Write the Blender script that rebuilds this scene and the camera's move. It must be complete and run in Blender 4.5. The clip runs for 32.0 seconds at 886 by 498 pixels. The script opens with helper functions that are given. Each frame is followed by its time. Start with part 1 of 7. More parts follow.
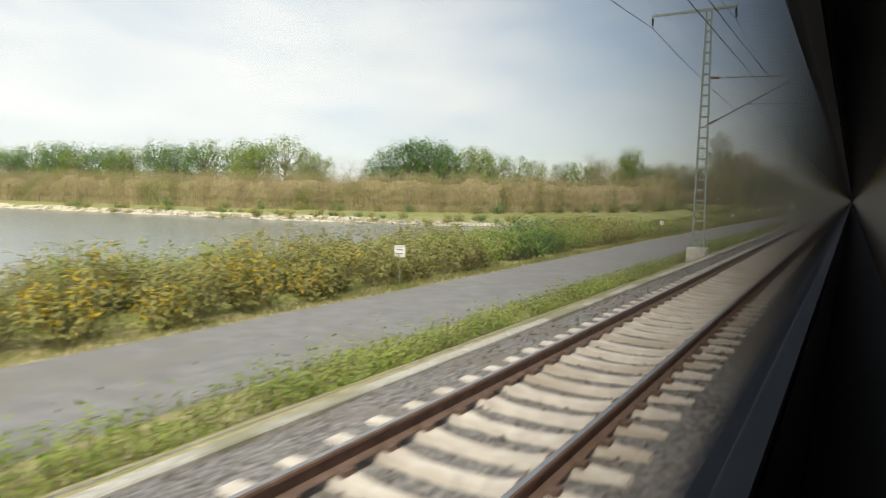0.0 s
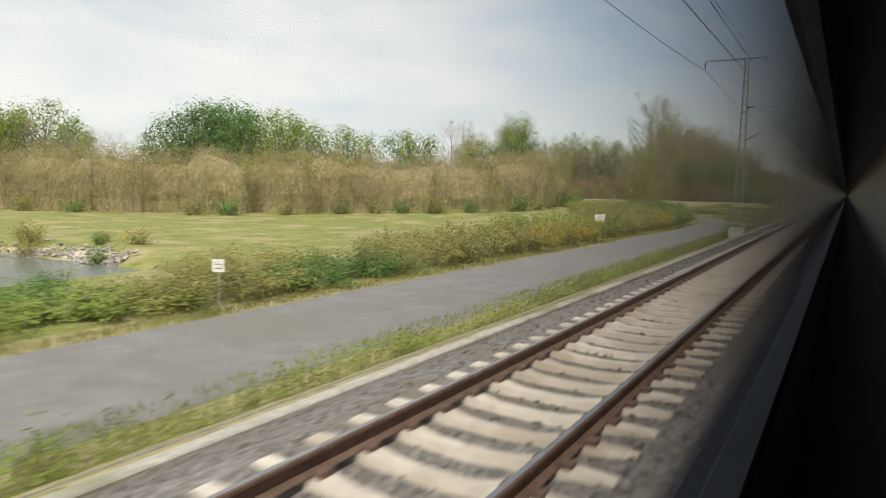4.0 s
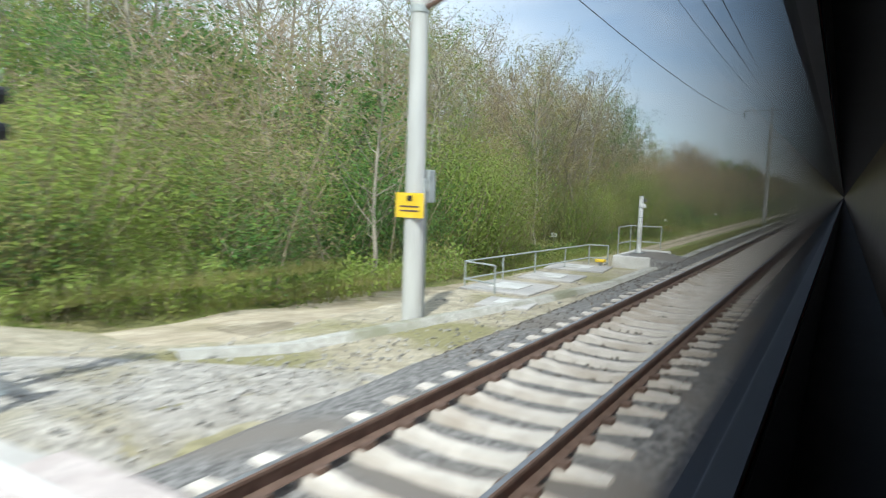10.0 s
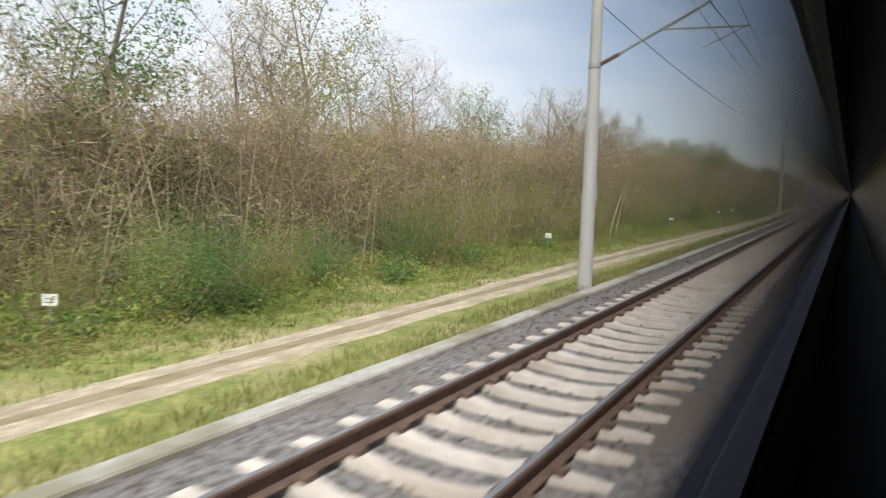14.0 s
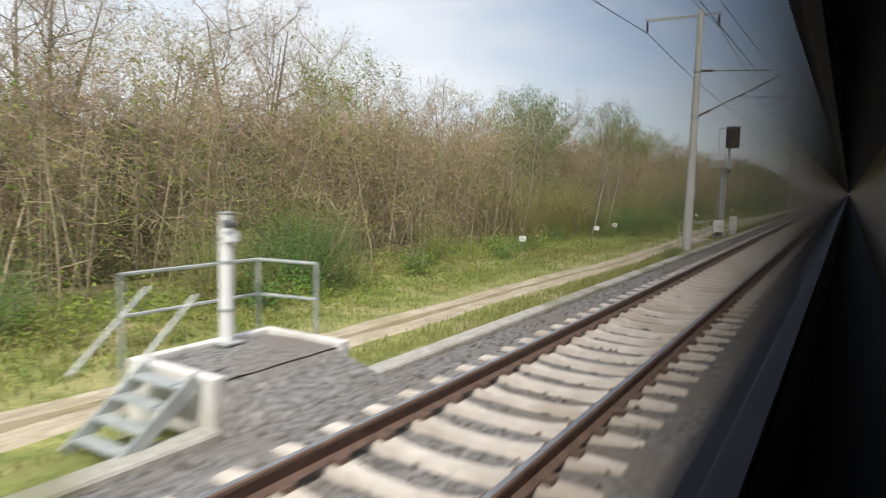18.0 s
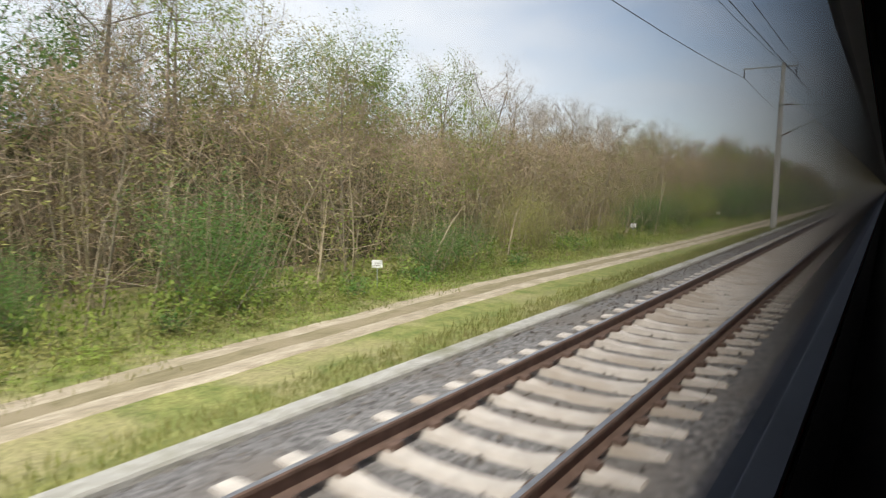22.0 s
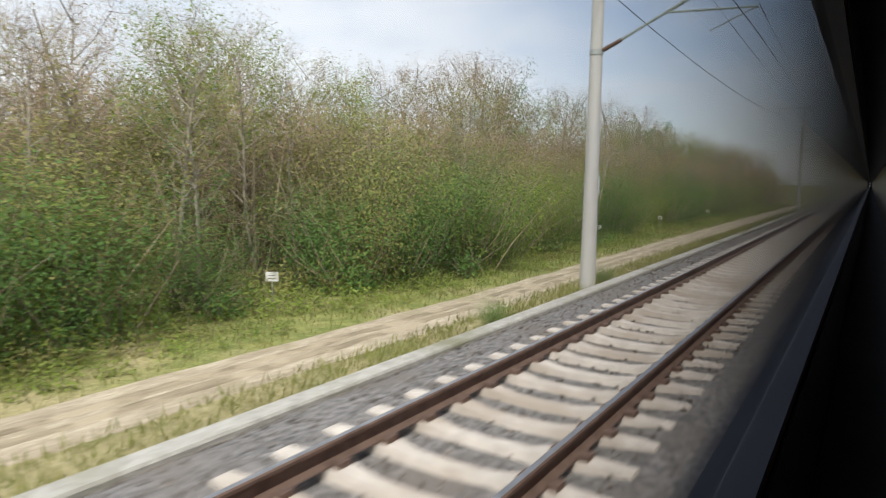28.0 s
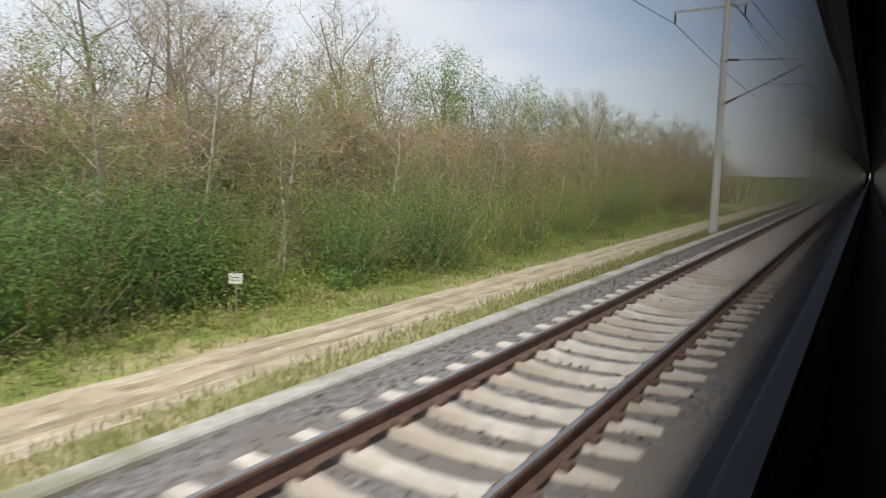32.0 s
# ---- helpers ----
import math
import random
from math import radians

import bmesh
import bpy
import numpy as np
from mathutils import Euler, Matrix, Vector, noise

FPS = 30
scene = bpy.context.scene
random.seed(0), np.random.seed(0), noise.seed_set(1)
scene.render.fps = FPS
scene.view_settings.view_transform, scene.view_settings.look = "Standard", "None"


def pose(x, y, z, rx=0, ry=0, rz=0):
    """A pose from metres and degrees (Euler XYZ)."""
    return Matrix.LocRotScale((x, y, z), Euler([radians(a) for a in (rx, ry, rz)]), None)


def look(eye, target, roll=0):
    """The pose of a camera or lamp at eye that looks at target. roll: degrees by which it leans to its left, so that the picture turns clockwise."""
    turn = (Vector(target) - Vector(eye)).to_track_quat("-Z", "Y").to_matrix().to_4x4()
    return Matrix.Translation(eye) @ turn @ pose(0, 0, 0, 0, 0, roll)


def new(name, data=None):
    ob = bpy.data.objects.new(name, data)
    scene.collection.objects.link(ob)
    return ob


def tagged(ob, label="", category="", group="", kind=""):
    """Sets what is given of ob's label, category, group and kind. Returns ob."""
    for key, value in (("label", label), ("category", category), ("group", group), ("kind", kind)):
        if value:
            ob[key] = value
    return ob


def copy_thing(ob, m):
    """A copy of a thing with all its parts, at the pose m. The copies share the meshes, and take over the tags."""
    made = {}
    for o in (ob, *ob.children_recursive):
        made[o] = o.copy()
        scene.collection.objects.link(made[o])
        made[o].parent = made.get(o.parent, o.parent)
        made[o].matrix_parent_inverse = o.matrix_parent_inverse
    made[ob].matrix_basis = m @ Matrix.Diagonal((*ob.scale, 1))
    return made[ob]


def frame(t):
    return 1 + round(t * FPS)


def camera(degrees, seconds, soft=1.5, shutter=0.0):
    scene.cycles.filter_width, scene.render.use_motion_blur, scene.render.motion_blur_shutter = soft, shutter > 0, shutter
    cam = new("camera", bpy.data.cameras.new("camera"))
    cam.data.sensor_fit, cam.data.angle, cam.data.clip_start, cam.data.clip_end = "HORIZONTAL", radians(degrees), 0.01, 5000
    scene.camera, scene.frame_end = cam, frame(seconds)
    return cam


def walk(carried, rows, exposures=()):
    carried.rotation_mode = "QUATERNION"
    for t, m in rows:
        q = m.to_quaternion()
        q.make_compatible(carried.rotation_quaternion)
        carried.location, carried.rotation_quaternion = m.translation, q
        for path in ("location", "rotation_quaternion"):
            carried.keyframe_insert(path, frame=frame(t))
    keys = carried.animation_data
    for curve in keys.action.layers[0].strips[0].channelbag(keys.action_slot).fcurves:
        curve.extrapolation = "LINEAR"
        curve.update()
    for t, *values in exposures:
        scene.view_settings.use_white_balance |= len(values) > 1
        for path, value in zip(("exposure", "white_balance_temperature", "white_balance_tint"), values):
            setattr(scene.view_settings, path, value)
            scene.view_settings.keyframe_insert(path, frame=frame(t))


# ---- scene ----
cam = camera(67.5, 32.0, soft=1.1, shutter=0.14)
EYE_X, EYE_Z = 2.63, 2.03


def run(t):
    """How far along the line the camera has come, in metres."""
    if t <= 20:
        return 25.7 * t
    if t <= 24:
        return 514 + 25.7 * (t - 20) - 0.125 * (t - 20) ** 2
    return 614.8 + 24.7 * (t - 24)


# seconds, pitch, roll, yaw
TURNS = [
    (0.0, -4.75, -1.08, 31.63), (1.0, -4.95, -1.05, 31.4), (2.5, -5.2, -1.15, 31.2), (3.0, -5.4, -1.1, 31.4),
    (5.5, -5.3, -1.45, 31.1), (6.0, -5.7, -1.4, 31.3), (7.0, -5.45, -1.55, 31.05), (8.0, -5.1, -1.35, 30.8),
    (9.0, -5.0, -1.65, 30.6), (9.5, -5.1, -1.6, 30.9), (10.0, -5.5, -1.75, 31.1), (12.0, -5.44, -1.1, 31.9),
    (13.0, -5.7, -1.4, 31.75), (16.0, -5.4, -1.44, 31.3), (18.0, -5.65, -1.45, 31.4), (18.5, -5.8, -1.3, 31.6),
    (19.0, -5.5, -0.9, 31.5), (20.0, -5.3, -0.7, 32.6), (21.0, -5.2, -0.6, 33.7), (23.0, -6.3, -1.0, 33.7),
    (23.5, -6.2, -0.9, 33.6), (25.0, -6.37, -0.82, 33.6), (27.5, -6.4, -0.65, 33.4), (28.0, -6.1, -0.9, 32.7),
    (29.8, -6.2, -1.15, 32.55), (30.0, -6.1, -1.2, 32.6), (32.0, -6.8, -0.95, 32.7)]
# seconds, stops, kelvin, tint: the phone's own brightness and white balance
EXPOSURES = [(0.0, 0.15, 6800, 9), (1.0, 0.05, 6800, 9), (3.0, 0.01, 6850, 10), (6.0, 0.09, 6950, 11), (7.0, 0.07, 6900, 12), (8.0, 0.13, 6800, 12), (9.0, 0.38, 6600, 11),
             (10.0, 0.47, 5750, 5), (11.0, 0.49, 5800, 10), (12.0, 0.45, 6050, 12), (13.0, 0.36, 6200, 13), (16.0, 0.17, 6300, 15), (19.0, 0.25, 6400, 13), (20.0, 0.28, 6400, 14), (22.0, 0.19, 6400, 13), (25.0, 0.29, 6500, 13),
             (28.0, 0.15, 6300, 13), (31.0, 0.11, 6350, 14), (32.0, 0.07, 6350, 13)]
walk(cam, [(t, pose(EYE_X, run(t), EYE_Z, 90 + p, r, w)) for t, p, r, w in TURNS], EXPOSURES)

# ---- sky and sun ----
SUN_ELEV, SUN_AZ = 53.0, 21.0      # azimuth from -y towards +x
world = bpy.data.worlds.new("sky")
scene.world = world
world.use_nodes = True
wn, wl = world.node_tree.nodes, world.node_tree.links
wn.clear()
w_out = wn.new("ShaderNodeOutputWorld")
w_bg = wn.new("ShaderNodeBackground")
w_sky = wn.new("ShaderNodeTexSky")
w_sky.sky_type = "NISHITA"
w_sky.sun_disc = False
w_sky.sun_elevation = radians(SUN_ELEV)
w_sky.sun_rotation = radians(180 - SUN_AZ)
w_co = wn.new("ShaderNodeTexCoord")
w_map = wn.new("ShaderNodeMapping")
w_map.inputs["Scale"].default_value = (1.0, 1.0, 3.2)
w_map.inputs["Location"].default_value = (0.9, 0.3, 0.0)
w_n1 = wn.new("ShaderNodeTexNoise")
w_sky.dust_density, w_sky.ozone_density = 0.5, 2.0
w_n1.inputs["Scale"].default_value = 1.5
w_n1.inputs["Detail"].default_value = 9
w_n1.inputs["Roughness"].default_value = 0.55
w_n1.inputs["Distortion"].default_value = 0.4
w_ramp = wn.new("ShaderNodeValToRGB")
w_ramp.color_ramp.elements[0].position = 0.37
w_ramp.color_ramp.elements[0].color = (0.5, 0.5, 0.5, 1)
w_ramp.color_ramp.elements[1].position = 0.59
w_ramp.color_ramp.elements[1].color = (0.93, 0.93, 0.93, 1)
w_n2 = wn.new("ShaderNodeTexNoise")
w_n2.inputs["Scale"].default_value = 4.5
w_n2.inputs["Detail"].default_value = 6
w_ramp2 = wn.new("ShaderNodeValToRGB")
w_ramp2.color_ramp.elements[0].position = 0.3
w_ramp2.color_ramp.elements[0].color = (10.3, 11.0, 11.7, 1)
w_ramp2.color_ramp.elements[1].position = 0.7
w_ramp2.color_ramp.elements[1].color = (12.9, 13.0, 13.0, 1)
w_mix = wn.new("ShaderNodeMix")
w_mix.data_type = "RGBA"
wl.new(w_co.outputs["Generated"], w_map.inputs["Vector"])
wl.new(w_map.outputs[0], w_n1.inputs["Vector"])
wl.new(w_map.outputs[0], w_n2.inputs["Vector"])
wl.new(w_n1.outputs[0], w_ramp.inputs[0])
wl.new(w_n2.outputs[0], w_ramp2.inputs[0])
# a gap of thin cloud low over the line ahead
w_dot = wn.new("ShaderNodeVectorMath")
w_dot.operation = "DOT_PRODUCT"
w_dot.inputs[1].default_value = Vector((-math.sin(radians(14)), math.cos(radians(14)), math.tan(radians(17)))).normalized()
w_gap = wn.new("ShaderNodeMapRange")
w_gap.interpolation_type = "SMOOTHSTEP"
w_gap.inputs["From Min"].default_value, w_gap.inputs["From Max"].default_value = math.cos(radians(21)), 1.0
w_gap.inputs["To Min"].default_value, w_gap.inputs["To Max"].default_value = 0.0, 0.27
w_thin = wn.new("ShaderNodeMath")
w_thin.operation = "SUBTRACT"
w_thin.use_clamp = True
wl.new(w_co.outputs["Generated"], w_dot.inputs[0])
wl.new(w_dot.outputs["Value"], w_gap.inputs["Value"])
wl.new(w_ramp.outputs[0], w_thin.inputs[0])
wl.new(w_gap.outputs[0], w_thin.inputs[1])
wl.new(w_thin.outputs[0], w_mix.inputs[0])
w_clear = wn.new("ShaderNodeVectorMath")      # clear air between the clouds
w_clear.operation = "SCALE"
w_clear.inputs["Scale"].default_value = 1.75
wl.new(w_sky.outputs[0], w_clear.inputs[0])
wl.new(w_clear.outputs[0], w_mix.inputs[6])
wl.new(w_ramp2.outputs[0], w_mix.inputs[7])
wl.new(w_mix.outputs[2], w_bg.inputs["Color"])
w_bg.inputs["Strength"].default_value = 0.085
wl.new(w_bg.outputs[0], w_out.inputs[0])

sun = new("sun", bpy.data.lights.new("sun", "SUN"))
sun.data.energy = 4.4
sun.data.angle = radians(2.0)
sun.data.color = (1.0, 0.93, 0.82)
_se, _sa = radians(SUN_ELEV), radians(SUN_AZ)
SUN_FROM = Vector((math.sin(_sa) * math.cos(_se), -math.cos(_sa) * math.cos(_se), math.sin(_se)))
sun.matrix_world = look(SUN_FROM * 50, (0, 0, 0))


# ---- materials ----
def material(name, low, high, scale=4.0, rough=0.85, metal=0.0, bump=0.3, bump_scale=None, fine=None, spec=0.3,
             island=None, obj=None, stretch=(1, 1, 1), detail=6.0, third=None, third_scale=0.3, third_at=(0.5, 0.62)):
    """A node material: two colours mixed by noise, a third in large stains, bump from finer noise, and a
    change of tone from piece to piece (island: by mesh island, obj: by object); fine: scale and depth of a close grain."""
    m = bpy.data.materials.new(name)
    m.use_nodes = True
    n, l = m.node_tree.nodes, m.node_tree.links
    b = n["Principled BSDF"]
    b.inputs["Roughness"].default_value = rough
    b.inputs["Metallic"].default_value = metal
    b.inputs["Specular IOR Level"].default_value = spec
    geo = n.new("ShaderNodeNewGeometry")
    mp = n.new("ShaderNodeMapping")
    mp.inputs["Scale"].default_value = stretch
    l.new(geo.outputs["Position"], mp.inputs["Vector"])
    tex = n.new("ShaderNodeTexNoise")
    tex.inputs["Scale"].default_value = scale
    tex.inputs["Detail"].default_value = detail
    tex.inputs["Roughness"].default_value = 0.65
    l.new(mp.outputs[0], tex.inputs["Vector"])
    ramp = n.new("ShaderNodeValToRGB")
    ramp.color_ramp.elements[0].position, ramp.color_ramp.elements[1].position = 0.34, 0.66
    ramp.color_ramp.elements[0].color, ramp.color_ramp.elements[1].color = (*low, 1), (*high, 1)
    l.new(tex.outputs[0], ramp.inputs[0])
    colour = ramp.outputs[0]
    if third:
        t3 = n.new("ShaderNodeTexNoise")
        t3.inputs["Scale"].default_value = third_scale
        t3.inputs["Detail"].default_value = 7
        l.new(geo.outputs["Position"], t3.inputs["Vector"])
        r3 = n.new("ShaderNodeMapRange")
        r3.inputs["From Min"].default_value, r3.inputs["From Max"].default_value = third_at
        l.new(t3.outputs[0], r3.inputs["Value"])
        mx = n.new("ShaderNodeMix")
        mx.data_type = "RGBA"
        l.new(r3.outputs[0], mx.inputs[0])
        l.new(colour, mx.inputs[6])
        mx.inputs[7].default_value = (*third, 1)
        colour = mx.outputs[2]
    if island or obj:
        src = geo.outputs["Random Per Island"] if island else n.new("ShaderNodeObjectInfo").outputs["Random"]
        rr = n.new("ShaderNodeValToRGB")
        stops = island or obj
        rr.color_ramp.elements[0].color = (*stops[0], 1)
        rr.color_ramp.elements[1].color = (*stops[-1], 1)
        for i, c in enumerate(stops[1:-1]):
            e = rr.color_ramp.elements.new((i + 1) / (len(stops) - 1))
            e.color = (*c, 1)
        l.new(src, rr.inputs[0])
        mu = n.new("ShaderNodeMix")
        mu.data_type, mu.blend_type = "RGBA", "MULTIPLY"
        mu.inputs[0].default_value = 1.0
        l.new(colour, mu.inputs[6])
        l.new(rr.outputs[0], mu.inputs[7])
        colour = mu.outputs[2]
    if fine:
        t4 = n.new("ShaderNodeTexNoise")
        t4.inputs["Scale"].default_value = fine[0]
        t4.inputs["Detail"].default_value = 4
        t4.inputs["Roughness"].default_value = 0.7
        l.new(mp.outputs[0], t4.inputs["Vector"])
        r4 = n.new("ShaderNodeMapRange")
        r4.inputs["From Min"].default_value, r4.inputs["From Max"].default_value = 0.3, 0.7
        r4.inputs["To Min"].default_value, r4.inputs["To Max"].default_value = 1 - fine[1], 1 + fine[1]
        l.new(t4.outputs[0], r4.inputs["Value"])
        sc = n.new("ShaderNodeVectorMath")
        sc.operation = "SCALE"
        l.new(colour, sc.inputs[0])
        l.new(r4.outputs[0], sc.inputs["Scale"])
        colour = sc.outputs[0]
    l.new(colour, b.inputs["Base Color"])
    if bump:
        t2 = n.new("ShaderNodeTexNoise")
        t2.inputs["Scale"].default_value = bump_scale or scale * 6
        t2.inputs["Detail"].default_value = 5
        l.new(mp.outputs[0], t2.inputs["Vector"])
        bp = n.new("ShaderNodeBump")
        bp.inputs["Strength"].default_value = bump
        bp.inputs["Distance"].default_value = 0.02
        l.new(t2.outputs[0], bp.inputs["Height"])
        l.new(bp.outputs[0], b.inputs["Normal"])
    return m


def leaf_material(name, stops, through_light=0.35, other=None, share=(0.5, 0.6)):
    """Leaves: a colour from leaf to leaf, with light coming through."""
    m = bpy.data.materials.new(name)
    m.use_nodes = True
    n, l = m.node_tree.nodes, m.node_tree.links
    b = n["Principled BSDF"]
    b.inputs["Roughness"].default_value = 0.6
    b.inputs["Specular IOR Level"].default_value = 0.25
    geo = n.new("ShaderNodeNewGeometry")
    ramp = n.new("ShaderNodeValToRGB")
    ramp.color_ramp.elements[0].color = (*stops[0], 1)
    ramp.color_ramp.elements[1].color = (*stops[-1], 1)
    for i, c in enumerate(stops[1:-1]):
        e = ramp.color_ramp.elements.new((i + 1) / (len(stops) - 1))
        e.color = (*c, 1)
    clump = n.new("ShaderNodeTexNoise")
    clump.inputs["Scale"].default_value = 1.5
    clump.inputs["Detail"].default_value = 4
    l.new(geo.outputs["Position"], clump.inputs["Vector"])
    wide = n.new("ShaderNodeMapRange")
    wide.inputs["From Min"].default_value, wide.inputs["From Max"].default_value = 0.3, 0.7
    wide.inputs["To Min"].default_value, wide.inputs["To Max"].default_value = 0.0, 0.62
    l.new(clump.outputs[0], wide.inputs["Value"])
    own = n.new("ShaderNodeMath")
    own.operation = "MULTIPLY_ADD"
    own.inputs[1].default_value = 0.38
    l.new(geo.outputs["Random Per Island"], own.inputs[0])
    l.new(wide.outputs[0], own.inputs[2])
    l.new(own.outputs[0], ramp.inputs[0])
    big = n.new("ShaderNodeTexNoise")
    big.inputs["Scale"].default_value = 0.23
    big.inputs["Detail"].default_value = 3
    l.new(geo.outputs["Position"], big.inputs["Vector"])
    mr = n.new("ShaderNodeMapRange")
    mr.inputs["From Min"].default_value, mr.inputs["From Max"].default_value = 0.3, 0.7
    mr.inputs["To Min"].default_value, mr.inputs["To Max"].default_value = 0.7, 1.3
    l.new(big.outputs[0], mr.inputs["Value"])
    mu = n.new("ShaderNodeMix")
    mu.data_type, mu.blend_type = "RGBA", "MULTIPLY"
    mu.inputs[0].default_value = 1
    colour = ramp.outputs[0]
    if other:                                   # clumps of another leaf colour
        t3 = n.new("ShaderNodeTexNoise")
        t3.inputs["Scale"].default_value = 0.55
        t3.inputs["Detail"].default_value = 4
        l.new(geo.outputs["Position"], t3.inputs["Vector"])
        r3 = n.new("ShaderNodeMapRange")
        r3.inputs["From Min"].default_value, r3.inputs["From Max"].default_value = share
        l.new(t3.outputs[0], r3.inputs["Value"])
        mx = n.new("ShaderNodeMix")
        mx.data_type = "RGBA"
        l.new(r3.outputs[0], mx.inputs[0])
        l.new(colour, mx.inputs[6])
        mx.inputs[7].default_value = (*other, 1)
        colour = mx.outputs[2]
    l.new(colour, mu.inputs[6])
    l.new(mr.outputs[0], mu.inputs[7])
    l.new(mu.outputs[2], b.inputs["Base Color"])
    tr = n.new("ShaderNodeBsdfTranslucent")
    l.new(mu.outputs[2], tr.inputs["Color"])
    ms = n.new("ShaderNodeMixShader")
    ms.inputs[0].default_value = through_light
    l.new(b.outputs[0], ms.inputs[1])
    l.new(tr.outputs[0], ms.inputs[2])
    l.new(ms.outputs[0], n["Material Output"].inputs["Surface"])
    return m


M_BALLAST = material("ballast", (0.05, 0.048, 0.046), (0.34, 0.325, 0.31), 13, 0.95, bump=1.0, bump_scale=22,
                     third=(0.19, 0.17, 0.15), third_scale=0.5)
M_STONE = material("ballast_stone", (0.09, 0.08, 0.07), (0.27, 0.25, 0.225), 9, 0.95, bump=0.4, island=[(0.5, 0.48, 0.46), (1.0, 0.95, 0.9), (1.4, 1.35, 1.3)])
M_GROUND = material("meadow_ground", (0.14, 0.175, 0.045), (0.285, 0.285, 0.095), 0.9, 0.95, bump=0.8, bump_scale=9, fine=(7.0, 0.38),
                    third=(0.355, 0.31, 0.16), third_scale=0.2, third_at=(0.50, 0.66))
M_GRAVEL = material("pale_gravel", (0.26, 0.24, 0.21), (0.46, 0.43, 0.38), 3.5, 0.95, bump=1.0, bump_scale=18, fine=(16.0, 0.5), third=(0.30, 0.27, 0.20), third_scale=0.8)
M_CHIP = material("broken_stone", (0.23, 0.225, 0.215), (0.40, 0.39, 0.37), 6, 0.95, bump=0.4, island=[(0.45, 0.43, 0.40), (1.0, 0.98, 0.95), (1.35, 1.33, 1.3)])
M_SAND = material("shore_sand", (0.42, 0.36, 0.25), (0.62, 0.56, 0.43), 1.5, 0.95, bump=0.6, third=(0.2, 0.19, 0.08), third_scale=0.3)
M_ASPHALT = material("asphalt", (0.172, 0.17, 0.168), (0.235, 0.232, 0.229), 1.3, 0.9, bump=0.25, bump_scale=60,
                     third=(0.195, 0.187, 0.172), third_scale=0.25)
M_DIRT = material("dirt_track", (0.32, 0.265, 0.185), (0.53, 0.46, 0.345), 2.2, 0.95, bump=0.7, bump_scale=14, stretch=(1, 0.25, 1), fine=(9.0, 0.2),
                  third=(0.35, 0.30, 0.20), third_scale=0.5, third_at=(0.52, 0.66))
M_SOIL = material("sandy_soil", (0.30, 0.215, 0.14), (0.48, 0.375, 0.26), 1.6, 0.95, bump=0.9, bump_scale=12, fine=(8.0, 0.35), third=(0.24, 0.23, 0.09), third_scale=0.5, third_at=(0.53, 0.68))
M_RUT = material("worn_rut", (0.21, 0.17, 0.115), (0.38, 0.32, 0.22), 3.0, 0.95, bump=0.8, bump_scale=16, stretch=(1, 0.15, 1), third=(0.44, 0.37, 0.26), third_scale=0.6)
M_RIDGE = material("trodden_grass", (0.19, 0.165, 0.09), (0.32, 0.27, 0.165), 2.5, 0.95, bump=0.7, bump_scale=14, stretch=(1, 0.3, 1), third=(0.30, 0.25, 0.16), third_scale=0.4)
M_KERB = material("kerb_concrete", (0.32, 0.31, 0.27), (0.52, 0.505, 0.455), 9, 0.95, bump=0.9, bump_scale=26, third=(0.25, 0.245, 0.17), third_scale=0.6)
M_SLEEPER = material("sleeper_concrete", (0.50, 0.455, 0.40), (0.69, 0.635, 0.56), 5, 0.9, bump=0.3, third=(0.47, 0.41, 0.34), third_scale=0.9)
M_CONCRETE = material("concrete", (0.50, 0.49, 0.455), (0.64, 0.63, 0.60), 4, 0.85, bump=0.25, third=(0.42, 0.41, 0.37), third_scale=1.2)
M_POLE = material("spun_concrete", (0.47, 0.465, 0.435), (0.59, 0.585, 0.555), 3.0, 0.85, bump=0.15, stretch=(1, 1, 0.12))
M_PLINTH = material("pale_plinth_concrete", (0.60, 0.585, 0.55), (0.74, 0.725, 0.69), 3, 0.85, bump=0.2, third=(0.5, 0.48, 0.43), third_scale=1.0)
M_GUARD = material("weathered_zinc", (0.52, 0.55, 0.57), (0.66, 0.69, 0.71), 5, 0.5, 0.15, bump=0.08)
M_DECK = material("crossing_panel", (0.42, 0.365, 0.34), (0.55, 0.485, 0.455), 2.5, 0.85, bump=0.25, fine=(14.0, 0.15), third=(0.38, 0.335, 0.315), third_scale=0.7)
M_SLAB = material("crossing_concrete", (0.38, 0.36, 0.335), (0.50, 0.475, 0.44), 2.5, 0.85, bump=0.25, third=(0.36, 0.345, 0.33), third_scale=0.7)
M_RUST = material("rail_rust", (0.11, 0.072, 0.055), (0.215, 0.145, 0.112), 9, 0.8, 0.2, bump=0.3)
M_RAILTOP = material("rail_running_surface", (0.32, 0.31, 0.30), (0.5, 0.49, 0.48), 6, 0.32, 0.9, bump=0.05)
M_GALV = material("galvanised_steel", (0.36, 0.39, 0.38), (0.52, 0.55, 0.53), 7, 0.55, 0.35, bump=0.1)
M_GREENSTEEL = material("grey_green_steel", (0.24, 0.29, 0.26), (0.37, 0.42, 0.38), 6, 0.6, 0.15, bump=0.1)
M_BLUEGREY = material("blue_grey_paint", (0.30, 0.37, 0.42), (0.40, 0.47, 0.52), 5, 0.5, bump=0.08, third=(0.25, 0.29, 0.31), third_scale=1.5)
M_NAVY = material("dark_blue_housing", (0.012, 0.022, 0.035), (0.028, 0.045, 0.062), 5, 0.45, bump=0.05)
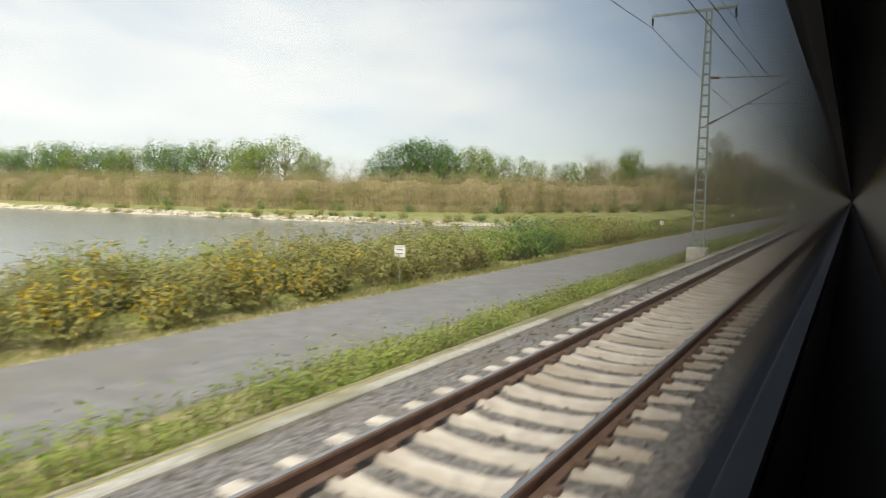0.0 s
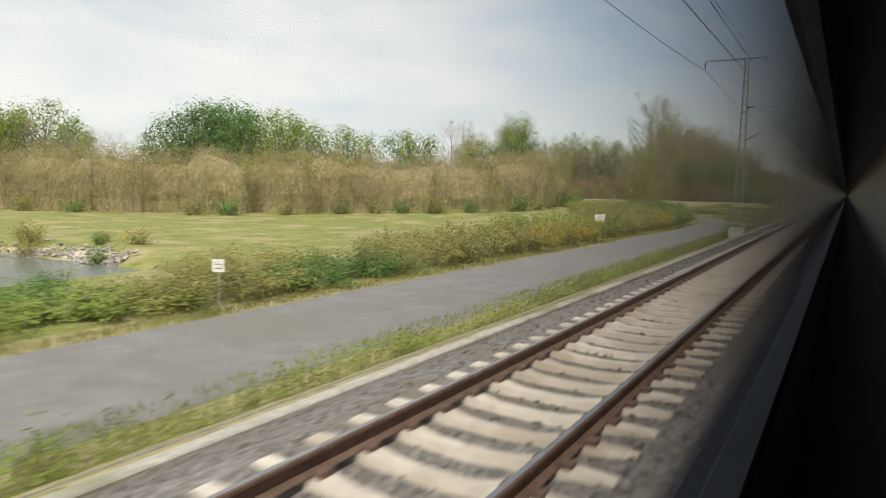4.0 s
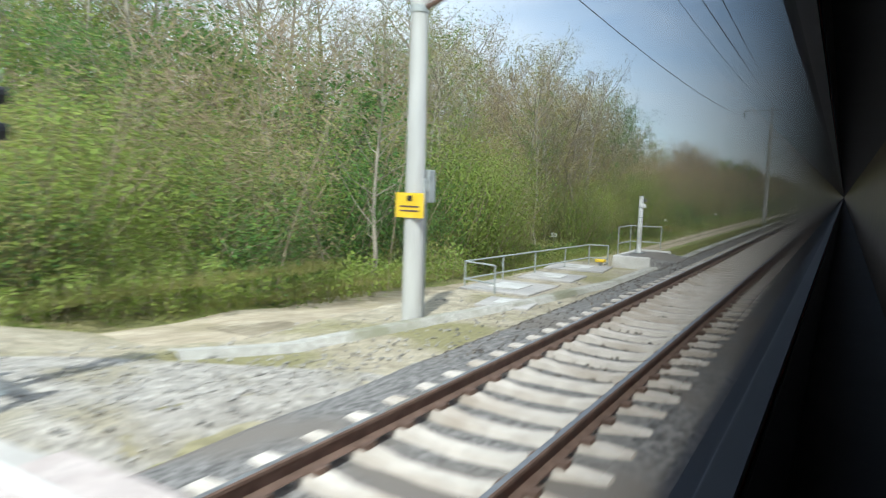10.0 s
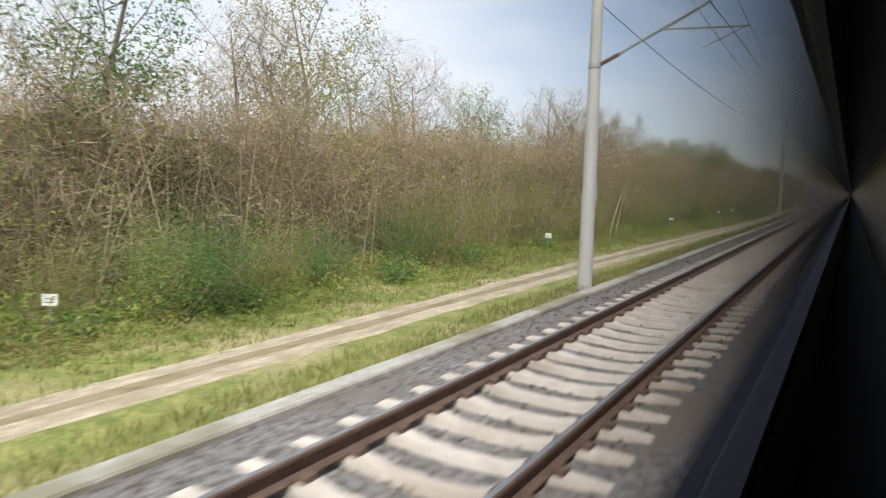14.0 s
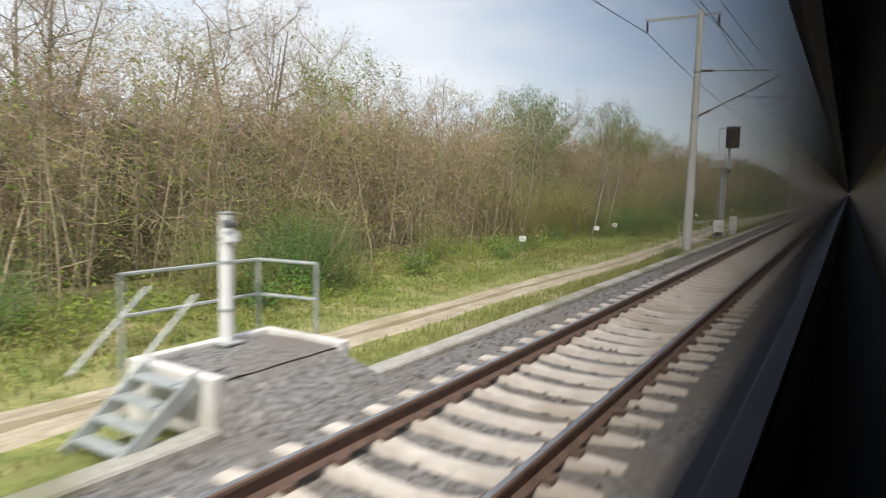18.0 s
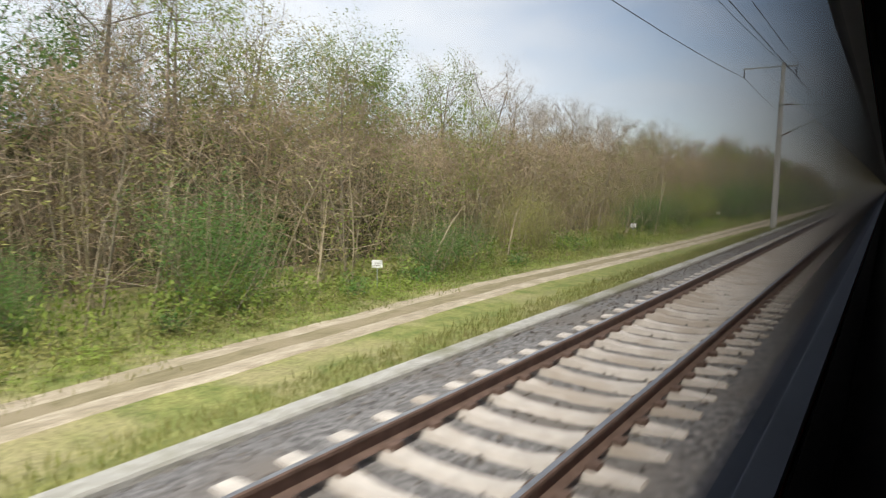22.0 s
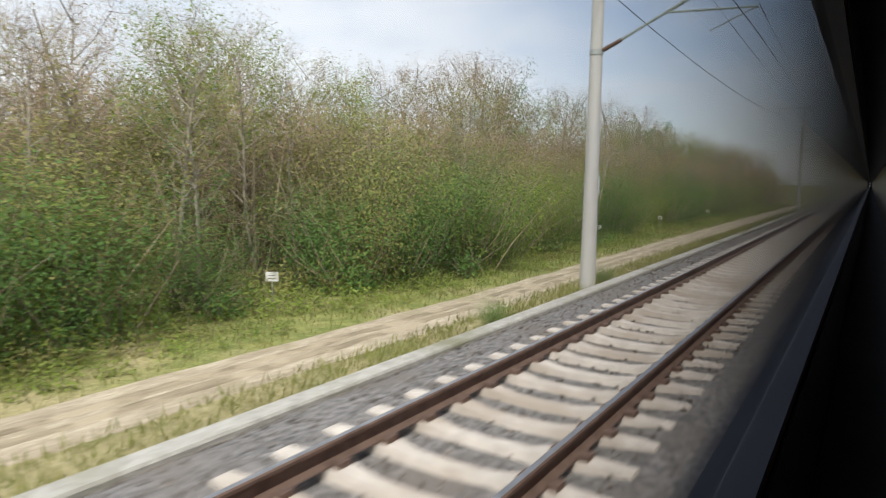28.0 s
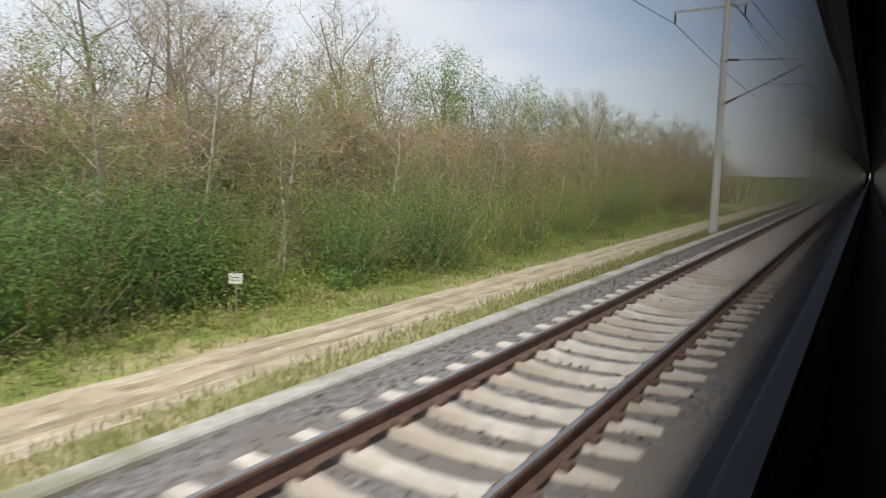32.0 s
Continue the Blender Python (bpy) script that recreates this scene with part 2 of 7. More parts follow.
M_GREYBOX = material("grey_housing", (0.10, 0.105, 0.11), (0.16, 0.165, 0.17), 5, 0.55, bump=0.05)
M_WHITE = material("white_paint", (0.72, 0.73, 0.71), (0.82, 0.82, 0.80), 3, 0.5, bump=0.05, third=(0.55, 0.55, 0.5), third_scale=1.6)
M_YELLOW = material("yellow_paint", (0.72, 0.48, 0.02), (0.85, 0.60, 0.04), 4, 0.5, bump=0.05)
M_BLACK = material("black_paint", (0.012, 0.012, 0.013), (0.03, 0.03, 0.032), 5, 0.55, bump=0.05)
M_WIRE = material("copper_wire", (0.035, 0.04, 0.04), (0.07, 0.075, 0.075), 9, 0.6, 0.4, bump=0)
M_BARK = material("bark", (0.15, 0.125, 0.095), (0.32, 0.28, 0.22), 8, 0.9, bump=0.5, stretch=(1, 1, 0.3))
M_PALEBARK = material("pale_bark", (0.24, 0.21, 0.165), (0.44, 0.395, 0.32), 6, 0.9, bump=0.5, stretch=(1, 1, 0.3))
M_STEM = material("thicket_stem", (0.27, 0.225, 0.155), (0.50, 0.435, 0.32), 5, 0.9, bump=0.2, island=[(0.6, 0.6, 0.6), (1.15, 1.1, 1.0)])
M_LEAF_BROWN = leaf_material("leaf_budding", [(0.28, 0.215, 0.11), (0.45, 0.355, 0.19), (0.36, 0.325, 0.13), (0.56, 0.455, 0.25)], 0.42, (0.26, 0.28, 0.08), (0.48, 0.6))
# Twig brown, darkened in colour to stand for the shade between the stems.
M_SHADEMASS = material("wood_mass", (0.085, 0.072, 0.045), (0.24, 0.195, 0.125), 6.0, 0.95, bump=0.5, bump_scale=16, stretch=(1, 1, 0.12), detail=12,
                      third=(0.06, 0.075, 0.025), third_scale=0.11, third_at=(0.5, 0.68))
# Paler copy of the wood mass: sun on the far wood is painted in.
M_SUNMASS = material("sunlit_far_mass", (0.20, 0.16, 0.085), (0.40, 0.33, 0.19), 1.6, 0.95, bump=1.0, bump_scale=4, stretch=(1, 1, 0.2), detail=12, third=(0.15, 0.16, 0.055), third_scale=0.07, third_at=(0.5, 0.66))
M_LEAF_TAN = leaf_material("leaf_tan", [(0.38, 0.30, 0.145), (0.50, 0.405, 0.215), (0.33, 0.31, 0.11), (0.57, 0.46, 0.27)], 0.42, (0.27, 0.30, 0.08), (0.54, 0.64))
M_TWIG_TAN = leaf_material("pale_twigs", [(0.32, 0.26, 0.155), (0.48, 0.39, 0.24), (0.30, 0.27, 0.12), (0.55, 0.45, 0.29), (0.22, 0.18, 0.10)], 0.25, (0.26, 0.26, 0.09), (0.55, 0.66))
M_VERGE = material("dry_verge", (0.22, 0.195, 0.09), (0.40, 0.35, 0.195), 2.2, 0.95, bump=0.9, bump_scale=14, fine=(9.0, 0.35), third=(0.16, 0.175, 0.055), third_scale=0.3, third_at=(0.52, 0.66))
M_YARD = material("sandy_yard", (0.27, 0.235, 0.165), (0.45, 0.40, 0.30), 2.6, 0.95, bump=0.9, bump_scale=16, fine=(12.0, 0.4), third=(0.24, 0.22, 0.11), third_scale=0.35, third_at=(0.5, 0.64))
M_MEADOW = material("rough_meadow", (0.20, 0.185, 0.07), (0.36, 0.305, 0.15), 1.4, 0.95, bump=1.0, bump_scale=11, fine=(7.0, 0.4), third=(0.225, 0.255, 0.07), third_scale=0.35, third_at=(0.5, 0.68))
M_TWIG = leaf_material("twigs", [(0.29, 0.21, 0.145), (0.46, 0.345, 0.245), (0.35, 0.27, 0.17), (0.55, 0.42, 0.31), (0.20, 0.148, 0.10)], 0.3, (0.22, 0.215, 0.09), (0.58, 0.70))
M_LEAF_GREEN = leaf_material("leaf_green", [(0.058, 0.135, 0.036), (0.10, 0.208, 0.05), (0.15, 0.27, 0.066), (0.205, 0.325, 0.082)], 0.42)
M_LEAF_FRESH = leaf_material("leaf_fresh", [(0.13, 0.20, 0.04), (0.21, 0.29, 0.055), (0.29, 0.365, 0.07), (0.37, 0.42, 0.10)], 0.42)
M_LEAF_OLIVE = leaf_material("leaf_olive", [(0.185, 0.21, 0.06), (0.285, 0.295, 0.085), (0.365, 0.345, 0.12), (0.435, 0.38, 0.165)], 0.4)
M_LEAF_WEED = leaf_material("leaf_weed", [(0.15, 0.23, 0.045), (0.23, 0.32, 0.06), (0.31, 0.37, 0.09), (0.37, 0.39, 0.12)])
M_FLOWER = leaf_material("flower_yellow", [(0.55, 0.36, 0.02), (0.70, 0.50, 0.03)])
M_GRASS = leaf_material("grass_blade", [(0.15, 0.19, 0.045), (0.235, 0.26, 0.07), (0.32, 0.30, 0.11), (0.40, 0.345, 0.18)], 0.45)
M_SIGNRED = material("red_post_paint", (0.42, 0.05, 0.03), (0.52, 0.09, 0.05), 6, 0.5, bump=0.1)
M_TRAIN_OUT = material("train_red_paint", (0.32, 0.02, 0.02), (0.38, 0.03, 0.025), 2, 0.4, bump=0.0)
M_TRAIN_IN = material("dark_window_surround", (0.012, 0.015, 0.024), (0.02, 0.024, 0.036), 2, 0.6, bump=0.1)
M_TRIM_IN = material("interior_brown_panel", (0.045, 0.035, 0.027), (0.07, 0.055, 0.043), 3, 0.6, bump=0.1)


def water_material():
    m = bpy.data.materials.new("lake_water")
    m.use_nodes = True
    n, l = m.node_tree.nodes, m.node_tree.links
    b = n["Principled BSDF"]
    b.inputs["Base Color"].default_value = (0.16, 0.18, 0.18, 1)
    b.inputs["Roughness"].default_value = 0.16
    b.inputs["IOR"].default_value = 1.33
    geo = n.new("ShaderNodeNewGeometry")
    t = n.new("ShaderNodeTexNoise")
    t.inputs["Scale"].default_value = 1.1
    t.inputs["Detail"].default_value = 6
    l.new(geo.outputs["Position"], t.inputs["Vector"])
    bp = n.new("ShaderNodeBump")
    bp.inputs["Strength"].default_value = 0.6
    bp.inputs["Distance"].default_value = 0.05
    l.new(t.outputs[0], bp.inputs["Height"])
    l.new(bp.outputs[0], b.inputs["Normal"])
    return m


def glass_material():
    """A window pane: clear, with a mirror image that grows at grazing angles."""
    m = bpy.data.materials.new("window_glass")
    m.use_nodes = True
    n, l = m.node_tree.nodes, m.node_tree.links
    fr = n.new("ShaderNodeFresnel")
    fr.inputs["IOR"].default_value = 1.52
    tp = n.new("ShaderNodeBsdfTransparent")
    tp.inputs["Color"].default_value = (0.95, 0.97, 0.96, 1)
    gl = n.new("ShaderNodeBsdfGlossy")
    gl.inputs["Roughness"].default_value = 0.02
    ms = n.new("ShaderNodeMixShader")
    inv = n.new("ShaderNodeMath")          # two faces of the pane: 1 - (1 - F)^2
    inv.operation = "SUBTRACT"
    inv.inputs[0].default_value = 1.0
    l.new(fr.outputs[0], inv.inputs[1])
    sq = n.new("ShaderNodeMath")
    sq.operation = "POWER"
    l.new(inv.outputs[0], sq.inputs[0])
    sq.inputs[1].default_value = 2.7
    both = n.new("ShaderNodeMath")
    both.operation = "SUBTRACT"
    both.inputs[0].default_value = 1.0
    l.new(sq.outputs[0], both.inputs[1])
    l.new(both.outputs[0], ms.inputs[0])
    l.new(tp.outputs[0], ms.inputs[1])
    l.new(gl.outputs[0], ms.inputs[2])
    l.new(ms.outputs[0], n["Material Output"].inputs["Surface"])
    return m


M_WATER = water_material()
M_GLASS = glass_material()


# ---- mesh helpers ----
def mesh_of(name, verts, faces, mats, index=None, smooth=False):
    me = bpy.data.meshes.new(name)
    me.from_pydata([tuple(v) for v in verts], [], [tuple(f) for f in faces])
    for m in (mats if isinstance(mats, (list, tuple)) else [mats]):
        me.materials.append(m)
    if index is not None:
        me.polygons.foreach_set("material_index", list(index))
    if smooth:
        me.polygons.foreach_set("use_smooth", [True] * len(me.polygons))
    me.update()
    return me


def put(name, me, parent=None, at=None, label=""):
    ob = new(name, me)
    if parent is not None:
        ob.parent = parent
    if at is not None:
        ob.matrix_basis = at
    if label:
        ob["label"] = label
    return ob


def part(name, bm, mat, parent=None, label="", at=None, smooth=False):
    """Links a bmesh as one mesh object under a thing or a part."""
    me = bpy.data.meshes.new(name)
    if smooth:           # keep the end caps crisp
        bmesh.ops.split_edges(bm, edges=[e for e in bm.edges if any(len(f.verts) != 4 for f in e.link_faces)])
    bm.to_mesh(me)
    bm.free()
    for m in (mat if isinstance(mat, (list, tuple)) else [mat]):
        me.materials.append(m)
    if smooth:
        me.polygons.foreach_set("use_smooth", [True] * len(me.polygons))
    return put(name, me, parent, at, label)


def thing(name, at, label, category, group="", kind=""):
    ob = new(name)
    ob.matrix_basis = at
    return tagged(ob, label, category, group, kind)


def boxes(specs, bevel=0.0, bm=None):
    """A bmesh of boxes (cx, cy, cz, sx, sy, sz)."""
    bm = bm or bmesh.new()
    for cx, cy, cz, sx, sy, sz in specs:
        made = bmesh.ops.create_cube(bm, size=1, matrix=Matrix.LocRotScale((cx, cy, cz), None, (sx, sy, sz)))
        if bevel:
            edges = {e for v in made["verts"] for e in v.link_edges}
            bmesh.ops.bevel(bm, geom=list(edges), offset=bevel, segments=2, affect="EDGES", profile=0.6)
    return bm


def bar(bm, a, b, r, sides=8, r2=None):
    """Adds a round bar from a to b to bm."""
    a, b = Vector(a), Vector(b)
    d = b - a
    m = Matrix.Translation((a + b) / 2) @ d.to_track_quat("Z", "Y").to_matrix().to_4x4()
    bmesh.ops.create_cone(bm, cap_ends=True, segments=sides, radius1=r, radius2=r if r2 is None else r2, depth=d.length, matrix=m)
    return bm


def bars(lines, r, sides=8):
    bm = bmesh.new()
    for a, b in lines:
        bar(bm, a, b, r, sides)
    return bm


def beam(a, b, w, h):
    """A bmesh of one square beam from a to b."""
    a, b = Vector(a), Vector(b)
    d = b - a
    bm = bmesh.new()
    m = Matrix.Translation((a + b) / 2) @ d.to_track_quat("Z", "Y").to_matrix().to_4x4() @ Matrix.Diagonal((w, h, d.length, 1))
    bmesh.ops.create_cube(bm, size=1, matrix=m)
    return bm


def swept(profile, ys, closed=True):
    """Verts and faces of a cross-section (x, z) drawn along y."""
    n = len(profile)
    verts = [(x, y, z) for y in ys for x, z in profile]
    faces = []
    for j in range(len(ys) - 1):
        for i in range(n if closed else n - 1):
            a, b = j * n + i, j * n + (i + 1) % n
            faces.append((a, b, b + n, a + n))
    if closed:
        faces.append(tuple(range(n))[::-1])
        faces.append(tuple(range((len(ys) - 1) * n, len(ys) * n)))
    return verts, faces


Y0, Y1 = -60.0, 1000.0          # the stretch of line that is built


def lerp_table(table, y):
    """Piecewise straight values along y: table of (y, value)."""
    return float(np.interp(y, [a for a, _ in table], [b for _, b in table]))


# ---- ground ----
LAKE_Z = -5.0


def shore_y(x):
    """Where the lake's far shore runs."""
    return float(np.interp(-x, [0, 55, 90, 124, 174, 300, 900], [141, 137, 124, 117, 112.5, 105, 80])) + 2.0 * noise.noise(Vector((x * 0.06, 3, 0)))


def smooth(a, b, v):
    """0 up to a, 1 from b on, with soft ends."""
    f = min(1.0, max(0.0, (v - a) / (b - a)))
    return f * f * (3 - 2 * f)


LEVEL = [(-60, -1.8), (178, -1.8), (215, -1.35), (240, -0.95), (262, -0.9), (268, -1.2), (276, -2.1), (284, -3.3), (292, -4.0), (302, -4.3), (1000, -4.3)]
SHELVES = ((186.5, 193.0, 1.5), (236.0, 242.0, 1.3), (259.0, 284.0, 2.6), (457.5, 471.0, 0.7), (498.5, 509.5, 0.7))      # where the bank's top is wider: from, to, by how much


def ground_z(x, y):
    """Height of the land: the line's embankment, level land below it, lake basin, embankment of the crossing road."""
    low = lerp_table(LEVEL, y)
    shelf, wider = max((smooth(a - 3, a, y) * (1 - smooth(b, b + 3, y)), w) for a, b, w in SHELVES)
    crest = 3.1 + wider * shelf
    grade = (2.4 if low > -2.0 else 1.7) * (1 - 0.5 * shelf)
    z = max(low, -0.62 - max(0.0, -x - crest) / grade)
    z -= 0.06 * smooth(2.9, 3.3, -x) * (1 - shelf)
    z += 0.16 * noise.noise(Vector((x * 0.12, y * 0.12, 0))) * min(1, max(0, (-x - (25 if y > 262 else 15)) / 8))
    # the land falls away towards the lake
    a = min(1, max(0, (-x - 16) / 26))
    z -= 2.0 * a * a * (3 - 2 * a) * min(1, max(0, (230 - y) / 45))
    # lake basin
    k = min(1, max(0, (-x - 33) / 12)) * min(1, max(0, (shore_y(x) - y) / 6))
    z -= 3.0 * k
    # embankment of the crossing road
    road = 256.3 - max(0, -x - 12) * 0.16 - max(0, -x - 24) * 0.12
    d = abs(y - road)
    lift = (1 - min(1, max(0, (d - 4.0) / 4.0))) * (1.0 if d < 3.2 else smooth(2.0, 3.0, -x))
    z = z * (1 - lift) + -0.12 * lift
    if x > -2.0 and x < 8:
        z = -0.75
    return z


def build_ground():
    xs = [900, 300, 120, 60, 30, 15, 8.5, 6.5, 2, -1.95, -2.0, -2.6, -3.1, -3.5, -4, -4.5, -5, -5.5, -6, -7, -8, -9, -10, -11.5, -13, -15, -17, -19, -22, -25, -28, -31, -35, -40,
          -43, -46, -50, -54, -59, -64, -70, -76, -83, -90, -100, -110, -125, -140, -160, -180, -240, -320, -450, -700, -1200, -2500]
    ys = [-2500, -1200, -600, -300, -150, -80] + list(np.arange(-50, 235, 3.0)) + list(np.arange(235, 292, 1.0)) + list(np.arange(292, 330, 3.0)) + list(np.arange(330, 1180, 8.0)) + [1200, 1300, 1500, 1900, 2600, 4000]
    verts = [(x, y, ground_z(x, y)) for y in ys for x in xs]
    n = len(xs)
    faces = [(j * n + i, j * n + i + 1, (j + 1) * n + i + 1, (j + 1) * n + i) for j in range(len(ys) - 1) for i in range(n - 1)]
    ob = put("ground", mesh_of("ground", verts, [f[::-1] for f in faces], M_GROUND, smooth=True))
    tagged(ob, "grassy flat land with dry patches beside the railway line", "ground", kind="structure")


build_ground()


def strip(name, mat, left, right, y0, y1, step, lift, label, category, wobble=0.0, follow=True, z=None):
    """A strip of surface between two edge tables of (y, x), lying on the land."""
    ys = np.arange(y0, y1 + step * 0.5, step)
    verts, faces = [], []
    cols = 5 if max(abs(p[1] - q[1]) for p, q in zip(left, right)) < 2.6 else 20
    rows = cols + 1        # the last column is the near edge's small face
    for y in ys:
        a, b = lerp_table(left, y), lerp_table(right, y)
        a += wobble * (noise.noise(Vector((y * 0.35, 7, 0))) + 0.6 * noise.noise(Vector((y * 1.7, 9, 0))))
        b += wobble * (noise.noise(Vector((y * 0.35, 17, 0))) + 0.6 * noise.noise(Vector((y * 1.7, 19, 0))))
        for i in range(cols):
            x = a + (b - a) * i / (cols - 1)
            verts.append((x, y, (ground_z(x, y) if z is None else z) + lift))
        verts.append((b + 0.16, y, (ground_z(b + 0.16, y) if z is None else z) - 0.03))
    for j in range(len(ys) - 1):
        for i in range(rows - 1):
            k = j * rows + i
            faces.append((k, k + 1, k + 1 + rows, k + rows))
    ob = put(name, mesh_of(name, verts, faces, mat))
    return tagged(ob, label, category, kind="structure")


# lake
lake = put("lake", mesh_of("lake", [(-30, -900, LAKE_Z), (-30, 142, LAKE_Z), (-900, 142, LAKE_Z), (-900, -900, LAKE_Z)], [(0, 1, 2, 3)], M_WATER))
tagged(lake, "calm grey-blue gravel-pit lake with sandy far shore", "lake", kind="structure")


def shore():
    """Pale sand and gravel along the lake's far shore."""
    xs = np.arange(-420, -46, 3.0)
    verts, faces = [], []
    for x in xs:
        w = 2.0 + 3 * max(0, noise.noise(Vector((x * 0.05, 2, 0)))) + (2 if x < -90 else 0)
        yb = shore_y(x) - 3.2
        for f in (0, 0.35, 0.7, 1):
            y = yb + f * w
            verts.append((x, y, max(LAKE_Z - 0.1, ground_z(x, y)) + 0.10 + 0.3 * noise.noise(Vector((x * 0.3, y * 0.5, 0)))))
    for j in range(len(xs) - 1):
        for i in range(3):
            k = j * 4 + i
            faces.append((k, k + 4, k + 5, k + 1))
    tagged(put("shore", mesh_of("shore", verts, faces, M_SAND, smooth=True)), "pale sandy gravel shore of the lake", "shore", kind="structure")


shore()

# asphalt path beside the line, bending away before the crossing
PATH_FAR = [(-60, -12.4), (30, -12.4), (60, -12.9), (120, -12.5), (170, -12.0), (184, -12.1), (190, -12.6), (194, -13.9), (200.7, -17.0), (210.2, -22.3), (221.6, -28.6), (231.6, -33.7), (240, -39), (252, -47)]
PATH_NEAR = [(-60, -7.4), (20, -7.3), (60, -6.8), (90, -6.8), (145, -6.9), (170, -6.9), (186, -8.1), (190.8, -9.2), (195, -10.8), (200, -13.0), (209.3, -17.6), (223.7, -26.0), (229, -29.2), (240, -36), (252, -44)]
strip("asphalt_path", M_ASPHALT, PATH_FAR, PATH_NEAR, Y0, 250, 1.5, 0.055, "grey asphalt service path below the railway embankment", "path", 0.12)
strip("dry_verge", M_VERGE, [(v, x - 1.5) for v, x in PATH_FAR], [(v, x + 0.05) for v, x in PATH_FAR], Y0, 230, 2.0, 0.02, "dry pale grass verge along the path", "verge", 0.3)
strip("dry_verge", M_VERGE, [(v, x + 0.1) for v, x in PATH_NEAR[:6]], [(-60, -2.8), (20, -2.8), (60, -2.8), (90, -2.8), (145, -2.8), (170, -2.8)], Y0, 170, 1.0, 0.015, "dry sandy slope between path and ballast", "verge", 0.2)
# dirt track below the embankment in the woods stretch
TRACK_L = [(262, -8.4), (270, -10.2), (278, -13.6), (285, -16.2), (292, -17.5), (312, -16.2), (417, -16.9), (500, -15.4), (518, -14.8), (545, -15.6), (575, -17.6), (600, -18.6), (644, -16.4), (700, -16.3), (745, -15.4), (790, -15.9), (1000, -16.1)]
TRACK_R = [(262, -6.0), (270, -7.6), (278, -11.0), (285, -13.6), (292, -15.2), (312, -14.1), (417, -14.2), (500, -13.2), (518, -12.5), (545, -13.2), (575, -14.8), (600, -15.5), (644, -14.2), (700, -13.2), (745, -12.3), (790, -12.5), (1000, -12.5)]
strip("dirt_track", M_DIRT, TRACK_L, TRACK_R, 262, Y1, 2.0, 0.05, "sandy dirt track with two wheel ruts", "track", 0.3)
strip("grass_ridge", M_RIDGE, [(v, x + 0.95) for v, x in TRACK_L], [(v, x - 0.9) for v, x in TRACK_R], 308, 690, 2.0, 0.062, "trodden grassy ridge between the wheel ruts", "grass", 0.25)


strip("dry_verge", M_VERGE, [(v, x + 0.1) for v, x in TRACK_R], [(v, -2.95) for v, _ in TRACK_R], 686, Y1, 2.0, 0.03, "dry brown grass bank between dirt track and kerb", "verge", 0.3)
for side, off in ((TRACK_L, 1.1), (TRACK_R, -1.2)):
    strip("wheel_rut", M_RUT, [(v, x + off - 0.24) for v, x in side], [(v, x + off + 0.24) for v, x in side], 690, Y1, 2.0, 0.062, "darker worn wheel rut in the sandy track", "track", 0.4)


# ---- railway ----
def rail_profile(cx):
    """Cross-section of a flat-bottomed rail, top at z = 0."""
    half = [(0.036, -0.012), (0.036, -0.04), (0.009, -0.055), (0.008, -0.145), (0.07, -0.162), (0.075, -0.172)]
    right = [(0.024, 0.0)] + half
    return [(cx - x, z) for x, z in right] + [(cx + x, z) for x, z in reversed(right)]


def sleeper_mesh(name="sleeper"):
    """A concrete sleeper with a lower waist, sloping ends and rail seats."""
    sect = [(-1.30, -0.26, 0.10), (-1.27, -0.185, 0.085), (-0.95, -0.178, 0.095), (-0.55, -0.178, 0.10), (-0.35, -0.215, 0.085),
            (0.0, -0.225, 0.08), (0.35, -0.215, 0.085), (0.55, -0.178, 0.10), (0.95, -0.178, 0.095), (1.27, -0.185, 0.085), (1.30, -0.26, 0.10)]
    verts, faces = [], []
    for x, z, w in sect:
        verts += [(x, -0.15, -0.40), (x, -w, z), (x, w, z), (x, 0.15, -0.40)]
    for j in range(len(sect) - 1):
        for i in range(3):
            k = j * 4 + i
            faces.append((k, k + 4, k + 5, k + 1))
    faces += [(0, 1, 2, 3), tuple(len(verts) - 4 + i for i in (3, 2, 1, 0))]
    return verts, faces


S_V, S_F = sleeper_mesh()


def cuboid(cx, cy, cz, sx, sy, sz):
    v = [(cx + sx * a / 2, cy + sy * b / 2, cz + sz * c / 2) for a in (-1, 1) for b in (-1, 1) for c in (-1, 1)]
    f = [(0, 1, 3, 2), (4, 6, 7, 5), (0, 4, 5, 1), (2, 3, 7, 6), (0, 2, 6, 4), (1, 5, 7, 3)]
    return v, f


def joined(parts):
    verts, faces = [], []
    for v, f in parts:
        o = len(verts)
        verts += v
        faces += [tuple(i + o for i in q) for q in f]
    return verts, faces


def shifted(vf, dx=0, dy=0, dz=0):
    return [(x + dx, y + dy, z + dz) for x, y, z in vf[0]], vf[1]


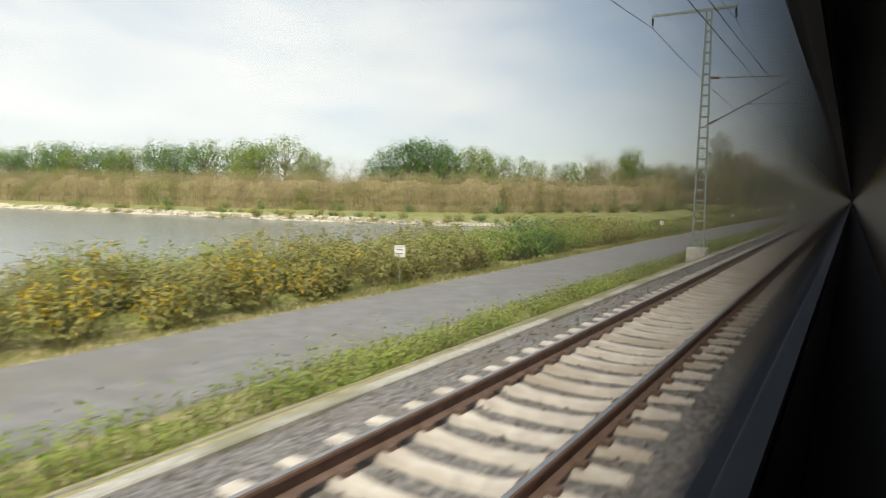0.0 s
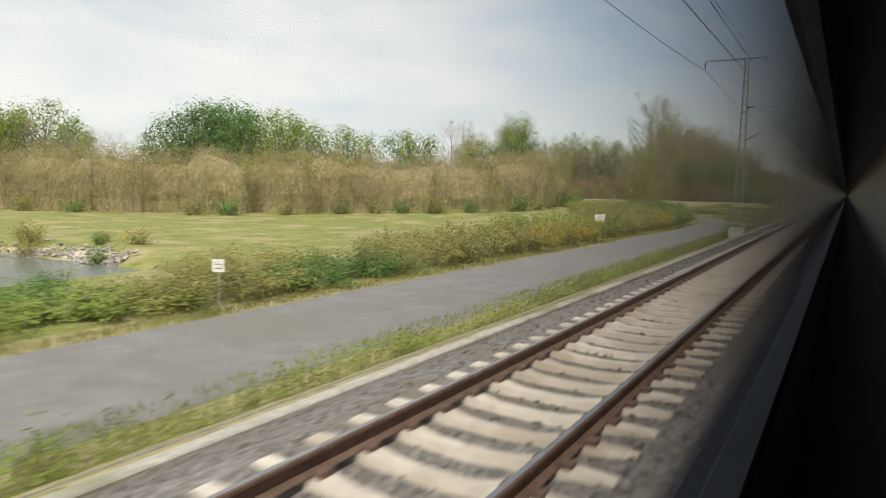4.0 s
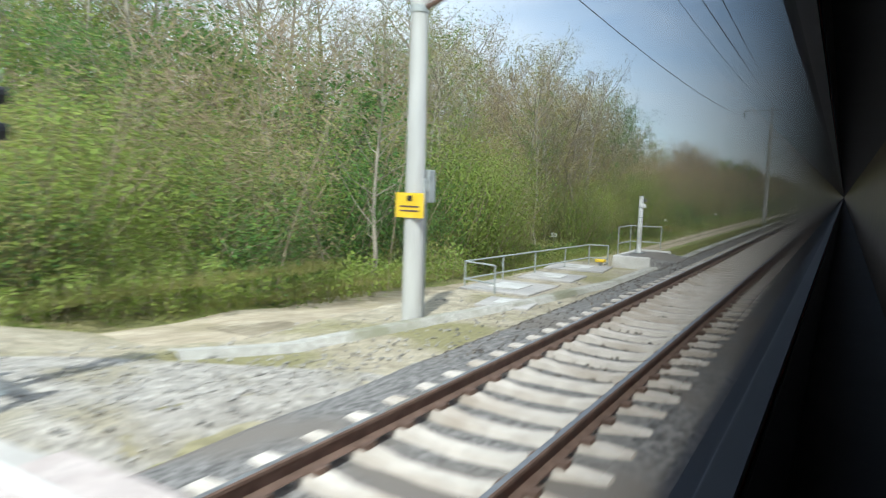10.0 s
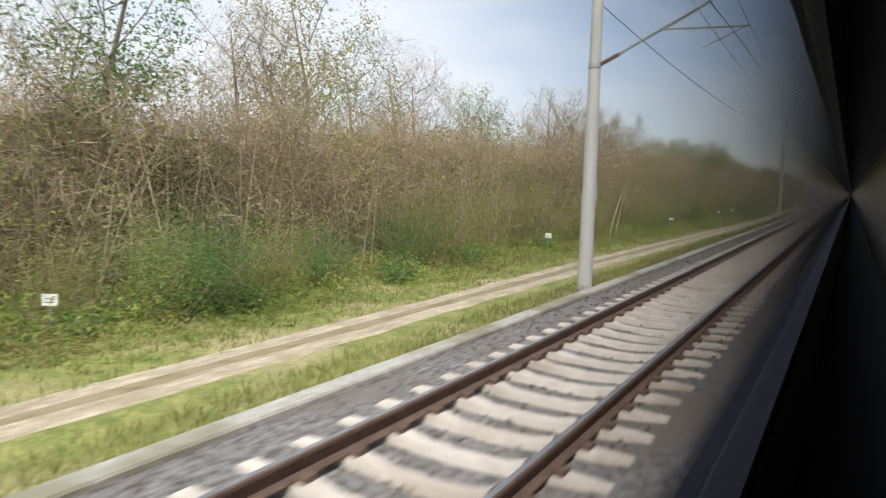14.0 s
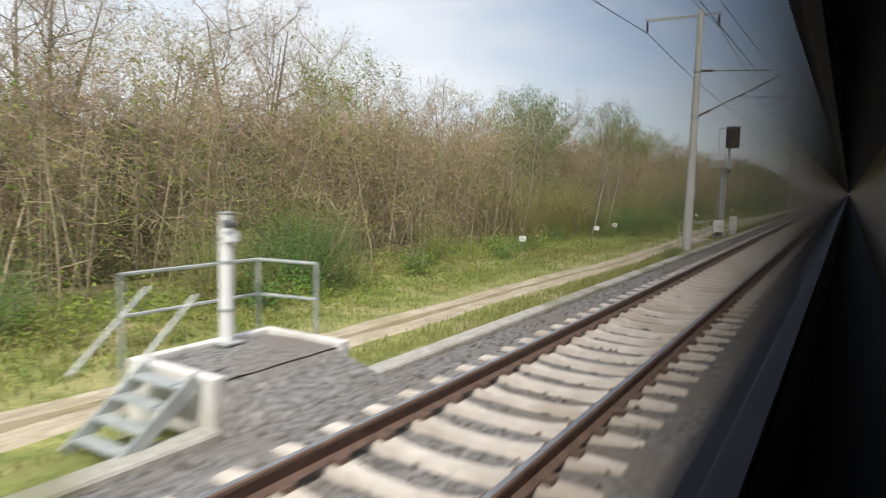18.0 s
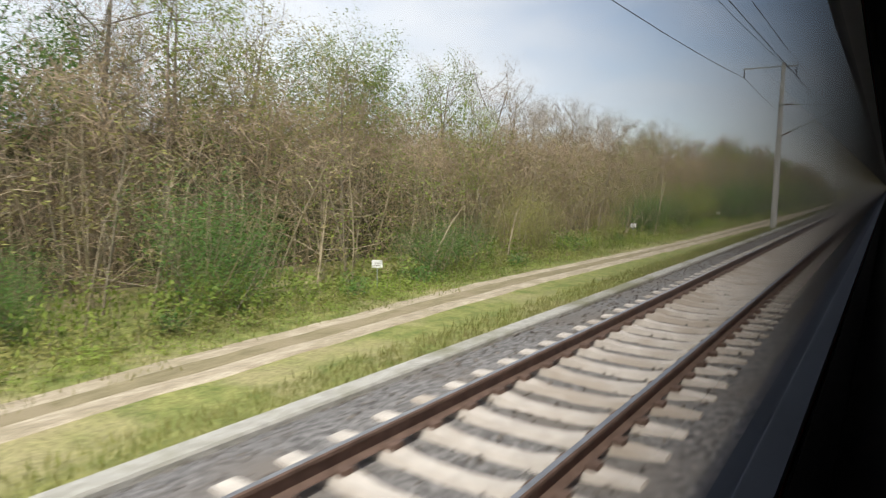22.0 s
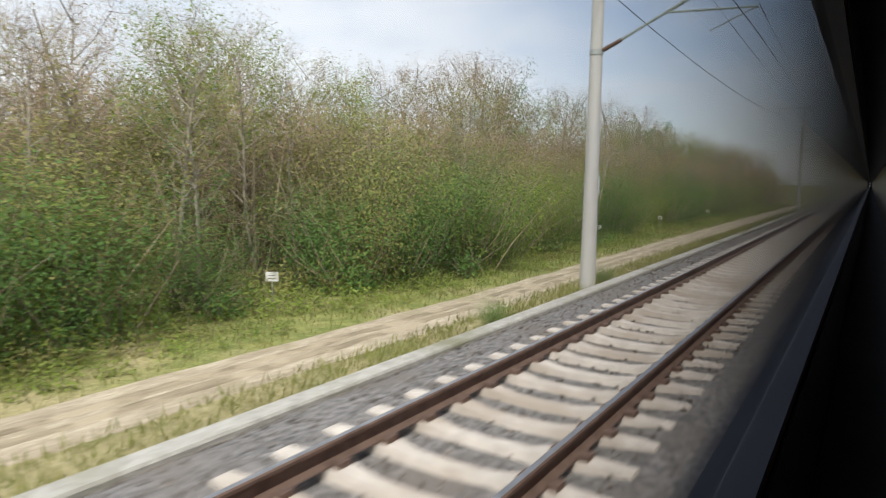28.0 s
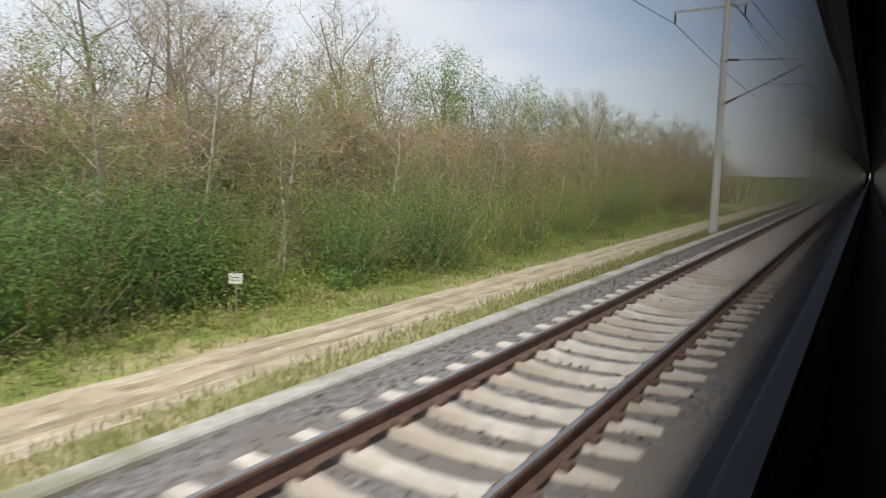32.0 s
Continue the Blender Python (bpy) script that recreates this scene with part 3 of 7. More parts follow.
def build_track(cx, name, label):
    track = thing(name, pose(cx, 0, 0), label, "railway track", kind="structure")
    for sx in (-0.7535, 0.7535):
        v, f = swept(rail_profile(sx), np.arange(Y0, Y1 + 1, 10.0))
        n = 14
        index = [1 if (i % n) in (6, 13) and i < len(f) - 2 else 0 for i in range(len(f))]
        put("rail", mesh_of("rail", v, f, [M_RUST, M_RAILTOP], index), track)
    ball = []
    # ballast bed, its top just under the sleepers' tops
    for sgn in (1,):
        prof = [(-3.3, -0.72), (-2.55, -0.58), (-1.8, -0.235), (-1.32, -0.205), (-0.5, -0.275), (0, -0.295), (0.5, -0.275), (1.32, -0.205), (2.1, -0.27), (2.1, -0.75)]
        ys = np.arange(Y0, Y1 + 1, 0.8)
        verts = []
        for y in ys:
            for i, (x, z) in enumerate(prof):
                verts.append((x, y, z + (0.03 * noise.noise(Vector((x * 3, y * 1.7, cx))) if i not in (0, 9) else 0)))
        m = len(prof)
        faces = [(j * m + i, (j + 1) * m + i, (j + 1) * m + i + 1, j * m + i + 1) for j in range(len(ys) - 1) for i in range(m - 1)]
        b = put("ballast_bed", mesh_of("ballast_bed", verts, [q[::-1] for q in faces], M_BALLAST), track)
        tagged(b, kind="stuff")
    return track


far_track = build_track(0.0, "track_far", "neighbouring railway track, rusty rails on concrete sleepers in grey ballast")
own_track = build_track(4.05, "track_own", "railway track under the train, rails on concrete sleepers")


# kerb of concrete along the formation's edge
def kerb():
    v, f = swept([(-2.74, -0.75), (-2.74, -0.52), (-2.56, -0.51), (-2.54, -0.53), (-2.54, -0.75)], list(np.arange(Y0, 251, 4.0)))
    v2, f2 = swept([(-2.82, -0.75), (-2.82, -0.49), (-2.54, -0.48), (-2.52, -0.51), (-2.52, -0.75)], list(np.arange(286, Y1, 4.0)))
    tagged(put("kerb", mesh_of("kerb", *joined([(v, f), (v2, f2)]), M_KERB)), "weathered pale concrete cable-trough edge along the ballast", "kerb", kind="structure")


kerb()


# ---- train ----
def build_train():
    """The train that carries the camera: its side wall, one long band of window, and a dark inside."""
    ys = [-70.0, 940.0]
    train = thing("train", pose(0, 0, 0), "red regional train with a long dark-framed window band", "train")
    gx = 2.47
    sill, head = EYE_Z - 0.37 * (EYE_X - gx) / 0.13, EYE_Z + 0.45 * (EYE_X - gx) / 0.13
    def wall(name, prof, mat, lab=""):
        v, f = swept(prof, ys)
        return put(name, mesh_of(name, v, f, mat), train, None, lab)
    wall("lower_side", [(gx - 0.03, 0.35), (gx - 0.03, sill - 0.02), (gx + 0.05, sill - 0.02), (gx + 0.05, 0.35)], M_TRAIN_OUT)
    wall("window_sill", [(gx - 0.032, sill - 0.018), (gx - 0.032, sill), (gx + 0.052, sill + 0.004), (gx + 0.052, sill - 0.018)], M_TRAIN_IN, "dark rubber window seal")
    wall("upper_side", [(gx - 0.03, head + 0.02), (gx - 0.03, 2.95), (gx + 0.05, 2.95), (gx + 0.05, head + 0.02)], M_TRAIN_OUT)
    wall("window_head", [(gx - 0.032, head), (gx - 0.032, head + 0.018), (gx + 0.052, head + 0.018), (gx + 0.052, head)], M_TRAIN_IN, "dark rubber window seal")
    wall("lining", [(3.05, 0.9), (3.05, 2.8), (3.08, 2.8), (3.08, 0.9)], M_TRIM_IN, "brown inside lining")
    wall("inner_lower", [(gx + 0.054, 0.9), (gx + 0.054, sill - 0.03), (gx + 0.06, sill - 0.03), (gx + 0.06, 0.9)], M_TRAIN_IN)
    wall("inner_upper", [(gx + 0.054, head + 0.03), (gx + 0.054, 2.8), (gx + 0.06, 2.8), (gx + 0.06, head + 0.03)], M_TRAIN_IN)
    wall("floor", [(gx + 0.055, 0.8), (gx + 0.055, 0.88), (5.6, 0.88), (5.6, 0.8)], M_TRAIN_IN)
    wall("ceiling", [(gx + 0.055, 2.805), (gx + 0.055, 2.86), (5.6, 2.86), (5.6, 2.805)], M_TRAIN_IN)
    wall("far_side", [(5.61, 0.35), (5.61, 2.95), (5.66, 2.95), (5.66, 0.35)], M_TRAIN_OUT)
    wall("roof", [(gx - 0.03, 2.955), (2.9, 3.2), (3.5, 3.3), (4.6, 3.3), (5.2, 3.2), (5.66, 2.955)], M_GALV, "grey train roof")
    for k in ys:
        part("end_wall", boxes([((gx + 5.66) / 2, k, 1.8, 5.6 - gx, 0.06, 2.1)]), M_TRAIN_IN, train)
    g = put("window_pane", mesh_of("window_pane", [(gx, ys[0], sill + 0.003), (gx, ys[1], sill + 0.003), (gx, ys[1], head - 0.002), (gx, ys[0], head - 0.002)], [(0, 1, 2, 3)], M_GLASS), train)
    g.visible_shadow = False
    wall("underframe", [(2.9, 0.3), (2.9, 0.79), (5.2, 0.79), (5.2, 0.3)], M_BLACK)
    bm = bmesh.new()
    for sx in (3.2965, 4.8035):
        bar(bm, (sx - 0.06, 0, 0.42), (sx + 0.06, 0, 0.42), 0.42, 24)
    bar(bm, (3.3, 0, 0.42), (4.8, 0, 0.42), 0.08, 10)
    first = part("wheelset", bm, M_RUST, train, at=pose(0, -60, 0))
    for k in range(1, 96):
        put("wheelset", first.data, train, pose(0, -60 + 10.4 * k + (2.5 if k % 2 else 0), 0))
    return train


build_train()

# ---- plants ----


class Grower:
    """Collects the tubes of stems and the blades of leaves of one plant."""

    def __init__(self, seed):
        self.r = np.random.default_rng(seed)
        self.v, self.f, self.lv, self.lf = [], [], [], []
        self.fuzz, self.twig, self.twig_mat, self.heart = 0, set(), M_TWIG, None

    def tube(self, pts, radii, sides=4):
        o = len(self.v)
        for i, p in enumerate(pts):
            d = pts[min(i + 1, len(pts) - 1)] - pts[max(i - 1, 0)]
            d = d / (np.linalg.norm(d) + 1e-9)
            a = np.cross(d, (0.31, 0.77, 0.12))
            a /= np.linalg.norm(a) + 1e-9
            b = np.cross(d, a)
            for k in range(sides):
                w = 2 * math.pi * k / sides
                self.v.append(tuple(p + radii[i] * (math.cos(w) * a + math.sin(w) * b)))
        for i in range(len(pts) - 1):
            for k in range(sides):
                q, q2 = o + i * sides + k, o + i * sides + (k + 1) % sides
                self.f.append((q, q2, q2 + sides, q + sides))

    def leaves(self, centre, n, spread, size):
        """A spray of leaves about a point, lying like scales on its outside and on that of the whole crown."""
        r = self.r
        off = r.normal(0, 1, (n, 3)) * spread
        c = np.asarray(centre) + off
        face = off / (np.linalg.norm(off, axis=1)[:, None] + 1e-9) * 0.7 + r.normal(0, 0.42, (n, 3)) + np.array((0, 0, 0.9))
        if self.heart is not None:
            out = c - self.heart
            face += 0.65 * out / (np.linalg.norm(out, axis=1)[:, None] + 1e-9)
        u = np.cross(face, r.normal(0, 1, (n, 3)))
        u /= np.linalg.norm(u, axis=1)[:, None] + 1e-9
        w = np.cross(face, u)
        w /= np.linalg.norm(w, axis=1)[:, None] + 1e-9
        s = size * r.uniform(0.6, 1.35, (n, 1))
        o = len(self.lv)
        if size < 0.105:
            rows, m = np.stack([c - u * s, c + w * s * 0.75, c + u * s], 1), 3
        else:
            rows, m = np.stack([c - u * s, c + w * s * 0.42, c + u * s, c - w * s * 0.42], 1), 4
        self.lv += [tuple(q) for q in rows.reshape(-1, 3).tolist()]
        self.lf += [tuple(range(o + m * k, o + m * k + m)) for k in range(n)]

    def twigs(self, centre, n, spread, length, wide=0.012):
        """Fine twigs: slivers about a point."""
        r = self.r
        for _ in range(n):
            c = centre + r.normal(0, 1, 3) * spread
            u = r.normal(0, 1, 3) + np.array((0, 0, 0.5))
            u /= np.linalg.norm(u) + 1e-9
            w = np.cross(u, r.normal(0, 1, 3))
            w /= np.linalg.norm(w) + 1e-9
            s = length * r.uniform(0.5, 1.3)
            o = len(self.lv)
            self.lv += [tuple(c - u * s), tuple(c + u * s * 0.2 + w * wide), tuple(c + u * s)]
            self.lf.append((o, o + 1, o + 2))
            self.twig.add(len(self.lf) - 1)

    def limb(self, start, way, length, radius, depth, leaf, sides=4, bend=0.25, kids=3):
        """A limb that forks; its last twigs carry leaves. leaf: (count, spread, size)."""
        r = self.r
        n = 4 if depth else 2
        pts, d = [start], way / np.linalg.norm(way)
        for i in range(n):
            d = d + r.normal(0, bend, 3) * 0.5 + np.array((0, 0, 0.06))
            d /= np.linalg.norm(d)
            pts.append(pts[-1] + d * length / n)
        self.tube(pts, [radius * (1 - 0.75 * i / n) for i in range(n + 1)], sides)
        if depth == 0:
            if self.fuzz:
                self.twigs(pts[-1], self.fuzz, 0.32, 0.34, 0.010)
            if leaf[0]:
                for p in pts[1:]:
                    self.leaves(p, max(1, int(leaf[0] / 3)), leaf[1], leaf[2])
            return
        for k in range(kids):
            t = r.uniform(0.35, 1.0) if k else 1.0
            i = min(n - 1, int(t * n))
            p = pts[i] + (pts[i + 1] - pts[i]) * (t * n - i if i < n else 0)
            side = r.normal(0, 1, 3)
            side -= side.dot(d) * d
            side /= np.linalg.norm(side) + 1e-9
            way2 = d * 0.75 + side * r.uniform(0.45, 0.95)
            self.limb(p, way2, length * r.uniform(0.5, 0.72), radius * 0.5, depth - 1, leaf, 3, bend, kids)

    def wood(self, name, mat):
        return mesh_of(name, self.v, self.f, mat, smooth=True)

    def crown(self, name, mat):
        return mesh_of(name, self.lv, self.lf, [mat, self.twig_mat], [1 if i in self.twig else 0 for i in range(len(self.lf))])


def tree_meshes(seed, height, trunk, mains, depth, kids, leaf, leaf_mat, first=0.35, spread=0.75, lean=0.05, fuzz=0):
    g = Grower(seed)
    g.fuzz, g.heart = fuzz, np.array((0, 0, 0.6 * height))
    r = g.r
    pts = [np.zeros(3)]
    d = np.array((r.normal(0, lean), r.normal(0, lean), 1.0))
    for i in range(6):
        d = d + np.array((r.normal(0, 0.07), r.normal(0, 0.07), 0.05))
        d /= np.linalg.norm(d)
        pts.append(pts[-1] + d * height * 0.8 / 6)
    g.tube(pts, [trunk * (1 - 0.13 * i) for i in range(7)], 6)
    for k in range(mains):
        t = first + (1 - first) * (k + r.uniform(0, 0.8)) / mains
        i = min(5, int(t * 6))
        p = pts[i] + (pts[i + 1] - pts[i]) * (t * 6 - i)
        a = k * 2.4 + r.uniform(-0.4, 0.4)
        way = np.array((math.cos(a) * spread, math.sin(a) * spread, r.uniform(0.45, 1.0)))
        g.limb(p, way, height * r.uniform(0.24, 0.36) * (1.15 - 0.35 * t), trunk * 0.42, depth, leaf, 4, 0.3, kids)
    g.limb(pts[-1], d, height * 0.22, trunk * 0.25, depth, leaf, 4, 0.3, kids)
    return g.wood("trunk", M_BARK), g.crown("crown", leaf_mat) if g.lf else None


def thicket_meshes(seed, length, deep, stems, h0, h1, leaf_n, leaf_size, leaf_mat, twigs=7, fuzz=0, cloud=0, thick=0.03, pale=False, sprays=0):
    """A stretch of young wood: many thin stems with twigs and small leaves."""
    g = Grower(seed)
    if pale:
        g.twig_mat = M_TWIG_TAN
    r = g.r
    for _ in range(stems):
        x, y = -r.uniform(0, deep), r.uniform(0, length)
        h = r.uniform(h0, h1) * (0.75 + 0.35 * min(1, -x / (0.6 * deep)))
        d = np.array((r.normal(0.06, 0.13), r.normal(0, 0.15), 1.0))
        pts = [np.array((x, y, -0.1))]
        for i in range(4):
            d = d + np.array((r.normal(0, 0.07), r.normal(0, 0.07), 0))
            pts.append(pts[-1] + d / np.linalg.norm(d) * h / 4)
        rad = r.uniform(0.018, 0.045)
        g.tube(pts, [rad, rad * 0.85, rad * 0.65, rad * 0.45, rad * 0.2], 3)
        for k in range(twigs):
            t = r.uniform(0.12, 1.0) * 3.99
            i = int(t)
            p = pts[i] + (pts[i + 1] - pts[i]) * (t - i)
            a = r.uniform(0, 2 * math.pi)
            L = r.uniform(0.5, 1.5) * (1.2 - 0.15 * t)
            e = p + np.array((math.cos(a), math.sin(a), r.uniform(0.05, 0.9))) * L
            mid = (p + e) / 2 + r.normal(0, 0.08, 3)
            g.tube([p, mid, e], [rad * 0.35, rad * 0.28, rad * 0.1], 3)
            for q, sp in ((e, 0.24), (mid, 0.27)):
                g.leaves(q, leaf_n, sp, leaf_size)
            if fuzz:
                g.twigs(e, fuzz, 0.3, 0.28)
    for _ in range(sprays):
        y, u = r.uniform(0, length), r.uniform(0.0, 0.75)
        g.leaves(np.array((-u * deep, y, 0.4 + 0.8 * h1 * r.uniform(0, 1) ** 1.2)), 15, 0.26, leaf_size * 0.85)
    for _ in range(cloud):
        y, u = r.uniform(0, length), r.uniform(0.22, 1)
        top = 0.92 * h1 * (0.86 + 0.14 * math.sin(y * 1.7 + seed) + 0.08 * math.sin(y * 4.1))
        g.twigs(np.array((-u * deep, y, top * (1 - r.uniform(0, 1) ** 1.6) + 0.2)), 1, 0.15, thick * 20, thick)
    return g.wood("stems", M_STEM), g.crown("foliage", leaf_mat)


def shrub_meshes(seed, height, width, limbs, leaf_n, leaf_size, leaf_mat, flowers=0):
    g = Grower(seed)
    g.heart = np.array((0, 0, 0.3 * height))
    r = g.r
    tips = []
    for k in range(limbs):
        a = r.uniform(0, 2 * math.pi)
        way = np.array((math.cos(a) * r.uniform(0.1, 1) * width / height, math.sin(a) * r.uniform(0.1, 1) * width / height, r.uniform(0.6, 1.1)))
        p0 = np.array((r.normal(0, 0.12 * width), r.normal(0, 0.12 * width), -0.05))
        L = height * r.uniform(0.55, 1.0)
        e = p0 + way / np.linalg.norm(way) * L
        mid = (p0 + e) / 2 + r.normal(0, 0.06 * height, 3)
        g.tube([p0, mid, e], [0.022, 0.015, 0.006], 3)
        for q, f in ((mid, 0.7), (e, 1.0), (mid * 0.45 + e * 0.55, 1.0), (p0 * 0.4 + mid * 0.6, 0.5)):
            g.leaves(q, max(1, int(leaf_n * f)), 0.13 * height + 0.05, leaf_size)
        tips.append(e)
    fl = None
    if flowers:
        g2 = Grower(seed + 100)
        for e in tips:
            g2.leaves(e, flowers, 0.1 * height + 0.04, 0.07)
        fl = g2.crown("blossom", M_FLOWER)
    return g.wood("stems", M_STEM), g.crown("foliage", leaf_mat), fl


def hedge_meshes(seed, length, wide, shrubs, height, leaf_mat, flowers=0):
    """A stretch of low hedge: shrubs grown into one another."""
    g, g2 = Grower(seed), Grower(seed + 50)
    r = g.r
    for k in range(shrubs):
        c = np.array((-r.uniform(0.3, wide), length * (k + r.random()) / shrubs, 0))
        h = height * r.uniform(0.6, 1.15) * (0.8 if c[0] > -0.9 else 1.0)
        w = h * r.uniform(0.45, 0.65)
        bloom = flowers and r.random() < 0.35
        g.heart = c + np.array((0, 0, 0.3 * h))
        for _ in range(15):
            a, q = r.uniform(0, 6.283), math.sqrt(r.random()) * w
            e = c + np.array((math.cos(a) * q, math.sin(a) * q, h * r.uniform(0.45, 1.0) * (1 - 0.3 * (q / w) ** 2)))
            p = c + np.array((math.cos(a), math.sin(a), 0)) * 0.2 * q - np.array((0, 0, 0.05))
            g.tube([p, e], [0.014, 0.005], 3)
            g.leaves(e, 13, 0.14, 0.074)
            g.leaves(p * 0.35 + e * 0.65, 9, 0.17, 0.078)
            g.leaves(p * 0.7 + e * 0.3, 3, 0.15, 0.07)
            g.twigs(e, 1, 0.08, 0.2, 0.012)
            if bloom:
                g2.leaves(e, flowers, 0.13, 0.07)
    return g.wood("stems", M_STEM), g.crown("foliage", leaf_mat), g2.crown("blossom", M_FLOWER) if g2.lf else None


def stand(name, meshes, label, category, group, kind="", names=("trunk", "crown", "blossom")):
    """A thing made of shared meshes, as a pattern for copies."""
    ob = thing(name, pose(0, 0, -500), label, category, group, kind)
    for nm, me in zip(names, meshes):
        if me is not None:
            put(nm, me, ob)
    return ob


def plant(pattern, x, y, s=1.0, turn=0.0, z=None, sy=None):
    ob = copy_thing(pattern, Matrix.Translation((x, y, ground_z(x, y) if z is None else z)) @ pose(0, 0, 0, 0, 0, turn) @ Matrix.Diagonal((s, s, sy or s, 1)))
    return ob


def drop_pattern(ob):
    for o in (*ob.children_recursive, ob):
        bpy.data.objects.remove(o)


# trees, thickets and shrubs: patterns first, then where they stand
def many(name, n, maker, label, category, group, kind="", names=("trunk", "crown", "blossom")):
    return [stand(name, maker(i), label, category, group, kind, names) for i in range(n)]


ST = ("stems", "foliage", "blossom")
BARE = many("bare_tree", 5, lambda i: tree_meshes(20 + i, 11.0, 0.10, 8, 2, 3, (0, 0.3, 0.07), M_LEAF_BROWN, 0.38, 0.6, 0.05, 12),
            "tall slender tree with bare brown twigs", "tree", "tall bare trees")
THICK = many("thicket", 5, lambda i: thicket_meshes(60 + i, 8.0, 6.0, 28, 4.2, 7.2, 8, 0.062, (M_LEAF_BROWN, M_LEAF_OLIVE, M_LEAF_BROWN, M_LEAF_FRESH, M_LEAF_BROWN)[i], 6, 2, 2800, 0.023, sprays=110),
             "dense thicket of thin brown saplings coming into leaf", "thicket", "thickets along the line", "stuff", ST)
FARW = many("far_wood", 3, lambda i: thicket_meshes(75 + i, 10.0, 6.0, 24, 4.8, 6.8, 3, 0.10, (M_LEAF_OLIVE, M_LEAF_TAN, M_LEAF_TAN)[i], 5, 3, 2000, 0.023, True, 110),
            "brown young wood at the far side of the meadow", "woodland", "woods behind the lake", "stuff", ST)
def far_tree(seed):
    """A broad tree seen from afar: trunk, limbs and a full crown of leaf clumps."""
    g = Grower(seed)
    r = g.r
    g.heart = np.array((0, 0, 5.0))
    g.tube([np.array((0, 0, -0.3)), np.array((0.1, 0, 3)), np.array((0, 0.1, 6))], [0.25, 0.2, 0.1], 6)
    for k in range(46):
        a, h = k * 2.4, 2.2 + 7.3 * r.uniform(0, 1) ** 0.8
        R = 3.6 * math.sqrt(max(0.05, 1 - ((h - 5.6) / 4.6) ** 2)) * r.uniform(0.55, 1.08)
        e = np.array((math.cos(a) * R, math.sin(a) * R, h))
        g.tube([np.array((0, 0, min(5.5, h * 0.6))), e * 0.55 + np.array((0, 0, 0.2 * h)), e], [0.08, 0.05, 0.02], 3)
        g.leaves(e, 44, 0.52, 0.17)
        g.leaves(e * np.array((0.7, 0.7, 1.0)), 12, 0.6, 0.22)
    return g.wood("trunk", M_BARK), g.crown("crown", M_LEAF_GREEN if seed % 2 else M_LEAF_FRESH)


def round_tree(seed, leafy, mat):
    """A tree ten metres high with a forking, rounded crown: bare twigs, or small leaves."""
    g = Grower(seed)
    r = g.r
    wide = r.uniform(1.9, 2.7)
    fork = r.uniform(4.2, 5.4)
    spine = [np.array((0, 0, -0.3)), np.array((r.normal(0, 0.15), r.normal(0, 0.15), fork * 0.5)), np.array((r.normal(0, 0.3), r.normal(0, 0.3), fork)), np.array((r.normal(0, 0.5), r.normal(0, 0.5), 8.3))]
    g.tube(spine, [0.14, 0.11, 0.075, 0.02], 5)
    mid = (fork + 10) / 2
    g.heart = np.array((0, 0, mid - 0.6))
    for k in range(20):
        a, h = k * 2.4 + r.normal(0, 0.3), fork - 0.6 + (10.2 - fork) * (k + r.random()) / 20
        R = wide * math.sqrt(max(0.06, 1 - ((h - mid) / (10.4 - mid)) ** 2)) * r.uniform(0.6, 1.1)
        e = np.array((math.cos(a) * R, math.sin(a) * R, h))
        q = np.array((spine[2][0], spine[2][1], max(fork - 1.2, h - 0.75 * R - 0.5)))
        bow = (q + e) / 2 + r.normal(0, 0.15, 3) + np.array((0, 0, -0.12 * R))
        g.tube([q, bow, (bow + e) / 2 + r.normal(0, 0.1, 3), e], [0.028, 0.018, 0.011, 0.005], 3)
        for _ in range(5 if leafy else 9):
            b = bow + (e - bow) * r.uniform(0, 1)
            tip = b + r.normal(0, 0.42 if leafy else 0.36, 3) + np.array((0, 0, 0.3))
            g.tube([b, (b + tip) / 2 + r.normal(0, 0.08, 3), tip], [0.011, 0.007, 0.003], 3)
            if leafy:
                g.leaves(tip, 38, 0.3, 0.072)
                g.leaves(b, 10, 0.36, 0.075)
            else:
                g.twigs(tip, 18, 0.26, 0.2, 0.008)
                g.twigs(b, 4, 0.25, 0.22, 0.009)
                g.leaves(tip, 2, 0.25, 0.07)
    return g.wood("trunk", M_BARK), g.crown("crown", mat)


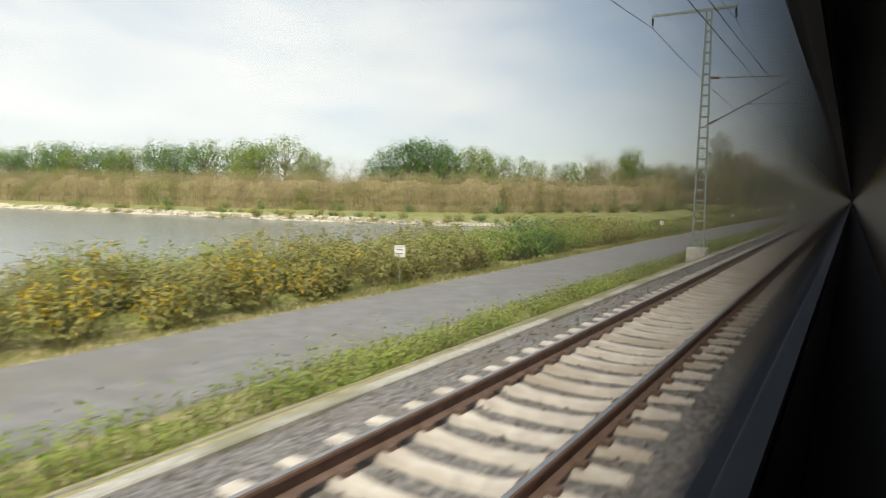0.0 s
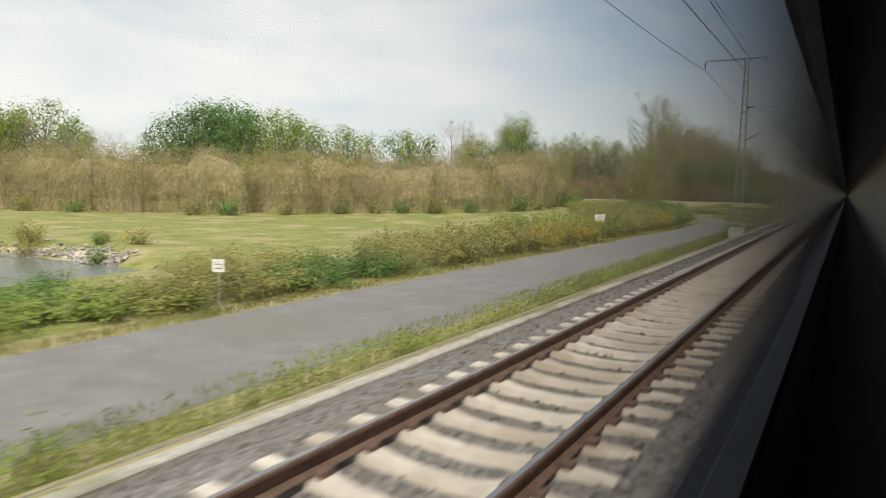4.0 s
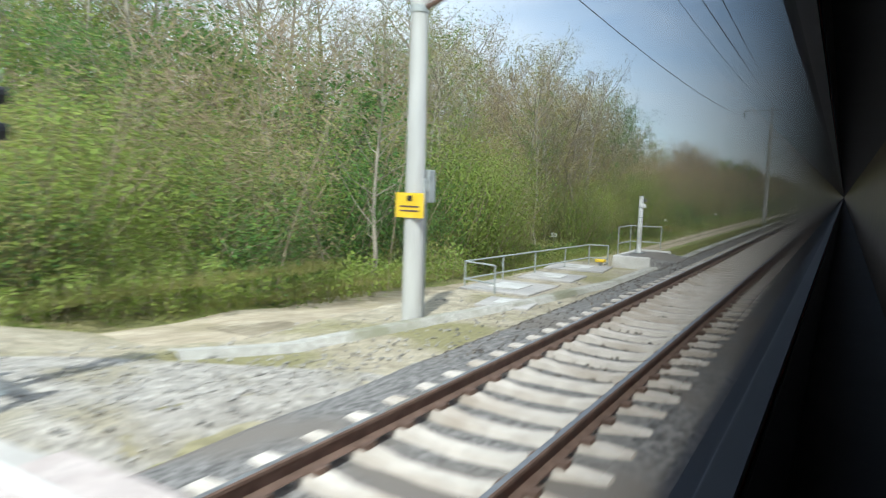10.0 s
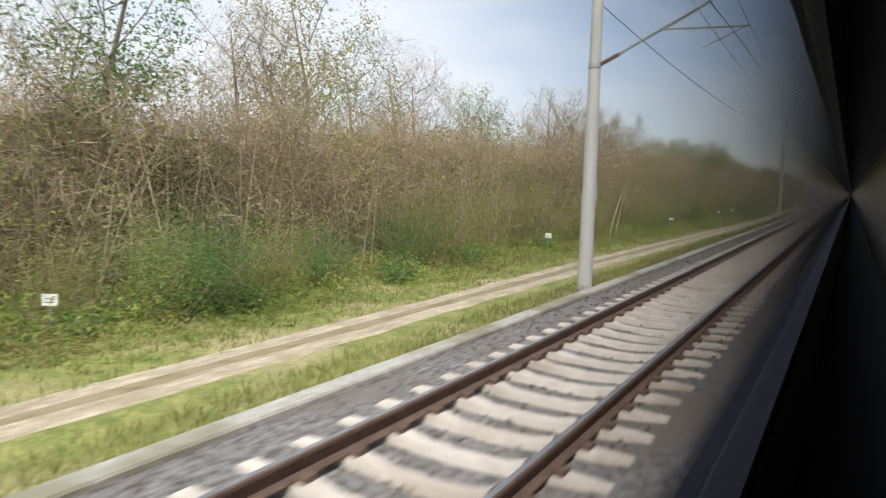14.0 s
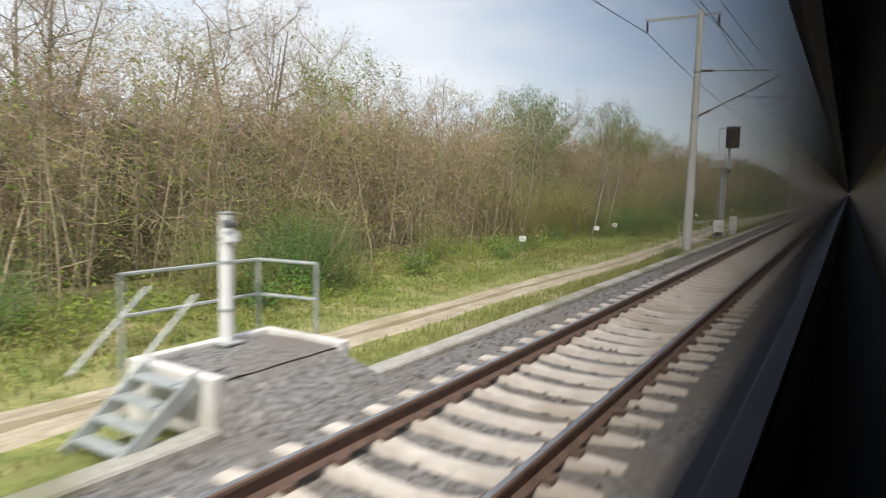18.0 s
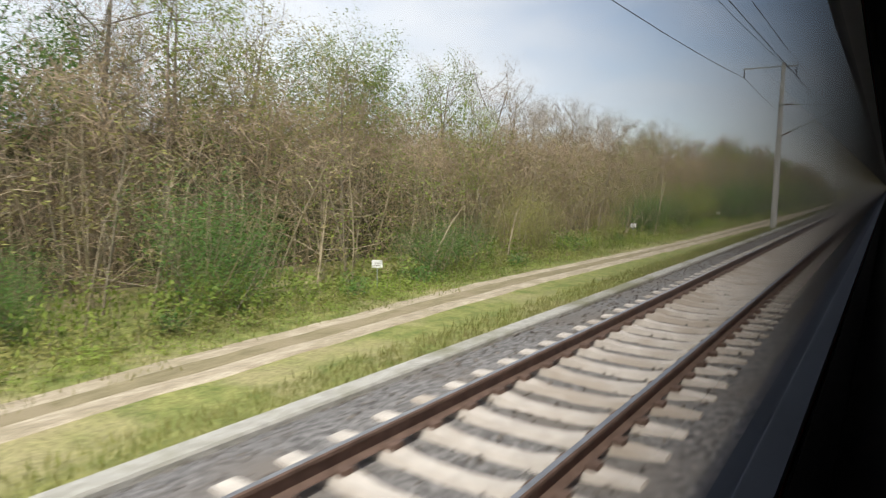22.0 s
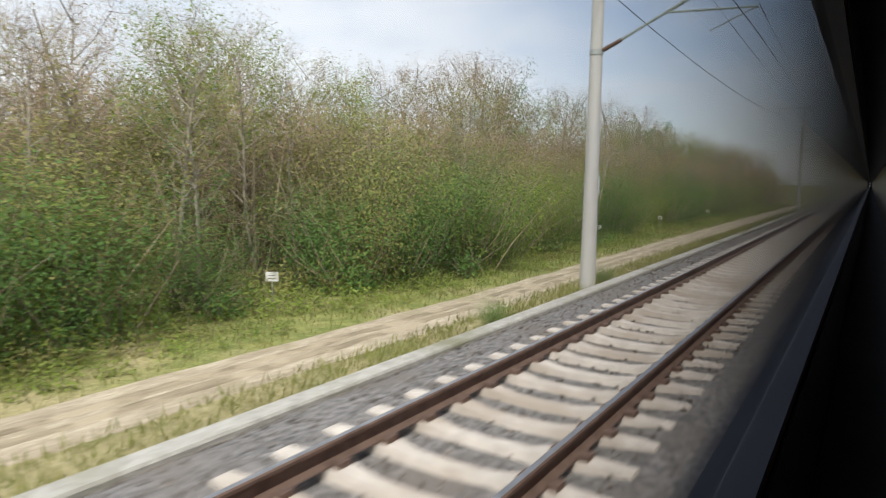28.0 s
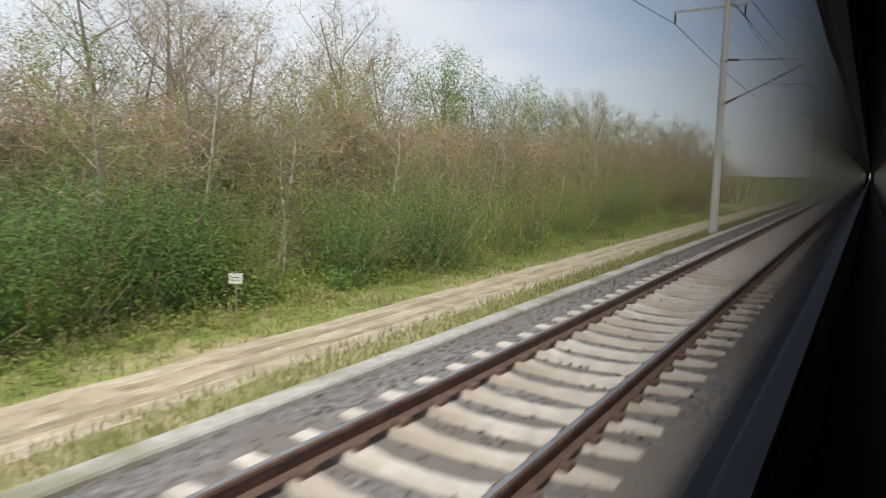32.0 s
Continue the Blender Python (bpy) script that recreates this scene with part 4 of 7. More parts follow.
def wood_tree(seed, leaf_n, leaf_mat, fuzz):
    """A slender forest tree twelve metres high: a pale trunk, steep limbs from low down, loose clumps of small leaves."""
    g = Grower(seed)
    r = g.r
    wide = r.uniform(1.5, 2.3)
    spine = [np.array((0.0, 0.0, -0.3))]
    lean = r.normal(0, 0.06, 2)
    for k in range(5):
        spine.append(spine[-1] + np.array((lean[0] * 2.3 + r.normal(0, 0.16), lean[1] * 2.3 + r.normal(0, 0.16), 2.3)))
    g.tube(spine, [0.15, 0.13, 0.105, 0.08, 0.05, 0.015], 5)
    g.heart = spine[3] + np.array((0, 0, 0.4))
    for k in range(24):
        f = 0.24 + 0.76 * (k + r.random()) / 24
        i = min(4, int(f * 5))
        p = spine[i] + (spine[i + 1] - spine[i]) * (f * 5 - i)
        a = k * 2.4 + r.normal(0, 0.4)
        L = wide * (0.35 + 1.0 * math.sin(math.pi * min(1, (f - 0.1) / 1.02))) * r.uniform(0.6, 1.15)
        e = p + np.array((math.cos(a) * L, math.sin(a) * L, L * r.uniform(0.5, 1.2) + 0.2))
        bow = (p + e) / 2 + r.normal(0, 0.12, 3) - np.array((0, 0, 0.1 * L))
        g.tube([p, bow, e], [0.04, 0.026, 0.01], 3)
        for q in range(4):
            b = bow + (e - bow) * (q + 1) / 4
            tip = b + r.normal(0, 0.3, 3) + np.array((0, 0, 0.25))
            g.tube([b, tip], [0.012, 0.005], 3)
            if leaf_n and r.random() < 0.85:
                g.leaves(tip, 2 * leaf_n, 0.25, 0.07)
            if fuzz:
                g.twigs(tip, fuzz, 0.28, 0.3, 0.014)
    return g.wood("trunk", M_PALEBARK), g.crown("crown", leaf_mat)


SLIM = many("slender_tree", 6, lambda i: wood_tree(230 + i, (13, 11, 15, 13, 10, 16)[i], (M_LEAF_BROWN, M_LEAF_OLIVE, M_LEAF_FRESH, M_LEAF_BROWN, M_LEAF_TAN, M_LEAF_GREEN)[i], (4, 4, 2, 4, 5, 1)[i]),
            "slender forest tree with a pale trunk and loose spring leaf", "tree", "slender forest trees")
OAK = many("round_crowned_tree", 4, lambda i: round_tree(200 + i, True, M_LEAF_OLIVE if i % 2 else M_LEAF_FRESH), "tree with a full rounded crown in spring leaf above the thicket", "tree", "round-crowned trees")
DARK = many("dark_green_tree", 2, lambda i: round_tree(206 + i, True, M_LEAF_GREEN), "tree with a full dark green crown above the thicket", "tree", "round-crowned trees")
TWIGGY = many("twiggy_tree", 5, lambda i: round_tree(210 + i, False, M_LEAF_BROWN), "bare tree with a rounded crown of fine twigs", "tree", "bare round trees")
FART = many("broad_tree", 4, lambda i: far_tree(170 + i), "broad round-crowned green tree behind the young wood", "tree", "broad green trees")
BUSH = many("green_bush", 3, lambda i: shrub_meshes(80 + i, 3.0, 2.7, 46, 78, 0.035, M_LEAF_GREEN),
            "dense dark green bush at the wood's edge", "bush", "green bushes", "", ST)
LIGHT = many("light_green_bush", 3, lambda i: shrub_meshes(84 + i, 3.4, 2.8, 46, 78, 0.035, M_LEAF_FRESH),
             "light green leafy bush at the wood's edge", "bush", "green bushes", "", ST)
OLIVE = many("olive_bush", 3, lambda i: shrub_meshes(100 + i, 3.6, 2.6, 46, 78, 0.035, M_LEAF_OLIVE),
             "tall olive-green bush coming into leaf at the wood's edge", "bush", "green bushes", "", ST)
BROOM = many("low_shrub", 3, lambda i: shrub_meshes(90 + i, 1.5, 2.0, 30, 6, 0.10, (M_LEAF_OLIVE, M_LEAF_OLIVE, M_LEAF_GREEN)[i]), "low olive-green shrub beside the path", "shrub", "shrubs along the path", "", ST)
HEDGE = many("hedge", 4, lambda i: hedge_meshes(180 + i, 6.0, 3.2, 17, 1.75, (M_LEAF_OLIVE, M_LEAF_WEED, M_LEAF_GREEN, M_LEAF_OLIVE)[i], 0 if i < 3 else 8),
             "dense olive-green hedge of broom and bramble beside the path", "hedge", "hedges along the path", "stuff", ST)
GORSE = many("broom_shrub", 2, lambda i: shrub_meshes(95 + i, 1.55, 2.0, 30, 6, 0.095, M_LEAF_OLIVE, 4), "broom shrub in yellow blossom beside the path", "shrub", "shrubs along the path", "", ST)


def conical(seed):
    """A narrow young tree, leafy to the ground."""
    g = Grower(seed)
    g.tube([np.array((0, 0, -0.1)), np.array((0.05, 0, 2.2)), np.array((0, 0.05, 4.4))], [0.06, 0.04, 0.01], 5)
    for k in range(70):
        h = 0.25 + 4.1 * (k / 70)
        a, R = k * 2.4, 0.95 * (1 - k / 78) + 0.1
        e = np.array((math.cos(a) * R, math.sin(a) * R, h + 0.15))
        g.tube([np.array((0, 0, h)), e], [0.014, 0.005], 3)
        g.leaves(e, 9, 0.16, 0.09)
        g.leaves(e * np.array((0.5, 0.5, 1)), 6, 0.16, 0.09)
    return g.wood("trunk", M_BARK), g.crown("crown", M_LEAF_OLIVE)


CONE = many("young_tree", 2, lambda i: conical(120 + i), "narrow dark young tree leafy to the ground", "tree", "young trees on the meadow")


def patch(seed, length, wide, n, size, mats, tall):
    """Grass or weeds on a strip of ground: upright blades, and leaves on short stalks."""
    r = np.random.default_rng(seed)
    v, f, ix = [], [], []
    for _ in range(n):
        x, y = -r.uniform(0, wide), r.uniform(0, length)
        h = tall * r.uniform(0.4, 1.2)
        a, w = r.uniform(0, 6.28), size * r.uniform(0.6, 1.3)
        dx, dy = math.cos(a) * w, math.sin(a) * w
        lx, ly = r.normal(0, 0.35) * h, r.normal(0, 0.35) * h
        o = len(v)
        v += [(x - dx, y - dy, -0.03), (x + dx, y + dy, -0.03), (x + lx, y + ly, h)]
        f.append((o, o + 1, o + 2))
    return (mesh_of("blades", v, f, mats),)


def herb(seed, length, wide, plants, tall, leaf, mat):
    g = Grower(seed)
    r = g.r
    for _ in range(plants):
        x, y = -r.uniform(0, wide), r.uniform(0, length)
        h = tall * r.uniform(0.5, 1.25)
        top = np.array((x + r.normal(0, 0.1 * h), y + r.normal(0, 0.1 * h), h))
        g.tube([np.array((x, y, -0.05)), top], [0.01, 0.004], 3)
        for k in range(4):
            g.leaves(np.array((x, y, 0)) * (1 - (k + 1) / 4) + top * (k + 1) / 4, 5, 0.07 + 0.12 * h, leaf)
    return g.wood("stalks", M_STEM), g.crown("leaves", mat)


def tuft(seed, radius, n, tall):
    r = np.random.default_rng(seed)
    v, f = [], []
    for _ in range(n):
        a, q = r.uniform(0, 6.283), radius * math.sqrt(r.random())
        x, y = math.cos(a) * q, math.sin(a) * q
        h = tall * r.uniform(0.4, 1.3) * (1.1 - 0.6 * q / radius)
        b, w = r.uniform(0, 6.283), 0.012 * r.uniform(0.6, 1.4)
        o = len(v)
        v += [(x - math.cos(b) * w, y - math.sin(b) * w, -0.04), (x + math.cos(b) * w, y + math.sin(b) * w, -0.04), (x + r.normal(0, 0.4) * h, y + r.normal(0, 0.4) * h, h)]
        f.append((o, o + 1, o + 2))
    return (mesh_of("blades", v, f, M_GRASS),)


TUFT = many("grass_tuft", 3, lambda i: tuft(160 + i, 1.9, 900, 0.34), "patch of rough dry and green grass on the meadow", "grass", "meadow grass", "stuff", ("blades",))
GRASS = many("grass", 3, lambda i: patch(140 + i, 10.0, 1.7, 950, 0.012, M_GRASS, 0.16), "rough grass verge, green with dry blades", "grass", "verges", "stuff", ("blades",))
DRY = many("dry_grass", 2, lambda i: patch(144 + i, 10.0, 0.9, 1200, 0.011, M_GRASS, 0.32), "tall dry grass fringe along the path", "grass", "verges", "stuff", ("blades",))
WEEDS = many("weeds", 3, lambda i: herb(150 + i, 4.0, 0.85, 96, 0.40, 0.042, M_LEAF_WEED), "bright green weeds along the ballast's edge", "weeds", "weeds by the track", "stuff", ("stalks", "leaves"))
UNDER = many("undergrowth", 3, lambda i: herb(155 + i, 8.0, 2.2, 84, 0.44, 0.062, (M_LEAF_FRESH, M_LEAF_WEED, M_LEAF_OLIVE)[i]), "low green undergrowth at the wood's edge", "undergrowth", "undergrowth at the wood", "stuff", ("stalks", "leaves"))
PATTERNS = SLIM + OAK + DARK + TWIGGY + HEDGE + TUFT + BARE + THICK + FARW + FART + BUSH + LIGHT + OLIVE + BROOM + GORSE + CONE + GRASS + DRY + WEEDS + UNDER
rnd = random.Random(11)


def edge_x(y):
    """Where the wood's edge runs beside the line."""
    base = lerp_table([(262, -10.0), (268, -10.6), (275, -14.6), (283, -19.6), (290, -21.4), (318, -20.8), (330, -22.2), (420, -24.0), (446, -22.8), (515, -23.9), (528, -26.6), (540, -25.0), (550, -22.5), (598, -22.2), (648, -21.8), (722, -21.8), (746, -21.2), (1000, -21.2)], y)
    return base - 0.9 * noise.noise(Vector((y * 0.04, 1, 0)))


def greenness(y):
    """How green the wood's edge is, stretch by stretch."""
    return lerp_table([(262, 0.9), (300, 0.9), (306, 0.25), (316, 0.3), (322, 0.8), (340, 0.7), (346, 0.9), (356, 0.8), (362, 0.3), (400, 0.3), (480, 0.3), (530, 0.4), (550, 0.85), (566, 0.6), (585, 0.4), (610, 0.45), (625, 0.35),
                       (650, 0.3), (668, 0.5), (690, 0.85), (705, 0.95), (760, 0.95), (800, 0.8), (812, 0.85), (845, 0.6), (860, 0.5), (1000, 0.4)], y)


GROWN = [(262, 1.3), (275, 1.6), (292, 2.1), (1000, 2.1)]      # how large the plants of the edge are
y, k = 270.0, 0
while y < 985:
    big = lerp_table(GROWN, y)
    tall = big * lerp_table([(262, 0.9), (345, 0.9), (375, 0.95), (560, 0.94), (575, 0.86), (700, 0.84), (800, 0.84), (818, 0.76), (1000, 0.78)], y)
    plant(THICK[(0, 2, 1, 4)[k % 4] if y < 350 else k % 5], edge_x(y) - 1.6, y, big * rnd.uniform(0.92, 1.08), rnd.uniform(-4, 4), None, tall * rnd.uniform(0.94, 1.06))
    if y < 900:
        plant(UNDER[k % 3], edge_x(y) + 2.4, y, 0.85 * big * rnd.uniform(0.85, 1.15), 0)
        plant(UNDER[(k + 1) % 3], edge_x(y) + 0.9, y + rnd.uniform(-3, 3), 0.95 * big * rnd.uniform(0.95, 1.2), 0, None, big * rnd.uniform(1.1, 1.7))
    if 296 < y < 900:
        near, far = lerp_table(TRACK_L, y), edge_x(y)
        plant(UNDER[(k + 2) % 3], near * 0.35 + far * 0.65 + 1.4, y + rnd.uniform(-3, 3), 0.75 * big * rnd.uniform(0.8, 1.1), 0, None, rnd.uniform(0.8, 1.5))
        plant(UNDER[k % 2], near * 0.65 + far * 0.35 + 1.2, y + rnd.uniform(-3, 3), 0.7 * big * rnd.uniform(0.8, 1.1), 0, None, rnd.uniform(0.5, 1.0))
    y += 5.6 * big
    k += 1


def crown_scale(x, y, k, full):
    """Scale of a tree whose top stands at slope k over the eye."""
    return (EYE_Z + (EYE_X - x) * k - ground_z(x, y)) / full


# tall trees behind the thicket: higher near the crossing, lower in the brown stretch
for i in range(150):
    y = 272 + i * 4.9 + rnd.uniform(-2.4, 2.4)
    k = lerp_table([(262, 0.44), (292, 0.52), (330, 0.55), (360, 0.52), (400, 0.46), (440, 0.40), (500, 0.36), (562, 0.34), (572, 0.31), (640, 0.28), (700, 0.31), (745, 0.35), (805, 0.35), (818, 0.32), (1000, 0.33)], y)
    u = rnd.random()
    g = greenness(y)
    x = edge_x(y) - rnd.uniform(8, 26)
    if (y > 372 and i % 3 == 0) or (302 < y < 372 and i % 2):
        continue
    if y > 360:
        pat = rnd.choice(OAK) if u < 0.08 + 0.2 * g else rnd.choice(DARK) if u < 0.12 + 0.24 * g else rnd.choice(TWIGGY)
        plant(pat, x, y, crown_scale(x, y, k * rnd.uniform(0.75, 1.12), 10.2), rnd.uniform(0, 360))
    else:
        pat = rnd.choice(SLIM[1:3] + SLIM[5:]) if u < 0.2 * g else rnd.choice(SLIM) if u < 0.35 else rnd.choice(TWIGGY)
        plant(pat, x, y, crown_scale(x, y, k * rnd.uniform(0.7, 1.0), 10.2 if pat in TWIGGY else 12.2), rnd.uniform(0, 360))
for i in range(16):
    y = 268 + i * 2.2 + rnd.uniform(-1, 1)
    x = edge_x(y) - rnd.uniform(5, 22)
    plant(rnd.choice(SLIM + TWIGGY + TWIGGY), x, y, crown_scale(x, y, rnd.uniform(0.28, 0.43), 10.8), rnd.uniform(0, 360))
for i in range(60):
    y = 292 + i * 10 + rnd.uniform(-4, 4)
    plant(BROOM[2], edge_x(y) + rnd.uniform(0.3, 1.8), y, rnd.uniform(0.8, 1.4), rnd.uniform(0, 360))
# bare crowns deep in the wood
for i in range(30):
    y = 300 + i * 2.6 + rnd.uniform(-1, 1)
    x = edge_x(y) - rnd.uniform(15, 30)
    plant(rnd.choice(TWIGGY + SLIM[:1] + SLIM[5:]), x, y, crown_scale(x, y, rnd.uniform(0.3, 0.5), 10.6), rnd.uniform(0, 360))
# single trees that stand out over the brown wood: kind, x, y, height of the top
for kind, x, y, top in (("g", -35.6, 580.7, 18.1), ("b", -34.5, 586.5, 19.4), ("g", -35.6, 592.2, 17.1), ("g", -36.8, 599.1, 16.2), ("b", -35.6, 576.1, 16.9), ("g", -37.9, 542.3, 12.5), ("g", -37.9, 550.3, 16.2),
                        ("g", -39.1, 556.8, 17.1), ("b", -37.9, 566.4, 18.5), ("b", -37.9, 534.7, 12.1), ("g", -37.9, 610.6, 16.7), ("f", -37.9, 624.4, 16.0), ("g", -40.2, 585.1, 12.1), ("g", -40.2, 588.6, 13.0),
                        ("b", -40.2, 600.1, 16.2), ("g", -40.2, 605.1, 14.4), ("g", -39.1, 609.3, 16.0), ("g", -40.2, 613.9, 16.0), ("g", -41.4, 618.5, 14.4), ("b", -40.2, 629.5, 17.1), ("b", -40.2, 646.1, 16.9),
                        ("b", -40.2, 652.5, 14.8), ("b", -40.2, 667.7, 16.5), ("b", -40.2, 689.3, 16.7), ("g", -42.5, 710.0, 15.8), ("b", -40.2, 723.8, 16.2), ("g", -40.2, 834.2, 11.9), ("b", -39.1, 840.7, 14.4),
                        ("b", -40.2, 844.4, 15.3), ("b", -40.2, 849.4, 16.2), ("f", -37.9, 852.4, 10.9), ("f", -37.9, 858.9, 11.2), ("b", -40.2, 868.5, 17.1), ("g", -40.2, 879.6, 16.2), ("b", -40.2, 887.4, 13.9),
                        ("g", -40.2, 898.9, 15.8), ("g", -40.2, 905.8, 15.1), ("g", -40.2, 912.7, 15.3), ("b", -40.2, 928.3, 16.5), ("g", -41.4, 942.6, 15.8), ("g", -40.2, 956.4, 14.8), ("g", -40.2, 977.1, 16.7),
                        ("b", -40.2, 997.8, 16.2), ("b", -40.2, 734.3, 12.5), ("b", -40.2, 737.5, 13.0), ("f", -32.2, 736.6, 8.9), ("b", -40.2, 743.7, 14.8), ("f", -35.6, 746.7, 12.8), ("f", -32.2, 750.6, 10.0),
                        ("f", -32.2, 753.6, 10.7), ("b", -40.2, 772.9, 15.3), ("b", -40.2, 786.0, 18.1), ("b", -40.2, 792.0, 19.0), ("b", -41.4, 842.9, 18.5), ("b", -40.2, 773.7, 14.8), ("b", -40.2, 781.1, 17.4),
                        ("b", -40.2, 788.4, 19.0), ("b", -40.2, 794.6, 16.2), ("f", -40.2, 803.2, 15.1), ("f", -40.2, 762.7, 12.8), ("b", -40.2, 817.0, 15.1), ("b", -40.2, 836.5, 19.4), ("b", -40.2, 860.9, 19.9),
                        ("b", -40.2, 659.0, 12.3), ("b", -40.2, 667.1, 12.5), ("b", -40.2, 677.5, 13.2), ("b", -40.2, 685.5, 15.1), ("f", -35.6, 682.0, 9.3), ("b", -40.2, 694.7, 11.9), ("b", -40.2, 713.3, 14.8),
                        ("b", -40.2, 747.6, 15.5), ("g", -40.2, 795.7, 18.1), ("b", -37.9, 462.4, 13.9), ("b", -37.9, 473.9, 15.3), ("b", -37.9, 484.7, 18.3), ("b", -37.9, 493.7, 14.4), ("b", -39.1, 504.8, 18.5),
                        ("f", -36.8, 507.7, 14.6), ("f", -36.8, 513.0, 14.2), ("b", -37.9, 529.8, 14.8), ("g", -37.9, 555.3, 17.6), ("b", -42.7, 384.9, 16.5), ("b", -40.7, 398.7, 17.7), ("g", -40.4, 439.5, 15.3),
                        ("b", -33.7, 653.6, 13.0), ("b", -36, 633.6, 16.4), ("b", -30.1, 339.5, 16.8), ("b", -21.9, 324.6, 15.0)):
    plant(rnd.choice({"g": OAK + DARK, "f": OAK, "b": TWIGGY}[kind]), x, y, (top - ground_z(x, y)) / 10.2, rnd.uniform(0, 360))
# marker boards along the wood's edge, every fifty metres; the bushes stand back from them
BOARDS = ((-22.9, 322.0), (-23.1, 373.3), (-22.4, 420.5), (-21.8, 470.1), (-22.3, 517.5), (-22.5, 538.8), (-23.1, 547.9), (-21.6, 594.4), (-21.9, 641.7), (-21.8, 687.9), (-21.1, 735.6), (-20.8, 780.0), (-20.8, 804.0), (-20.1, 831.4))


def clear_x(x, y, s):
    for bx, by in BOARDS:
        if by - 8.0 < y < by + 2.0:
            x = min(x, bx - 1.3 * s - 0.2)
    return x


for i in range(112):
    y = 270 + i * 5.6 + rnd.uniform(-2.8, 2.8)
    if rnd.random() < greenness(y):
        big = lerp_table(GROWN, y)
        pat = rnd.choice(LIGHT) if rnd.random() < (0.75 if y < 365 else 0.35) else rnd.choice(BUSH)
        size = rnd.uniform(0.6, 1.2) * big * (1.0 if y < 362 or 690 < y < 800 else 0.68 if y < 640 else 0.9)
        plant(pat, clear_x(edge_x(y) - rnd.uniform(-0.4, 1.8), y, size), y, size, rnd.uniform(0, 360))
for i in range(16):
    y = 270 + i * 2.3 + rnd.uniform(-1, 1)
    big = lerp_table(GROWN, y)
    size = rnd.uniform(0.8, 1.25) * big
    plant(rnd.choice(LIGHT + BUSH), edge_x(y) - rnd.uniform(0.2, 3.0), y, size, rnd.uniform(0, 360))
for y, s, pats in ((345.5, 2.6, LIGHT), (349.5, 2.9, LIGHT), (354, 2.5, LIGHT), (557.7, 1.7, LIGHT), (553.5, 1.5, BUSH), (562.0, 1.3, BUSH), (551.0, 1.2, BUSH), (565.5, 1.2, BUSH), (466, 0.9, BUSH), (462, 0.8, LIGHT), (722, 2.2, BUSH), (727, 2.4, BUSH), (742, 2.3, BUSH), (748, 2.2, BUSH), (755, 2.4, BUSH), (806, 2.3, LIGHT), (811, 2.0, BUSH), (821, 2.0, BUSH), (826, 2.2, BUSH), (841, 1.9, BUSH)):
    plant(rnd.choice(pats), clear_x(edge_x(y) - 0.4, y, s), y, s, rnd.uniform(0, 360))
# leafy stretches: olive and green saplings with pale stems, bushes under them
for ya, yb, n, pats, lo, hi in ((275, 303, 26, BUSH + LIGHT, 1.9, 3.2), (303, 356, 26, LIGHT + OLIVE + OLIVE, 1.5, 3.0), (524, 549, 14, OLIVE + OLIVE + LIGHT, 1.0, 2.2), (556, 600, 12, OLIVE + BUSH, 1.4, 2.6),
                                (600, 690, 24, OLIVE + OLIVE + LIGHT, 1.0, 2.4), (690, 830, 56, BUSH + BUSH + OLIVE, 1.7, 3.3), (830, 940, 24, OLIVE + LIGHT, 1.3, 2.5), (360, 500, 26, OLIVE, 1.0, 2.2)):
    for i in range(n):
        y = ya + (yb - ya) * (i + rnd.random()) / n
        if y > 310 and noise.noise(Vector((y * 0.085, 5, 0))) < 0.0:
            continue
        size = rnd.uniform(lo, hi)
        plant(rnd.choice(pats), clear_x(edge_x(y) - rnd.uniform(0.0, 3.0), y, 0.8 * size), y, 0.8 * size, rnd.uniform(0, 360), None, size)
for ya, yb, n, lo, hi in ((296, 356, 34, 0.20, 0.50), (524, 560, 6, 0.1, 0.3), (690, 900, 44, 0.12, 0.27)):
    for i in range(n):
        y = ya + (yb - ya) * (i + rnd.random()) / n
        x = edge_x(y) - rnd.uniform(1.0, 7.0)
        plant(rnd.choice(SLIM[1:3] + SLIM[1:2] + SLIM[5:] + SLIM[:1]), x, y, crown_scale(x, y, rnd.uniform(lo, hi), 12.2), rnd.uniform(0, 360))
for x, y, s in ((-20.6, 362.3, 1.0), (-20.9, 421.0, 0.9), (-20.4, 364.2, 0.7)):
    plant(GORSE[0], x, y, s, rnd.uniform(0, 360))
